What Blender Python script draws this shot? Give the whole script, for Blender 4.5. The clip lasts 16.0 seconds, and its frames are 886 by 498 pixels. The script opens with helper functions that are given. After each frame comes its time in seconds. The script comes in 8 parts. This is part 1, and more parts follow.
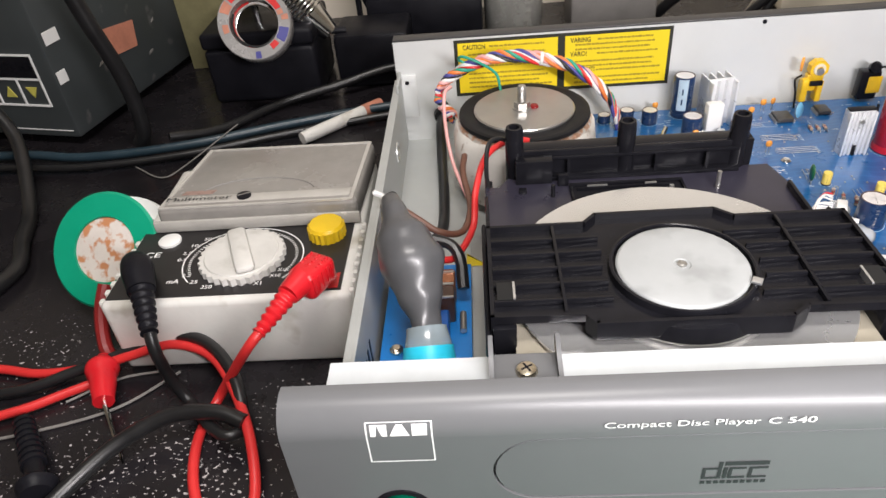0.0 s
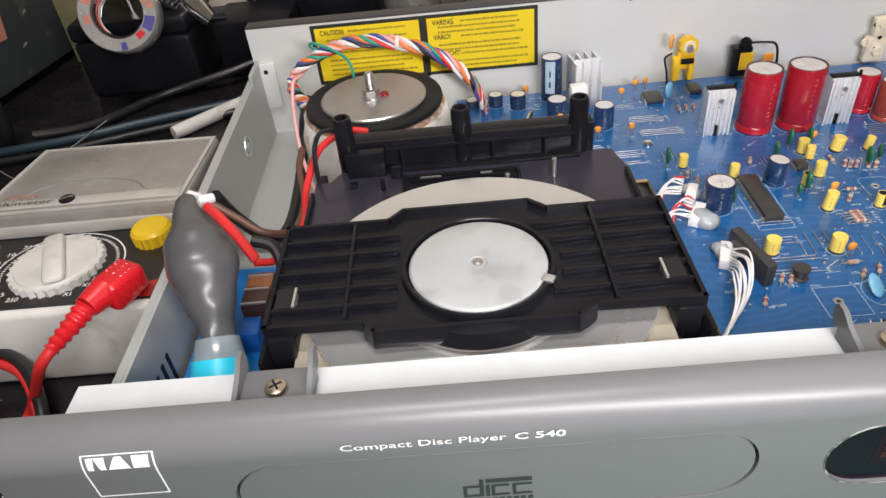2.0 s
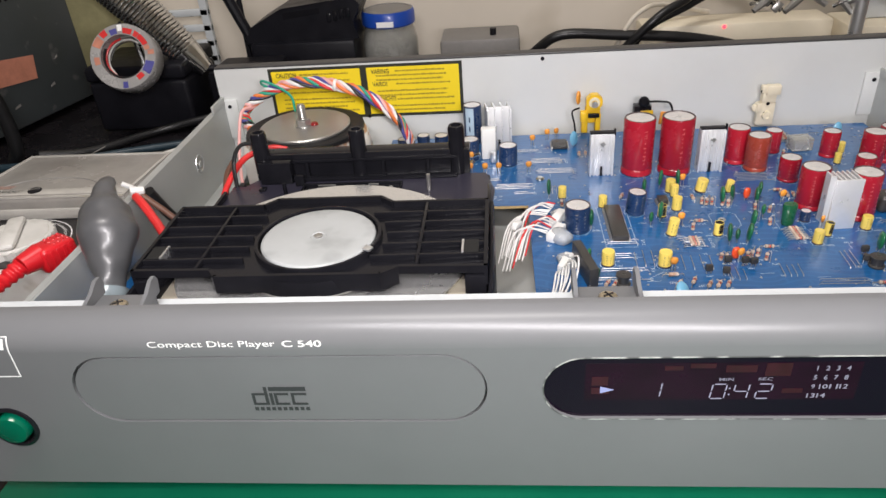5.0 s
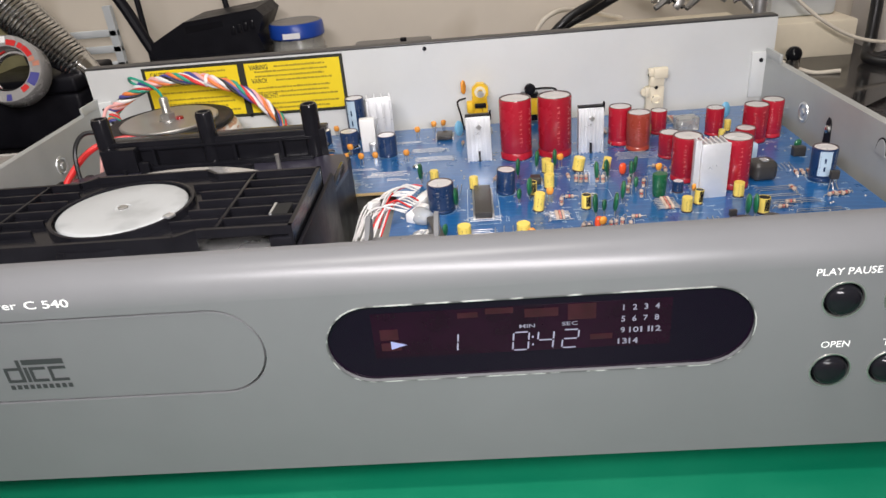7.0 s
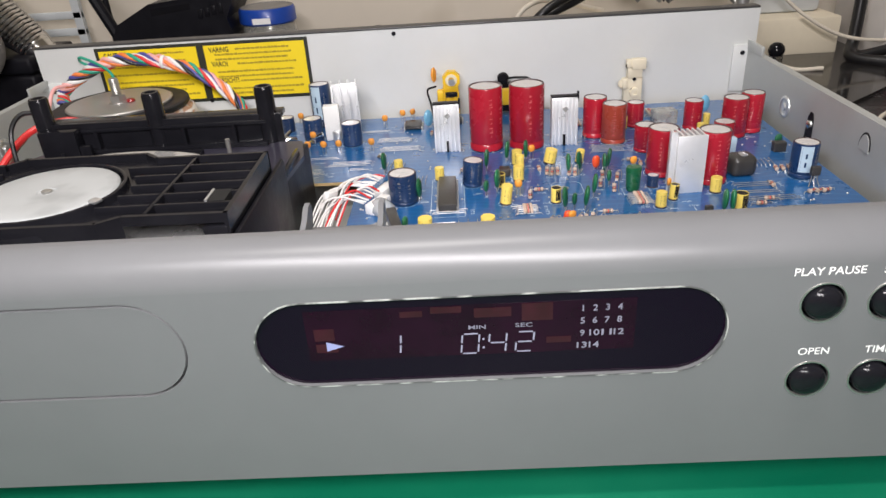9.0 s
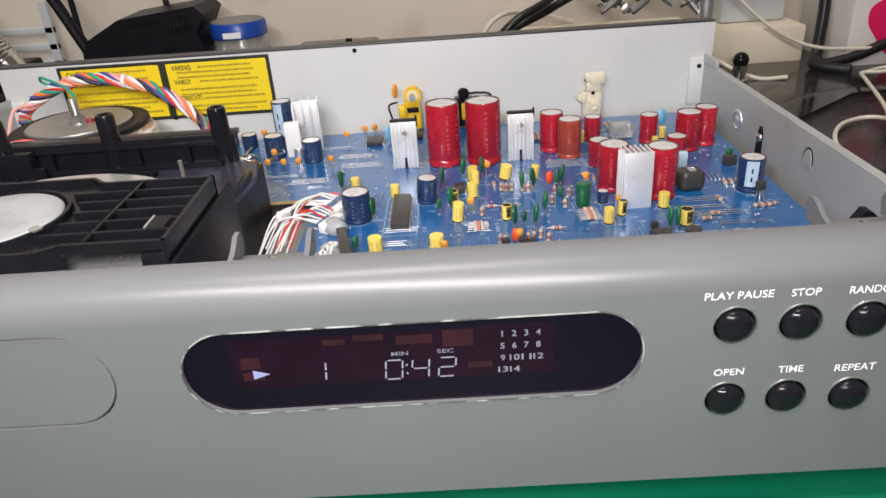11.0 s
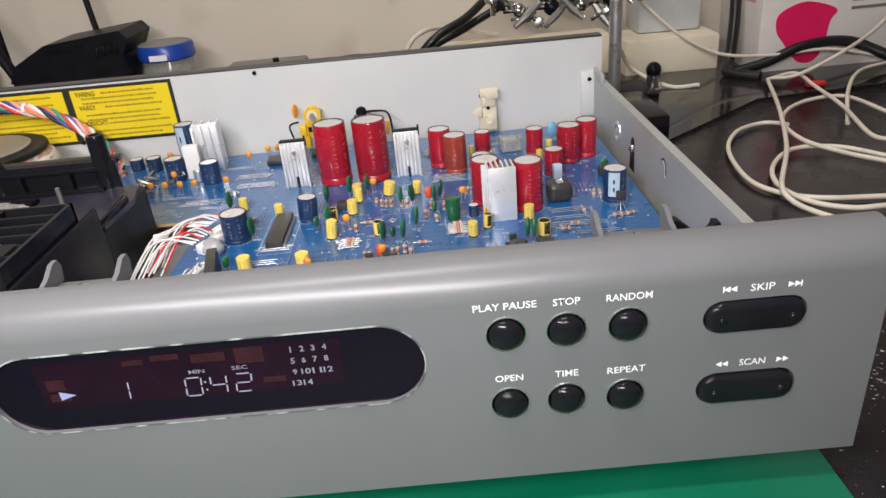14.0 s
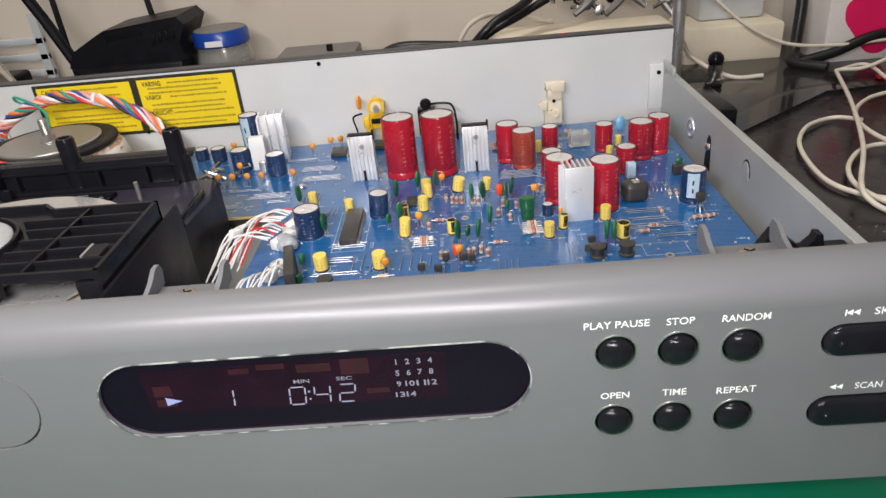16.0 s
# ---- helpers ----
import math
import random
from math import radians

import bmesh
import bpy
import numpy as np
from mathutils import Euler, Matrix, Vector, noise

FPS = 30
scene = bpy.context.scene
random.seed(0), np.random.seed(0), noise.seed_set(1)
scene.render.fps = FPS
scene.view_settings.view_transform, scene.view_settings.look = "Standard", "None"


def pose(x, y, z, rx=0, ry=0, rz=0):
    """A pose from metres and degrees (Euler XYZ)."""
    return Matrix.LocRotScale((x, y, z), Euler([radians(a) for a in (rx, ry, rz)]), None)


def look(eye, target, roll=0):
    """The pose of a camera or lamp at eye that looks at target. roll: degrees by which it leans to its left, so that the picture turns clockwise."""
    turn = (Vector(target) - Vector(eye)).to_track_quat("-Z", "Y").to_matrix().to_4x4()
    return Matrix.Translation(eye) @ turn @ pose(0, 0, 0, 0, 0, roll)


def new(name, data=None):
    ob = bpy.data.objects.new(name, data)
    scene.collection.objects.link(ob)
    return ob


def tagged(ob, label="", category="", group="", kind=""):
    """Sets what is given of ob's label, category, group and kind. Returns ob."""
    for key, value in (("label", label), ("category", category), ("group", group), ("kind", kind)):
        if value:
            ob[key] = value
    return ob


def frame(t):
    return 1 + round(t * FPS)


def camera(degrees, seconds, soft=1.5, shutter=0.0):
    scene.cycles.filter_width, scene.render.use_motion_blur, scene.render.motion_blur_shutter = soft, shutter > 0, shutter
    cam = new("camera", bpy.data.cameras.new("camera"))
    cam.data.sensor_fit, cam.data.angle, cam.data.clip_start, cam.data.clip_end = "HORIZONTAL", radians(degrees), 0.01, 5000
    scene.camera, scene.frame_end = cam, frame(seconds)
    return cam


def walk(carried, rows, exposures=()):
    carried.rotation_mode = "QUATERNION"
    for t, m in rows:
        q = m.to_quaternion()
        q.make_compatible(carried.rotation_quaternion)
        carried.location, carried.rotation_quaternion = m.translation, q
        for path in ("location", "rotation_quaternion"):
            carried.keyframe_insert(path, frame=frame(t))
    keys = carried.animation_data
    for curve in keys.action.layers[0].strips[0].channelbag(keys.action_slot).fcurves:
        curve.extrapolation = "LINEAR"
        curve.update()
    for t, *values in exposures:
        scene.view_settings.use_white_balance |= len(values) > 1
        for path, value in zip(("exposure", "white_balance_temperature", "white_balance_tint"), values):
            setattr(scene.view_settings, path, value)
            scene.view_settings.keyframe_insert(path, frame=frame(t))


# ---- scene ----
cam = camera(65.1, 16.0)
PATH = [
    (0, (0.054, -0.121, 0.232), (-0.073, 1.474, -0.967), -5.6),
    (0.5, (0.081, -0.115, 0.229), (-0.024, 1.468, -0.989), -7.3),
    (1, (0.104, -0.113, 0.223), (0.019, 1.466, -1.002), -7.3),
    (1.5, (0.112, -0.107, 0.223), (0.047, 1.466, -1.012), -6.4),
    (2, (0.118, -0.104, 0.221), (0.052, 1.464, -1.019), -6.3),
    (2.5, (0.12, -0.108, 0.22), (0.049, 1.46, -1.019), -6.2),
    (3, (0.126, -0.116, 0.222), (0.028, 1.459, -1.006), -7.0),
    (3.5, (0.126, -0.138, 0.228), (-0.057, 1.467, -0.951), -7.9),
    (4, (0.138, -0.15, 0.221), (-0.089, 1.491, -0.9), -6.1),
    (4.5, (0.168, -0.158, 0.216), (-0.049, 1.521, -0.848), -5.7),
    (5, (0.195, -0.163, 0.21), (0.016, 1.542, -0.82), -4.4),
    (5.2, (0.206, -0.163, 0.208), (0.028, 1.543, -0.821), -4.6),
    (7.3, (0.253, -0.152, 0.165), (0.148, 1.621, -0.754), -5.1),
    (7.5, (0.255, -0.149, 0.163), (0.156, 1.624, -0.757), -4.9),
    (8, (0.257, -0.142, 0.159), (0.168, 1.628, -0.768), -4.4),
    (10.5, (0.269, -0.139, 0.161), (0.213, 1.626, -0.777), -3.6),
    (11, (0.277, -0.14, 0.165), (0.23, 1.632, -0.762), -4.2),
    (11.5, (0.29, -0.141, 0.163), (0.25, 1.636, -0.755), -4.7),
    (12, (0.298, -0.141, 0.16), (0.27, 1.633, -0.763), -4.9),
    (12.5, (0.315, -0.145, 0.161), (0.324, 1.63, -0.761), -5.1),
    (13, (0.323, -0.147, 0.165), (0.35, 1.632, -0.748), -5.1),
    (13.5, (0.328, -0.15, 0.168), (0.332, 1.63, -0.743), -5.5),
    (14, (0.329, -0.15, 0.169), (0.321, 1.632, -0.739), -5.4),
    (14.5, (0.326, -0.149, 0.172), (0.307, 1.633, -0.736), -5.0),
    (15, (0.317, -0.146, 0.173), (0.273, 1.634, -0.737), -4.9),
    (15.5, (0.312, -0.143, 0.174), (0.239, 1.628, -0.752), -5.4),
    (16, (0.309, -0.143, 0.177), (0.215, 1.614, -0.774), -5.7),
]
walk(cam, [(t, look(eye, target, roll)) for t, eye, target, roll in PATH],
     exposures=[(0, 0.17), (0.5, 0.08), (1.0, -0.05), (2.5, -0.12), (3.5, -0.26), (4.5, -0.12), (7.3, -0.06), (8.0, -0.08), (11.0, -0.06), (16.0, -0.12)])

# ---- world and lights ----
world = bpy.data.worlds.new("room_light")
scene.world = world
world.use_nodes = True
world.node_tree.nodes["Background"].inputs[0].default_value = (1.0, 0.97, 0.95, 1)
world.node_tree.nodes["Background"].inputs[1].default_value = 0.42


def area_lamp(name, eye, target, size_x, size_y, power, colour):
    data = bpy.data.lights.new(name, "AREA")
    data.shape, data.size, data.size_y = "RECTANGLE", size_x, size_y
    data.energy, data.color = power, colour
    ob = new(name, data)
    ob.matrix_world = look(eye, target)
    return ob


# fixed strip standing in for the camera's moving torch, left end higher than right
STRIP_L, STRIP_R, AIM = Vector((0.07, -0.19, 0.37)), Vector((0.36, -0.235, 0.18)), Vector((0.215, 0.19, 0.03))
strip_x = (STRIP_R - STRIP_L).normalized()
strip_z = (STRIP_L + STRIP_R) / 2 - AIM
strip_z = (strip_z - strip_x * strip_z.dot(strip_x)).normalized()
strip_y = strip_z.cross(strip_x)
torch = area_lamp("torch_light", (0, 0, 1), (0, 0, 0), (STRIP_R - STRIP_L).length, 0.03, 2.85, (1.0, 0.95, 0.965))
torch.matrix_world = Matrix.Translation((STRIP_L + STRIP_R) / 2) @ Matrix((strip_x, strip_y, strip_z)).transposed().to_4x4()
area_lamp("ceiling_lamp_light", (0.1, -0.2, 1.55), (0.1, 0.1, 0.0), 0.6, 0.15, 14.0, (1.0, 0.95, 0.91))


# ---- materials ----
def material(name, colour, rough=0.5, metal=0.0, vary=0.12, scale=60.0, bump=0.0, bump_scale=400.0, coat=0.0, alpha=1.0,
             transmission=0.0, emit=0.0, per_object=0.0, spots=None, gloss_vary=0.08):
    m = bpy.data.materials.new(name)
    m.use_nodes = True
    nt = m.node_tree
    b = nt.nodes["Principled BSDF"]
    b.inputs["Base Color"].default_value = (*colour, 1)
    b.inputs["Roughness"].default_value = rough
    b.inputs["Metallic"].default_value = metal
    b.inputs["Coat Weight"].default_value = coat
    b.inputs["Coat Roughness"].default_value = 0.08
    b.inputs["Alpha"].default_value = alpha
    b.inputs["Transmission Weight"].default_value = transmission
    if emit:
        b.inputs["Base Color"].default_value = (colour[0] * 0.2, colour[1] * 0.2, colour[2] * 0.2, 1)
        b.inputs["Emission Color"].default_value = (*colour, 1)
        b.inputs["Emission Strength"].default_value = emit
        return m
    co = nt.nodes.new("ShaderNodeTexCoord")
    if vary or spots:
        n1 = nt.nodes.new("ShaderNodeTexNoise")
        n1.inputs["Scale"].default_value = scale
        n1.inputs["Detail"].default_value = 6
        n1.inputs["Roughness"].default_value = 0.65
        nt.links.new(co.outputs["Object"], n1.inputs["Vector"])
        ramp = nt.nodes.new("ShaderNodeMapRange")
        ramp.inputs["From Min"].default_value, ramp.inputs["From Max"].default_value = 0.3, 0.7
        ramp.inputs["To Min"].default_value, ramp.inputs["To Max"].default_value = 1 - vary, 1 + vary
        nt.links.new(n1.outputs["Fac"], ramp.inputs["Value"])
        mul = nt.nodes.new("ShaderNodeMix")
        mul.data_type, mul.blend_type = "RGBA", "MULTIPLY"
        mul.inputs[0].default_value = 1.0
        mul.inputs[6].default_value = (*colour, 1)
        nt.links.new(ramp.outputs["Result"], mul.inputs[7])
        out = mul.outputs[2]
        if per_object:
            info = nt.nodes.new("ShaderNodeObjectInfo")
            hsv = nt.nodes.new("ShaderNodeHueSaturation")
            r2 = nt.nodes.new("ShaderNodeMapRange")
            r2.inputs["To Min"].default_value, r2.inputs["To Max"].default_value = 1 - per_object, 1 + per_object
            nt.links.new(info.outputs["Random"], r2.inputs["Value"])
            nt.links.new(r2.outputs["Result"], hsv.inputs["Value"])
            nt.links.new(out, hsv.inputs["Color"])
            out = hsv.outputs["Color"]
        if spots:
            colour2, sc, low, high = spots
            v = nt.nodes.new("ShaderNodeTexNoise")
            v.inputs["Scale"].default_value = sc
            v.inputs["Detail"].default_value = 3
            nt.links.new(co.outputs["Object"], v.inputs["Vector"])
            r3 = nt.nodes.new("ShaderNodeMapRange")
            r3.inputs["From Min"].default_value, r3.inputs["From Max"].default_value = low, high
            nt.links.new(v.outputs["Fac"], r3.inputs["Value"])
            mx = nt.nodes.new("ShaderNodeMix")
            mx.data_type = "RGBA"
            nt.links.new(r3.outputs["Result"], mx.inputs[0])
            nt.links.new(out, mx.inputs[6])
            mx.inputs[7].default_value = (*colour2, 1)
            out = mx.outputs[2]
        nt.links.new(out, b.inputs["Base Color"])
        rr = nt.nodes.new("ShaderNodeMapRange")
        rr.inputs["From Min"].default_value, rr.inputs["From Max"].default_value = 0.3, 0.7
        rr.inputs["To Min"].default_value, rr.inputs["To Max"].default_value = max(0.02, rough - gloss_vary), min(1, rough + gloss_vary)
        nt.links.new(n1.outputs["Fac"], rr.inputs["Value"])
        nt.links.new(rr.outputs["Result"], b.inputs["Roughness"])
    if bump:
        n2 = nt.nodes.new("ShaderNodeTexNoise")
        n2.inputs["Scale"].default_value = bump_scale
        n2.inputs["Detail"].default_value = 4
        nt.links.new(co.outputs["Object"], n2.inputs["Vector"])
        bp = nt.nodes.new("ShaderNodeBump")
        bp.inputs["Strength"].default_value = bump
        bp.inputs["Distance"].default_value = 0.0006
        nt.links.new(n2.outputs["Fac"], bp.inputs["Height"])
        nt.links.new(bp.outputs["Normal"], b.inputs["Normal"])
    return m


PANEL = material("grey_panel_paint", (0.141, 0.144, 0.149), 0.33, 0.0, 0.04, 25, 0.01, 2500, coat=0.0, gloss_vary=0.015)
PANEL.node_tree.nodes["Principled BSDF"].inputs["Specular IOR Level"].default_value = 0.38
ZINC = material("zinc_steel", (0.44, 0.455, 0.445), 0.42, 0.3, 0.06, 40, 0.05, 900)
BACKM = material("back_panel_steel", (0.65, 0.665, 0.655), 0.5, 0.1, 0.04, 18, 0.04, 900)
LIPM = material("white_flange_paint", (0.58, 0.61, 0.625), 0.45, 0.0, 0.05, 60)
BLACKP = material("black_plastic", (0.0095, 0.0095, 0.012), 0.17, 0.0, 0.25, 60, 0.07, 1300)
BLACKM = material("black_matt_plastic", (0.009, 0.009, 0.012), 0.4, 0.0, 0.25, 70, 0.1, 900)
BLACKR = material("black_rubber", (0.014, 0.014, 0.015), 0.42, 0.0, 0.2, 80)
CLAMPM = material("smudged_white_plastic", (0.385, 0.40, 0.40), 0.42, 0.0, 0.06, 50, spots=((0.25, 0.26, 0.26), 55, 0.52, 0.74))
for m_ in (BLACKM, BLACKR):
    m_.node_tree.nodes["Principled BSDF"].inputs["Specular IOR Level"].default_value = 0.15
BLACKP.node_tree.nodes["Principled BSDF"].inputs["Specular IOR Level"].default_value = 0.2
WHITEP = material("white_plastic", (0.78, 0.78, 0.76), 0.4, 0.0, 0.04, 50)
WHITEPR = material("white_print", (0.85, 0.85, 0.84), 0.6, 0.0, 0.03, 50)
DARKPR = material("dark_print", (0.03, 0.032, 0.034), 0.6, 0.0, 0.03, 50)
CHROME = material("chrome", (0.75, 0.75, 0.74), 0.16, 1.0, 0.05, 50)
BRASS = material("yellow_passivated_steel", (0.7, 0.63, 0.5), 0.28, 1.0, 0.1, 200)
ALU = material("aluminium", (0.72, 0.73, 0.74), 0.32, 0.85, 0.05, 90)
ALUW = material("bright_anodised_aluminium", (0.82, 0.83, 0.84), 0.32, 0.45, 0.05, 90)
STEELD = material("brushed_steel", (0.5, 0.49, 0.47), 0.34, 0.85, 0.08, 60, 0.04, 1500)
REDCAP = material("red_capacitor_sleeve", (0.38, 0.012, 0.027), 0.26, 0.0, 0.08, 80, coat=0.3, per_object=0.12)
REDBR = material("brown_red_sleeve", (0.32, 0.05, 0.03), 0.3, 0.0, 0.1, 80, coat=0.3)
BLUECAP = material("navy_capacitor_sleeve", (0.012, 0.035, 0.1), 0.3, 0.0, 0.1, 80, coat=0.3, per_object=0.2)
STRIPE = material("pale_blue_stripe", (0.45, 0.58, 0.68), 0.4, 0.0, 0.06, 100)
YELCAP = material("yellow_capacitor_sleeve", (0.74, 0.57, 0.12), 0.36, 0.0, 0.08, 120, per_object=0.12)
GREENC = material("green_film_capacitor", (0.012, 0.11, 0.045), 0.3, 0.0, 0.12, 120, coat=0.3, per_object=0.3)
ORANGEC = material("orange_ceramic", (0.75, 0.3, 0.04), 0.4, 0.0, 0.1, 120, per_object=0.15)
REDC = material("red_orange_ceramic", (0.75, 0.08, 0.02), 0.35, 0.0, 0.1, 120)
CHIP = material("chip_epoxy", (0.04, 0.038, 0.036), 0.36, 0.0, 0.15, 150, 0.1, 3000)
TIN = material("tinned_wire", (0.5, 0.5, 0.49), 0.42, 0.85, 0.05, 100)
RESB = material("beige_resistor_body", (0.52, 0.4, 0.32), 0.45, 0.0, 0.1, 300, per_object=0.2)
GLUE = material("white_hot_glue", (0.66, 0.69, 0.71), 0.25, 0.0, 0.06, 90, transmission=0.5)
WIREW = material("white_wire", (0.75, 0.74, 0.72), 0.45, 0.0, 0.05, 100)
WIRER = material("red_wire", (0.62, 0.03, 0.03), 0.36, 0.0, 0.06, 100)
WIREG = material("green_wire", (0.02, 0.3, 0.2), 0.4, 0.0, 0.06, 100)
WIREO = material("orange_wire", (0.75, 0.2, 0.05), 0.4, 0.0, 0.06, 100)
WIREB = material("blue_wire", (0.07, 0.07, 0.27), 0.4, 0.0, 0.06, 100)
WIREP = material("pink_wire", (0.75, 0.38, 0.36), 0.4, 0.0, 0.06, 100)
WIREN = material("brown_wire", (0.13, 0.06, 0.04), 0.42, 0.0, 0.06, 100)
GREYR = material("grey_rubber_boot", (0.080, 0.081, 0.085), 0.34, 0.0, 0.12, 70, 0.08, 200, coat=0.1)
CLEARS = material("milky_clear_sleeve", (0.5, 0.6, 0.65), 0.18, 0.0, 0.08, 90, transmission=0.55)
CYAN = material("cyan_plastic", (0.03, 0.58, 0.8), 0.35, 0.0, 0.05, 90)
COPPER = material("copper_winding", (0.5, 0.3, 0.2), 0.4, 0.4, 0.3, 500, 0.2, 2500, spots=((0.62, 0.6, 0.56), 260, 0.45, 0.6))
PAPER = material("white_paper_wrap", (0.72, 0.69, 0.64), 0.7, 0.0, 0.08, 60, 0.1, 300, spots=((0.3, 0.2, 0.14), 130, 0.62, 0.72))
YLABEL = material("yellow_label", (0.82, 0.62, 0.012), 0.5, 0.0, 0.04, 40)
LBLACK = material("black_label_border", (0.02, 0.022, 0.015), 0.5, 0.0, 0.1, 40)
LPRINT = material("dark_label_print", (0.36, 0.26, 0.015), 0.6, 0.0, 0.1, 300)
LWORD = material("black_label_words", (0.05, 0.042, 0.012), 0.6, 0.0, 0.1, 300)
SHADEINK = material("rim_shade_and_ink", (0.06, 0.035, 0.035), 0.35, 0.0, 0.1, 100)
CAPTOP = material("pale_can_top", (0.74, 0.72, 0.71), 0.35, 0.3, 0.1, 300)
PALEPR = material("pale_pink_print", (0.55, 0.1, 0.1), 0.5, 0.0, 0.1, 300)
COVERE = material("pale_cover_edge", (0.55, 0.53, 0.49), 0.22, 0.0, 0.12, 60, transmission=0.2)
CDM = material("disc_aluminium", (0.80, 0.80, 0.79), 0.24, 0.75, 0.02, 20)
spin = CDM.node_tree.nodes.new("ShaderNodeTangent")
spin.direction_type, spin.axis = "RADIAL", "Z"
CDM.node_tree.links.new(spin.outputs["Tangent"], CDM.node_tree.nodes["Principled BSDF"].inputs["Tangent"])
CDM.node_tree.nodes["Principled BSDF"].inputs["Anisotropic"].default_value = 0.5
GREENB = material("green_button", (0.0, 0.1, 0.055), 0.22, 0.0, 0.05, 60, coat=0.4)
GLASSD = material("dark_display_window", (0.006, 0.002, 0.008), 0.12, 0.0, 0.0)
GLASSD.node_tree.nodes["Principled BSDF"].inputs["Specular IOR Level"].default_value = 0.22
REDSEG = material("unlit_red_segment", (0.026, 0.0015, 0.007), 0.4, 0.0, 0.3, 200)
GLOWSEG = material("lit_white_segment", (0.6, 0.6, 0.8), emit=0.42)
GLOWDIM = material("lit_dim_segment", (0.5, 0.5, 0.64), emit=0.36)
LEDRED = material("red_led", (1.0, 0.05, 0.08), emit=3.0)
SILK = material("white_silkscreen", (0.5, 0.6, 0.68), 0.6, 0.0, 0.1, 100)
GREENMAT = material("green_mat", (0.0, 0.135, 0.068), 0.5, 0.0, 0.08, 30, 0.1, 1500)
CREAM = material("cream_plastic", (0.75, 0.68, 0.52), 0.5, 0.0, 0.06, 80)
YELJ = material("yellow_jack_plastic", (0.8, 0.5, 0.02), 0.35, 0.0, 0.08, 120)
METERW = material("aged_white_plastic", (0.69, 0.68, 0.645), 0.5, 0.0, 0.08, 40, 0.06, 400, spots=((0.4, 0.37, 0.31), 50, 0.58, 0.75))
METERC = material("dusty_clear_cover", (0.26, 0.248, 0.23), 0.25, 0.0, 0.16, 28, 0.05, 600, spots=((0.2, 0.18, 0.165), 26, 0.48, 0.8))
METERB = material("meter_black_face", (0.015, 0.014, 0.015), 0.35, 0.0, 0.2, 60)
YELK = material("yellow_knob", (0.75, 0.5, 0.015), 0.4, 0.0, 0.06, 90)
REDP = material("red_probe_plastic", (0.6, 0.012, 0.02), 0.33, 0.0, 0.06, 60, coat=0.2)
GREENS = material("green_spool_plastic", (0.0, 0.3, 0.17), 0.4, 0.0, 0.06, 50)
SPAPER = material("spool_paper_label", (0.65, 0.6, 0.55), 0.6, 0.0, 0.08, 60, spots=((0.5, 0.22, 0.1), 170, 0.5, 0.6))
PSUM = material("green_grey_enamel", (0.045, 0.052, 0.054), 0.5, 0.0, 0.12, 20, 0.1, 500, spots=((0.1, 0.1, 0.1), 60, 0.66, 0.74))
ORSTK = material("orange_sticker", (0.5, 0.2, 0.13), 0.6, 0.0, 0.15, 120)
SOLDERW = material("solder_sheen", (0.5, 0.5, 0.5), 0.5, 0.8, 0.1, 100)
CABLEB = material("black_cable_sheath", (0.012, 0.012, 0.013), 0.35, 0.0, 0.15, 60)
CABLEBL = material("blue_grey_cable_sheath", (0.02, 0.04, 0.055), 0.35, 0.0, 0.15, 60)
CABLEW = material("dirty_white_cable_sheath", (0.7, 0.64, 0.54), 0.5, 0.0, 0.12, 60)
PINK = material("magenta_print", (0.85, 0.012, 0.13), 0.5, 0.0, 0.04, 40)
CARTON = material("white_carton", (0.84, 0.8, 0.76), 0.6, 0.0, 0.05, 30)
BEIGEP = material("beige_plastic", (0.82, 0.74, 0.58), 0.5, 0.0, 0.06, 25)
LIDBLUE = material("blue_lid_paint", (0.012, 0.06, 0.36), 0.35, 0.0, 0.08, 60, coat=0.2)
GLASS = material("jar_glass", (0.7, 0.7, 0.66), 0.15, 0.0, 0.1, 60, transmission=0.7)
GREYA = material("grey_adapter_plastic", (0.2, 0.19, 0.18), 0.5, 0.0, 0.12, 60)
CARDM = material("olive_board", (0.25, 0.23, 0.12), 0.55, 0.0, 0.2, 60)
WALLM = material("cream_wall_plaster", (0.72, 0.65, 0.55), 0.75, 0.0, 0.05, 5, 0.3, 40, spots=((0.55, 0.48, 0.38), 9, 0.6, 0.82))
CEILM = material("ceiling_paint", (0.7, 0.68, 0.64), 0.8, 0.0, 0.05, 4)
FLOORM = material("grey_floor", (0.2, 0.19, 0.18), 0.7, 0.0, 0.15, 8)


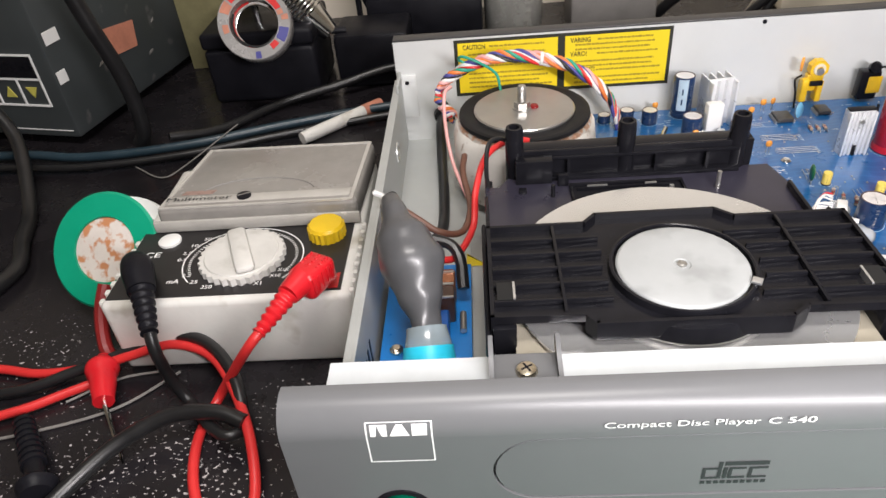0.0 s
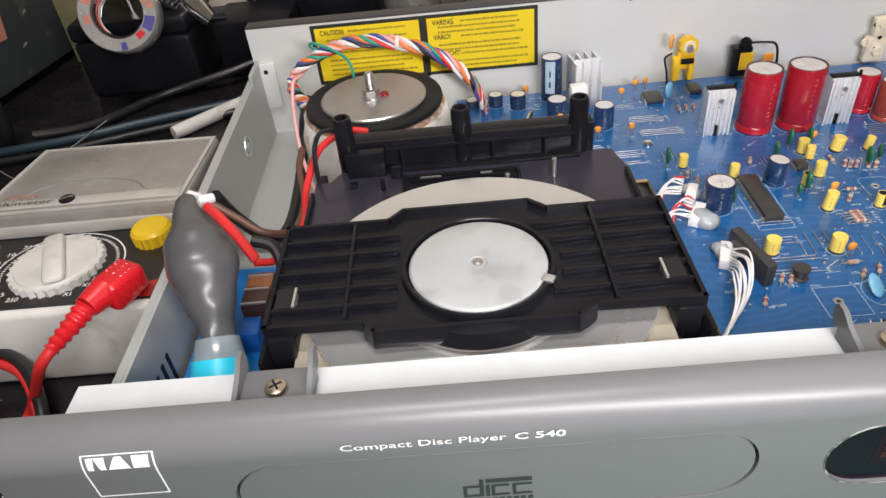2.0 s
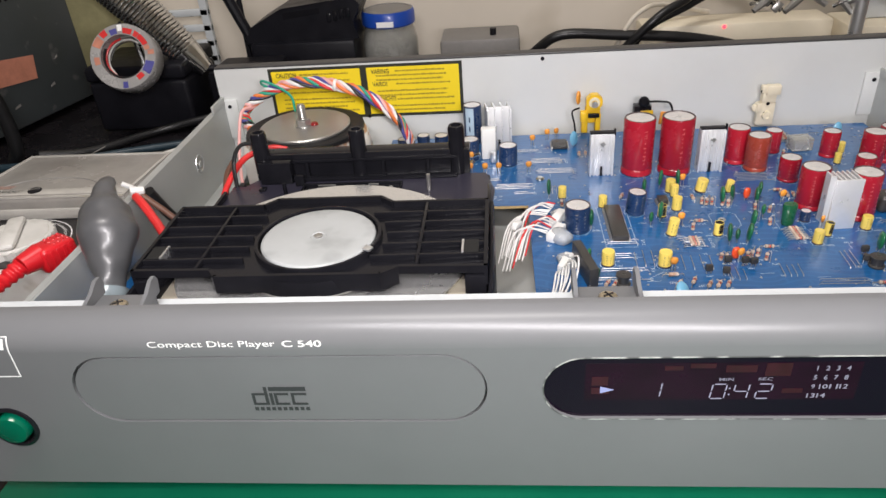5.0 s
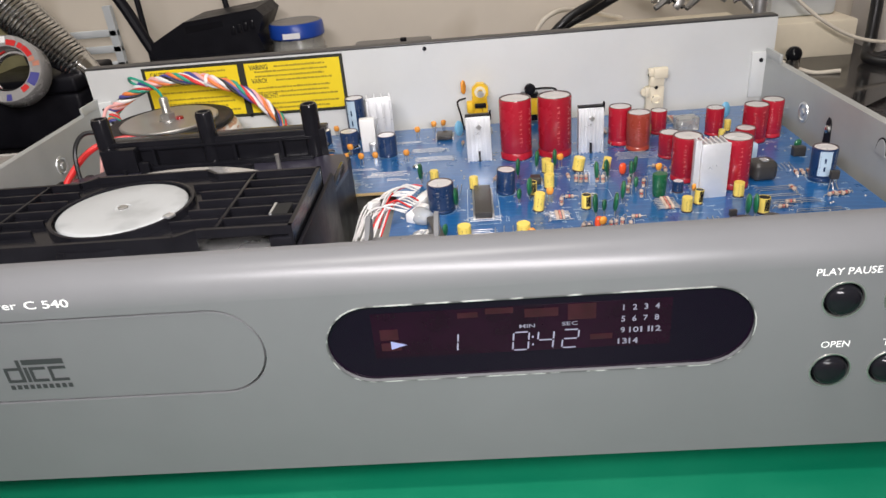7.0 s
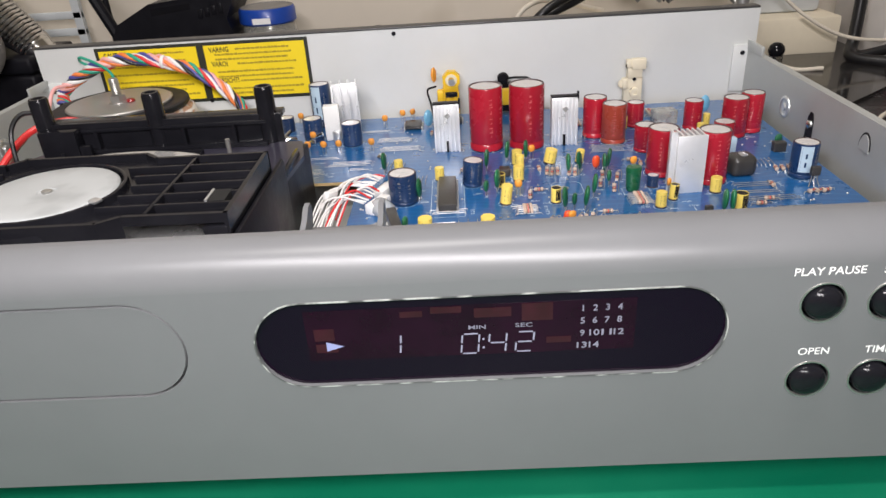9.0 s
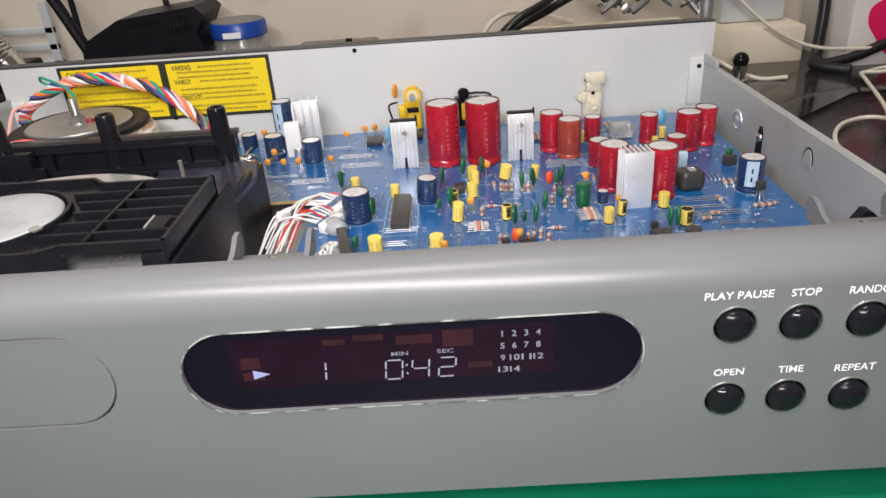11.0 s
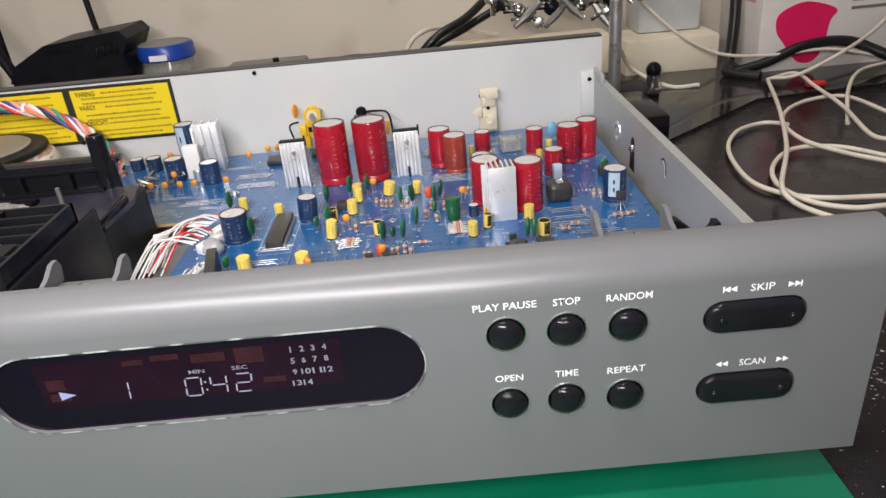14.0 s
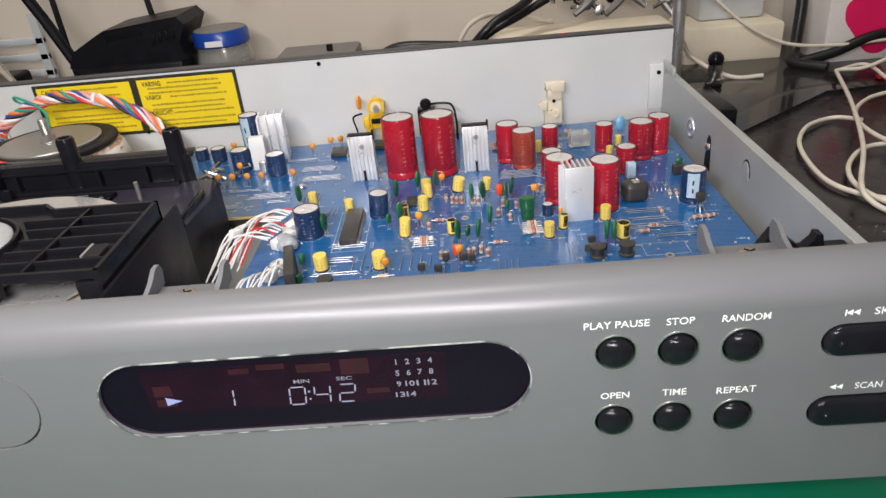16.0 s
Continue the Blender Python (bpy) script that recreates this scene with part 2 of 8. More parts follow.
def bench_material():
    m = material("dark_laminate_bench", (0.013, 0.0115, 0.0135), 0.26, 0.0, 0.35, 30, 0.12, 220)
    m.node_tree.nodes["Principled BSDF"].inputs["Specular IOR Level"].default_value = 0.3
    nt = m.node_tree
    b = nt.nodes["Principled BSDF"]
    src = b.inputs["Base Color"].links[0].from_socket
    co = nt.nodes["Texture Coordinate"]
    # scattered pale flecks of solder rosin and dust
    n = nt.nodes.new("ShaderNodeTexNoise")
    n.inputs["Scale"].default_value, n.inputs["Detail"].default_value = 420, 3.5
    stretch = nt.nodes.new("ShaderNodeMapping")
    stretch.inputs["Scale"].default_value = (1.0, 1.5, 1.0)
    stretch.inputs["Rotation"].default_value = (0, 0, 0.5)
    nt.links.new(co.outputs["Object"], stretch.inputs["Vector"])
    nt.links.new(stretch.outputs["Vector"], n.inputs["Vector"])
    big = nt.nodes.new("ShaderNodeTexNoise")
    big.inputs["Scale"].default_value = 14
    nt.links.new(co.outputs["Object"], big.inputs["Vector"])
    # flecks thin out away from the working corner at the front
    sep = nt.nodes.new("ShaderNodeSeparateXYZ")
    nt.links.new(co.outputs["Object"], sep.inputs[0])
    r = nt.nodes.new("ShaderNodeMapRange")
    r.inputs["From Min"].default_value, r.inputs["From Max"].default_value = 0.660, 0.680
    add = nt.nodes.new("ShaderNodeMath")
    add.operation = "MULTIPLY_ADD"
    add.inputs[1].default_value, add.inputs[2].default_value = 0.34, -0.16
    nt.links.new(big.outputs["Fac"], add.inputs[0])
    s = nt.nodes.new("ShaderNodeMath")
    nt.links.new(n.outputs["Fac"], s.inputs[0])
    nt.links.new(add.outputs[0], s.inputs[1])
    far = nt.nodes.new("ShaderNodeMapRange")
    far.inputs["From Min"].default_value, far.inputs["From Max"].default_value = 0.06, 0.22
    far.inputs["To Min"].default_value, far.inputs["To Max"].default_value = 0.0, 0.12
    nt.links.new(sep.outputs["Y"], far.inputs["Value"])
    sub = nt.nodes.new("ShaderNodeMath")
    sub.operation = "SUBTRACT"
    nt.links.new(s.outputs[0], sub.inputs[0])
    nt.links.new(far.outputs["Result"], sub.inputs[1])
    nt.links.new(sub.outputs[0], r.inputs["Value"])
    mx = nt.nodes.new("ShaderNodeMix")
    mx.data_type = "RGBA"
    nt.links.new(r.outputs["Result"], mx.inputs[0])
    nt.links.new(src, mx.inputs[6])
    mx.inputs[7].default_value = (0.45, 0.42, 0.42, 1)
    nt.links.new(mx.outputs[2], b.inputs["Base Color"])
    return m


BENCH = bench_material()


def board_material():
    m = material("blue_solder_mask", (0.007, 0.088, 0.26), 0.32, 0.0, 0.12, 50, 0.03, 300, coat=0.7)
    nt = m.node_tree
    b = nt.nodes["Principled BSDF"]
    src = b.inputs["Base Color"].links[0].from_socket
    co = nt.nodes["Texture Coordinate"]
    # copper tracks show as slightly paler lines under the mask
    brick = nt.nodes.new("ShaderNodeTexBrick")
    brick.inputs["Scale"].default_value = 1.0
    brick.inputs["Brick Width"].default_value = 0.019
    brick.inputs["Row Height"].default_value = 0.0042
    brick.inputs["Mortar Size"].default_value = 0.0006
    brick.inputs["Color1"].default_value = (0, 0, 0, 1)
    brick.inputs["Color2"].default_value = (0.25, 0.25, 0.25, 1)
    brick.inputs["Mortar"].default_value = (1, 1, 1, 1)
    warp = nt.nodes.new("ShaderNodeTexNoise")
    warp.inputs["Scale"].default_value = 22
    nt.links.new(co.outputs["Object"], warp.inputs["Vector"])
    va = nt.nodes.new("ShaderNodeVectorMath")
    va.operation = "MULTIPLY_ADD"
    va.inputs[1].default_value = (0.03, 0.03, 0.0)
    nt.links.new(warp.outputs["Color"], va.inputs[0])
    nt.links.new(co.outputs["Object"], va.inputs[2])
    nt.links.new(va.outputs[0], brick.inputs["Vector"])
    mx = nt.nodes.new("ShaderNodeMix")
    mx.data_type = "RGBA"
    k = nt.nodes.new("ShaderNodeMath")
    k.operation = "MULTIPLY"
    k.inputs[1].default_value = 0.2
    nt.links.new(brick.outputs["Color"], k.inputs[0])
    nt.links.new(k.outputs[0], mx.inputs[0])
    nt.links.new(src, mx.inputs[6])
    mx.inputs[7].default_value = (0.04, 0.21, 0.5, 1)
    nt.links.new(mx.outputs[2], b.inputs["Base Color"])
    return m


BOARD = board_material()
BOARDEDGE = material("tan_board_edge", (0.5, 0.36, 0.17), 0.6, 0.0, 0.1, 200)


# ---- mesh building ----
class Mesh:
    """Collects faces of one part, with a material slot for each face."""

    def __init__(self):
        self.v, self.f, self.m, self.mats = [], [], [], []

    def slot(self, mat):
        if mat not in self.mats:
            self.mats.append(mat)
        return self.mats.index(mat)

    def add(self, verts, faces, mat, tf=None):
        o = len(self.v)
        self.v += [tuple(tf @ Vector(p)) if tf else tuple(p) for p in verts]
        self.f += [tuple(i + o for i in f) for f in faces]
        s = self.slot(mat)
        self.m += [s] * len(faces)
        return self

    def box(self, x0, x1, y0, y1, z0, z1, mat, bevel=0.0, tf=None, segments=2):
        if bevel <= 0:
            p = [(x, y, z) for x in (x0, x1) for y in (y0, y1) for z in (z0, z1)]
            q = [(0, 1, 3, 2), (4, 6, 7, 5), (0, 4, 5, 1), (2, 3, 7, 6), (0, 2, 6, 4), (1, 5, 7, 3)]
            return self.add(p, q, mat, tf)
        bm = bmesh.new()
        bmesh.ops.create_cube(bm, size=1)
        for v in bm.verts:
            v.co = Vector(((x0 + x1) / 2 + v.co.x * (x1 - x0), (y0 + y1) / 2 + v.co.y * (y1 - y0), (z0 + z1) / 2 + v.co.z * (z1 - z0)))
        bmesh.ops.bevel(bm, geom=bm.edges[:], offset=bevel, segments=segments, affect="EDGES", profile=0.5)
        bm.verts.index_update()
        self.add([v.co[:] for v in bm.verts], [[v.index for v in f.verts] for f in bm.faces], mat, tf)
        bm.free()
        return self

    def lathe(self, profile, mat, seg=24, tf=None, mats=None):
        """profile: (radius, height) from the bottom up, turned about z; a radius of 0 closes the end."""
        verts, faces, slots, rings = [], [], [], []
        for r, z in profile:
            if r <= 1e-9:
                rings.append([len(verts)])
                verts.append((0, 0, z))
            else:
                rings.append(list(range(len(verts), len(verts) + seg)))
                verts += [(r * math.cos(2 * math.pi * i / seg), r * math.sin(2 * math.pi * i / seg), z) for i in range(seg)]
        for k in range(len(rings) - 1):
            a, b = rings[k], rings[k + 1]
            mt = mats[k] if mats else mat
            group = []
            for i in range(seg):
                j = (i + 1) % seg
                if len(a) == 1 and len(b) == 1:
                    continue
                if len(a) == 1:
                    group.append((a[0], b[j], b[i]))
                elif len(b) == 1:
                    group.append((a[i], a[j], b[0]))
                else:
                    group.append((a[i], a[j], b[j], b[i]))
            slots.append((group, mt))
        o = len(self.v)
        self.v += [tuple(tf @ Vector(p)) if tf else p for p in verts]
        for group, mt in slots:
            s = self.slot(mt)
            self.f += [tuple(i + o for i in f) for f in group]
            self.m += [s] * len(group)
        return self

    def tube(self, points, radius, mat, seg=8, steps=6, closed=False, smooth=True):
        pts = path(points, steps, closed) if smooth else [Vector(p) for p in points]
        rad = radius if isinstance(radius, (list, tuple)) else None
        n = len(pts)
        verts, faces = [], []
        up = Vector((0, 0, 1))
        side = None
        for i, p in enumerate(pts):
            a = pts[i - 1] if (i > 0 or closed) else p
            b = pts[(i + 1) % n] if (i < n - 1 or closed) else p
            d = (b - a).normalized() if (b - a).length > 1e-9 else Vector((1, 0, 0))
            if side is None:
                side = d.cross(up)
                if side.length < 1e-4:
                    side = d.cross(Vector((1, 0, 0)))
            side = (side - d * side.dot(d)).normalized()
            other = d.cross(side)
            if rad:
                u = i / (n - 1) * (len(rad) - 1)
                k = min(int(u), len(rad) - 2)
                w = u - k
                w = w * w * (3 - 2 * w)
                r = rad[k] * (1 - w) + rad[k + 1] * w
            else:
                r = radius
            verts += [p + side * (r * math.cos(2 * math.pi * j / seg)) + other * (r * math.sin(2 * math.pi * j / seg)) for j in range(seg)]
        for i in range(n if closed else n - 1):
            for j in range(seg):
                a, b = i * seg, ((i + 1) % n) * seg
                faces.append((a + j, b + j, b + (j + 1) % seg, a + (j + 1) % seg))
        if not closed:
            faces.append(tuple(range(seg)))
            faces.append(tuple(reversed(range((n - 1) * seg, n * seg))))
        return self.add(verts, faces, mat)

    def prism(self, poly, z0, z1, mat, tf=None):
        n = len(poly)
        verts = [(x, y, z0) for x, y in poly] + [(x, y, z1) for x, y in poly]
        faces = [tuple(reversed(range(n))), tuple(range(n, 2 * n))] + [(i, (i + 1) % n, n + (i + 1) % n, n + i) for i in range(n)]
        return self.add(verts, faces, mat, tf)

    def data(self, name, angle=35):
        me = bpy.data.meshes.new(name)
        me.from_pydata(self.v, [], self.f)
        for mt in self.mats:
            me.materials.append(mt)
        me.polygons.foreach_set("material_index", self.m)
        me.polygons.foreach_set("use_smooth", [True] * len(self.f))
        me.set_sharp_from_angle(angle=radians(angle))
        me.update()
        bm = bmesh.new()
        bm.from_mesh(me)
        bmesh.ops.recalc_face_normals(bm, faces=bm.faces[:])
        bm.to_mesh(me)
        bm.free()
        return me


def path(points, steps=6, closed=False):
    """A smooth line through the points."""
    p = [Vector(q) for q in points]
    n = len(p)
    if n < 3:
        return p
    out = []
    for i in range(n if closed else n - 1):
        a = p[i - 1] if (i > 0 or closed) else p[0] * 2 - p[1]
        b, c = p[i], p[(i + 1) % n]
        d = p[(i + 2) % n] if (i < n - 2 or closed) else p[-1] * 2 - p[-2]
        for k in range(steps):
            t = k / steps
            out.append(0.5 * (2 * b + (c - a) * t + (2 * a - 5 * b + 4 * c - d) * t * t + (3 * b - a - 3 * c + d) * t ** 3))
    if not closed:
        out.append(p[-1])
    return out


def attach(ob, parent):
    """Every pose is given in the world, so the parent's own pose is taken back."""
    if parent:
        ob.parent = parent
        ob.matrix_parent_inverse = parent.matrix_basis.inverted()
    return ob


def part(name, mesh, parent, label="", at=None, angle=35):
    """Links a mesh as one part; at: its pose in the world."""
    me = mesh if isinstance(mesh, bpy.types.Mesh) else mesh.data(name, angle)
    ob = new(name, me)
    if at is not None:
        ob.matrix_basis = at
    attach(ob, parent)
    return tagged(ob, label)


def thing(name, base, label, category, group="", mesh=None, kind=""):
    ob = new(name, mesh.data(name) if mesh else None)
    if mesh is None:
        ob.empty_display_size = 0.01
        ob.matrix_basis = Matrix.Translation(base)
    return tagged(ob, label, category, group, kind)


def lettering(name, text, mat, parent, at, height, width=0.0, label="", align="CENTER", bold=0.007, shear=0.0):
    cu = bpy.data.curves.new(name, "FONT")
    cu.body, cu.align_x, cu.align_y = text, "CENTER", "CENTER"
    cu.size, cu.resolution_u, cu.extrude, cu.shear, cu.offset = 1.0, 3, 0.0, shear, bold
    tmp = new("lettering_source", cu)
    dg = bpy.context.evaluated_depsgraph_get()
    me = bpy.data.meshes.new_from_object(tmp.evaluated_get(dg))
    bpy.data.objects.remove(tmp)
    xs = [v.co.x for v in me.vertices]
    ys = [v.co.y for v in me.vertices]
    w, h = max(xs) - min(xs), max(ys) - min(ys)
    cx, cy = (max(xs) + min(xs)) / 2, (max(ys) + min(ys)) / 2
    sy = height / h
    sx = width / w if width else sy
    for v in me.vertices:
        x = (v.co.x - cx) * sx
        v.co = Vector((x + (width / 2 if align == "LEFT" else 0), (v.co.y - cy) * sy, 0))
    me.materials.clear()
    me.materials.append(mat)
    ob = new(name, me)
    ob.matrix_basis = at
    attach(ob, parent)
    return tagged(ob, label)


def stadium(cx, cz, w, h, n=12):
    r = h / 2
    out = []
    for i in range(n + 1):
        a = -math.pi / 2 + math.pi * i / n
        out.append((cx + w / 2 - r + r * math.cos(a), cz + r * math.sin(a)))
    for i in range(n + 1):
        a = math.pi / 2 + math.pi * i / n
        out.append((cx - w / 2 + r + r * math.cos(a), cz + r * math.sin(a)))
    return out


def circle(cx, cz, r, n=28):
    return [(cx + r * math.cos(2 * math.pi * i / n), cz + r * math.sin(2 * math.pi * i / n)) for i in range(n)]


UPRIGHT = Matrix(((1, 0, 0, 0), (0, 0, -1, 0), (0, 1, 0, 0), (0, 0, 0, 1)))  # lays a drawing in x, y upright, facing the front

# ---- the room ----
WALL_Y = 0.60


def slab(name, x0, x1, y0, y1, z0, z1, mat, label, category):
    return thing(name, (0, 0, 0), label, category, mesh=Mesh().box(x0, x1, y0, y1, z0, z1, mat), kind="structure")


slab("wall_north", -2.0, 2.0, WALL_Y, WALL_Y + 0.12, -0.75, 1.75, WALLM, "stained cream plaster wall behind the bench", "wall")
slab("wall_south", -2.0, 2.0, -2.32, -2.2, -0.75, 1.75, WALLM, "cream plaster wall", "wall")
slab("wall_west", -2.12, -2.0, -2.32, WALL_Y + 0.12, -0.75, 1.75, WALLM, "cream plaster wall", "wall")
slab("wall_east", 2.0, 2.12, -2.32, WALL_Y + 0.12, -0.75, 1.75, WALLM, "cream plaster wall", "wall")
slab("floor", -2.12, 2.12, -2.32, WALL_Y + 0.12, -0.80, -0.75, FLOORM, "grey concrete floor", "floor")
slab("ceiling", -2.12, 2.12, -2.32, WALL_Y + 0.12, 1.75, 1.80, CEILM, "white painted ceiling", "ceiling")

bench = thing("workbench", (0.1, 0.2, -0.75), "dark laminate workbench top flecked with pale dust", "workbench")
part("tabletop", Mesh().box(-1.3, 1.4, -0.33, WALL_Y - 0.002, -0.03, 0.0, BENCH, 0.003), bench)
for bx in (-1.2, 1.3):
    for by in (-0.26, 0.54):
        part("leg", Mesh().box(bx - 0.03, bx + 0.03, by - 0.03, by + 0.03, -0.75, -0.03, BLACKM, 0.003), bench)

# the board lying along the back of the bench, glossier than the top
thing("black_sheet", (0.6, 0.4, 0), "glossy black sheet lying on the workbench", "sheet",
                   mesh=Mesh().prism([(0.475, 0.3), (0.59, 0.392), (1.0, 0.43), (1.0, 0.56), (0.475, 0.56)], 0.0, 0.002,
                                     material("gloss_black_sheet", (0.02, 0.019, 0.019), 0.1, 0.0, 0.3, 25)))

thing("green_mat", (0.22, -0.1, 0), "green rubber work mat under the player", "mat",
      mesh=Mesh().box(-0.001, 0.4405, -0.31, 0.2, 0.0, 0.004, GREENMAT, 0.001))

# ---- the opened player ----
X0, X1, TOP, BOT = -0.0065, 0.4420, 0.0862, 0.016
player = thing("disc_player", (0.219, 0.15, 0.004), "grey compact disc player with its lid removed, on a green mat", "disc player")

# front panel: a face with openings, rims behind them, and a rounded top
HOLES = {"tray": stadium(0.1205, 0.0602, 0.136, 0.0280, 16), "display": stadium(0.2633, 0.0598, 0.1150, 0.0246, 16),
         "power": circle(0.0247, 0.0437, 0.0086), "skip": stadium(0.4075, 0.0652, 0.0272, 0.0100), "scan": stadium(0.4075, 0.0420, 0.0272, 0.0104)}
BUTTONS = [(0.3425, 0.0660, "PLAY PAUSE", 0.0163), (0.3583, 0.0658, "STOP", 0.0070), (0.3744, 0.0656, "RANDOM", 0.0118),
           (0.3428, 0.0433, "OPEN", 0.0075), (0.3583, 0.0432, "TIME", 0.0063), (0.3744, 0.0427, "REPEAT", 0.0102)]
for i, (bx, bz, word, ww) in enumerate(BUTTONS):
    HOLES["button%d" % i] = circle(bx, bz, 0.0051)


def front_face(bm, outline, holes, y):
    edges = []
    for loop in [outline] + holes:
        vs = [bm.verts.new((x, y, z)) for x, z in loop]
        edges += [bm.edges.new((vs[k], vs[(k + 1) % len(vs)])) for k in range(len(vs))]
    bmesh.ops.triangle_fill(bm, use_beauty=True, use_dissolve=False, edges=edges, normal=(0, -1, 0))


bm = bmesh.new()
RT = 0.0098
front_face(bm, [(X0, BOT), (X1, BOT), (X1, TOP - RT), (X0, TOP - RT)], list(HOLES.values()), 0.0)
bm.verts.index_update()
face = Mesh().add([v.co[:] for v in bm.verts], [[v.index for v in f.verts] for f in bm.faces], PANEL)
bm.free()
rim = [(RT - RT * math.cos(a), TOP - RT + RT * math.sin(a)) for a in [k * math.pi / 32 for k in range(17)]]
prof = [(0.0, BOT)] + rim + [(0.0120, TOP - 0.0003), (0.0124, TOP - 0.0012), (0.0124, TOP - 0.0045), (0.0104, TOP - 0.0045), (0.0104, TOP - 0.0035), (0.003, TOP - 0.0035), (0.003, BOT)]
n = len(prof)
face.add([(X0, y, z) for y, z in prof] + [(X1, y, z) for y, z in prof],
         [(k, k + 1, n + k + 1, n + k) for k in range(1, n - 1)] + [(n - 1, 0, n, 2 * n - 1)], PANEL)
for x in (X0, X1):
    face.add([(x, y, z) for y, z in prof], [tuple(range(n))], PANEL)
    s = 0.0025 if x < 0 else -0.0025
    face.box(min(x, x + s), max(x, x + s), 0.003, 0.0124, BOT, TOP - 0.004, PANEL)
for loop in HOLES.values():
    k = len(loop)
    face.add([(x, 0.0, z) for x, z in loop] + [(x, 0.0030, z) for x, z in loop], [(i, (i + 1) % k, k + (i + 1) % k, k + i) for i in range(k)], PANEL)
front = part("front_panel", face, player, "grey painted moulded front panel with rounded top edge", angle=50)

# tray door, slightly sunk, with a thin shadow gap
door = Mesh()
dl = stadium(0.1205, 0.0600, 0.1350, 0.0272, 16)
k = len(dl)
inner = stadium(0.1205, 0.0600, 0.1344, 0.0266, 16)
door.add([(x, 0.0012, z) for x, z in dl] + [(x, 0.0004, z) for x, z in inner] + [(x, 0.0032, z) for x, z in dl],
         [(i, (i + 1) % k, k + (i + 1) % k, k + i) for i in range(k)] + [(i, (i + 1) % k, 2 * k + (i + 1) % k, 2 * k + i) for i in range(k)] + [tuple(range(k, 2 * k))], PANEL)
tray_door = part("tray_door", door, front, "grey tray door with a printed disc mark", angle=15)


def bar(mesh, x0, x1, z0, z1, y, mat):
    mesh.add([(x0, y, z0), (x1, y, z0), (x1, y, z1), (x0, y, z1)], [(0, 1, 2, 3)], mat)


def at_front(x, z, y=-0.00015):
    return pose(x, y, z, 90, 0, 0)


# dark disc mark drawn as plain strokes
mark = Mesh()
ym = 0.0002
t = 0.0010
for x0, x1 in ((0.1120, 0.1163), (0.1194, 0.1242), (0.1250, 0.1302)):
    for b4 in ((x0, x1, 0.0534, 0.0534 + t), (x0, x1, 0.0586 - t, 0.0586), (x0, x0 + t, 0.0534 + t, 0.0586 - t)):
        bar(mark, *b4, ym, DARKPR)
bar(mark, 0.1163, 0.1174, 0.0534, 0.0612, ym, DARKPR)
bar(mark, 0.1179, 0.1190, 0.0534, 0.0586, ym, DARKPR)
bar(mark, 0.1180, 0.1302, 0.0594, 0.0612, ym, DARKPR)
for x0 in (0.1120, 0.1139, 0.1158, 0.1177, 0.1196, 0.1215, 0.1234, 0.1253, 0.1272, 0.1291):
    bar(mark, x0, x0 + 0.0013, 0.0510, 0.0525, ym, DARKPR)
part("disc_mark", mark, front, "dark printed disc mark")

# white outlined maker's square, its letters left as plain bars; its upper part follows the rounding


def on_rounding(x, z):
    y, zz = 0.0, z
    for _ in range(12):
        d = max(0.0, zz - (TOP - RT))
        y = RT - math.sqrt(max(0.0, RT * RT - d * d))
        zz = 0.5 * zz + 0.5 * (z - 1.15 * y)
    return (x, y - 0.00016, zz)


logo = Mesh()
t = 0.00045
x0, x1, z0, z1 = 0.0180, 0.0366, 0.0664, 0.0838
for a, b, c, d in ((x0, x1, z1 - t, z1), (x0, x1, z0, z0 + t), (x0, x0 + t, z0 + t, z1 - t), (x1 - t, x1, z0 + t, z1 - t)):
    for i in range(12):
        c0, c1 = c + (d - c) * i / 12, c + (d - c) * (i + 1) / 12
        logo.add([on_rounding(a, c0), on_rounding(b, c0), on_rounding(b, c1), on_rounding(a, c1)], [(0, 1, 2, 3)], WHITEPR)
# each block: its left and right edge at the foot and at the head
for foot, head in (((0.0193, 0.0208), (0.0193, 0.0212)), ((0.0225, 0.0240), (0.0212, 0.0240)), ((0.0246, 0.0303), (0.0266, 0.0283)), ((0.0309, 0.0350), (0.0309, 0.0352))):
    for i in range(8):
        u0, u1 = i / 8, (i + 1) / 8
        q = []
        for u, side in ((u0, 0), (u0, 1), (u1, 1), (u1, 0)):
            q.append(on_rounding(foot[side] + (head[side] - foot[side]) * u, 0.0777 + 0.0049 * u))
        logo.add(q, [(0, 1, 2, 3)], WHITEPR)
part("maker_square", logo, front, "white printed square outline with block bars")
lettering("lettering", "Compact Disc Player", WHITEPR, front, at_front(0.1035, 0.0788), 0.0031, 0.0410)
lettering("lettering", "C 540", WHITEPR, front, at_front(0.1322, 0.0790), 0.0025, 0.0123)
lettering("lettering", "C 540", WHITEPR, front, at_front(0.13232, 0.0790, -0.00016), 0.0025, 0.0123)

# power button
pw = Mesh().lathe([(0.0088, -0.0004), (0.0088, 0.0004), (0.0078, 0.0009), (0.0070, 0.0003), (0.0068, -0.003), (0, -0.003)], BLACKP, 36, at_front(0.0247, 0.0437))
part("button_ring", pw, front, "dark ring round the power button")
part("power_button", Mesh().lathe([(0.0060, -0.002), (0.0060, 0.0010), (0.0054, 0.0022), (0.0035, 0.0027), (0, 0.0028)], GREENB, 32, at_front(0.0247, 0.0437)), front, "glossy dark green power button")

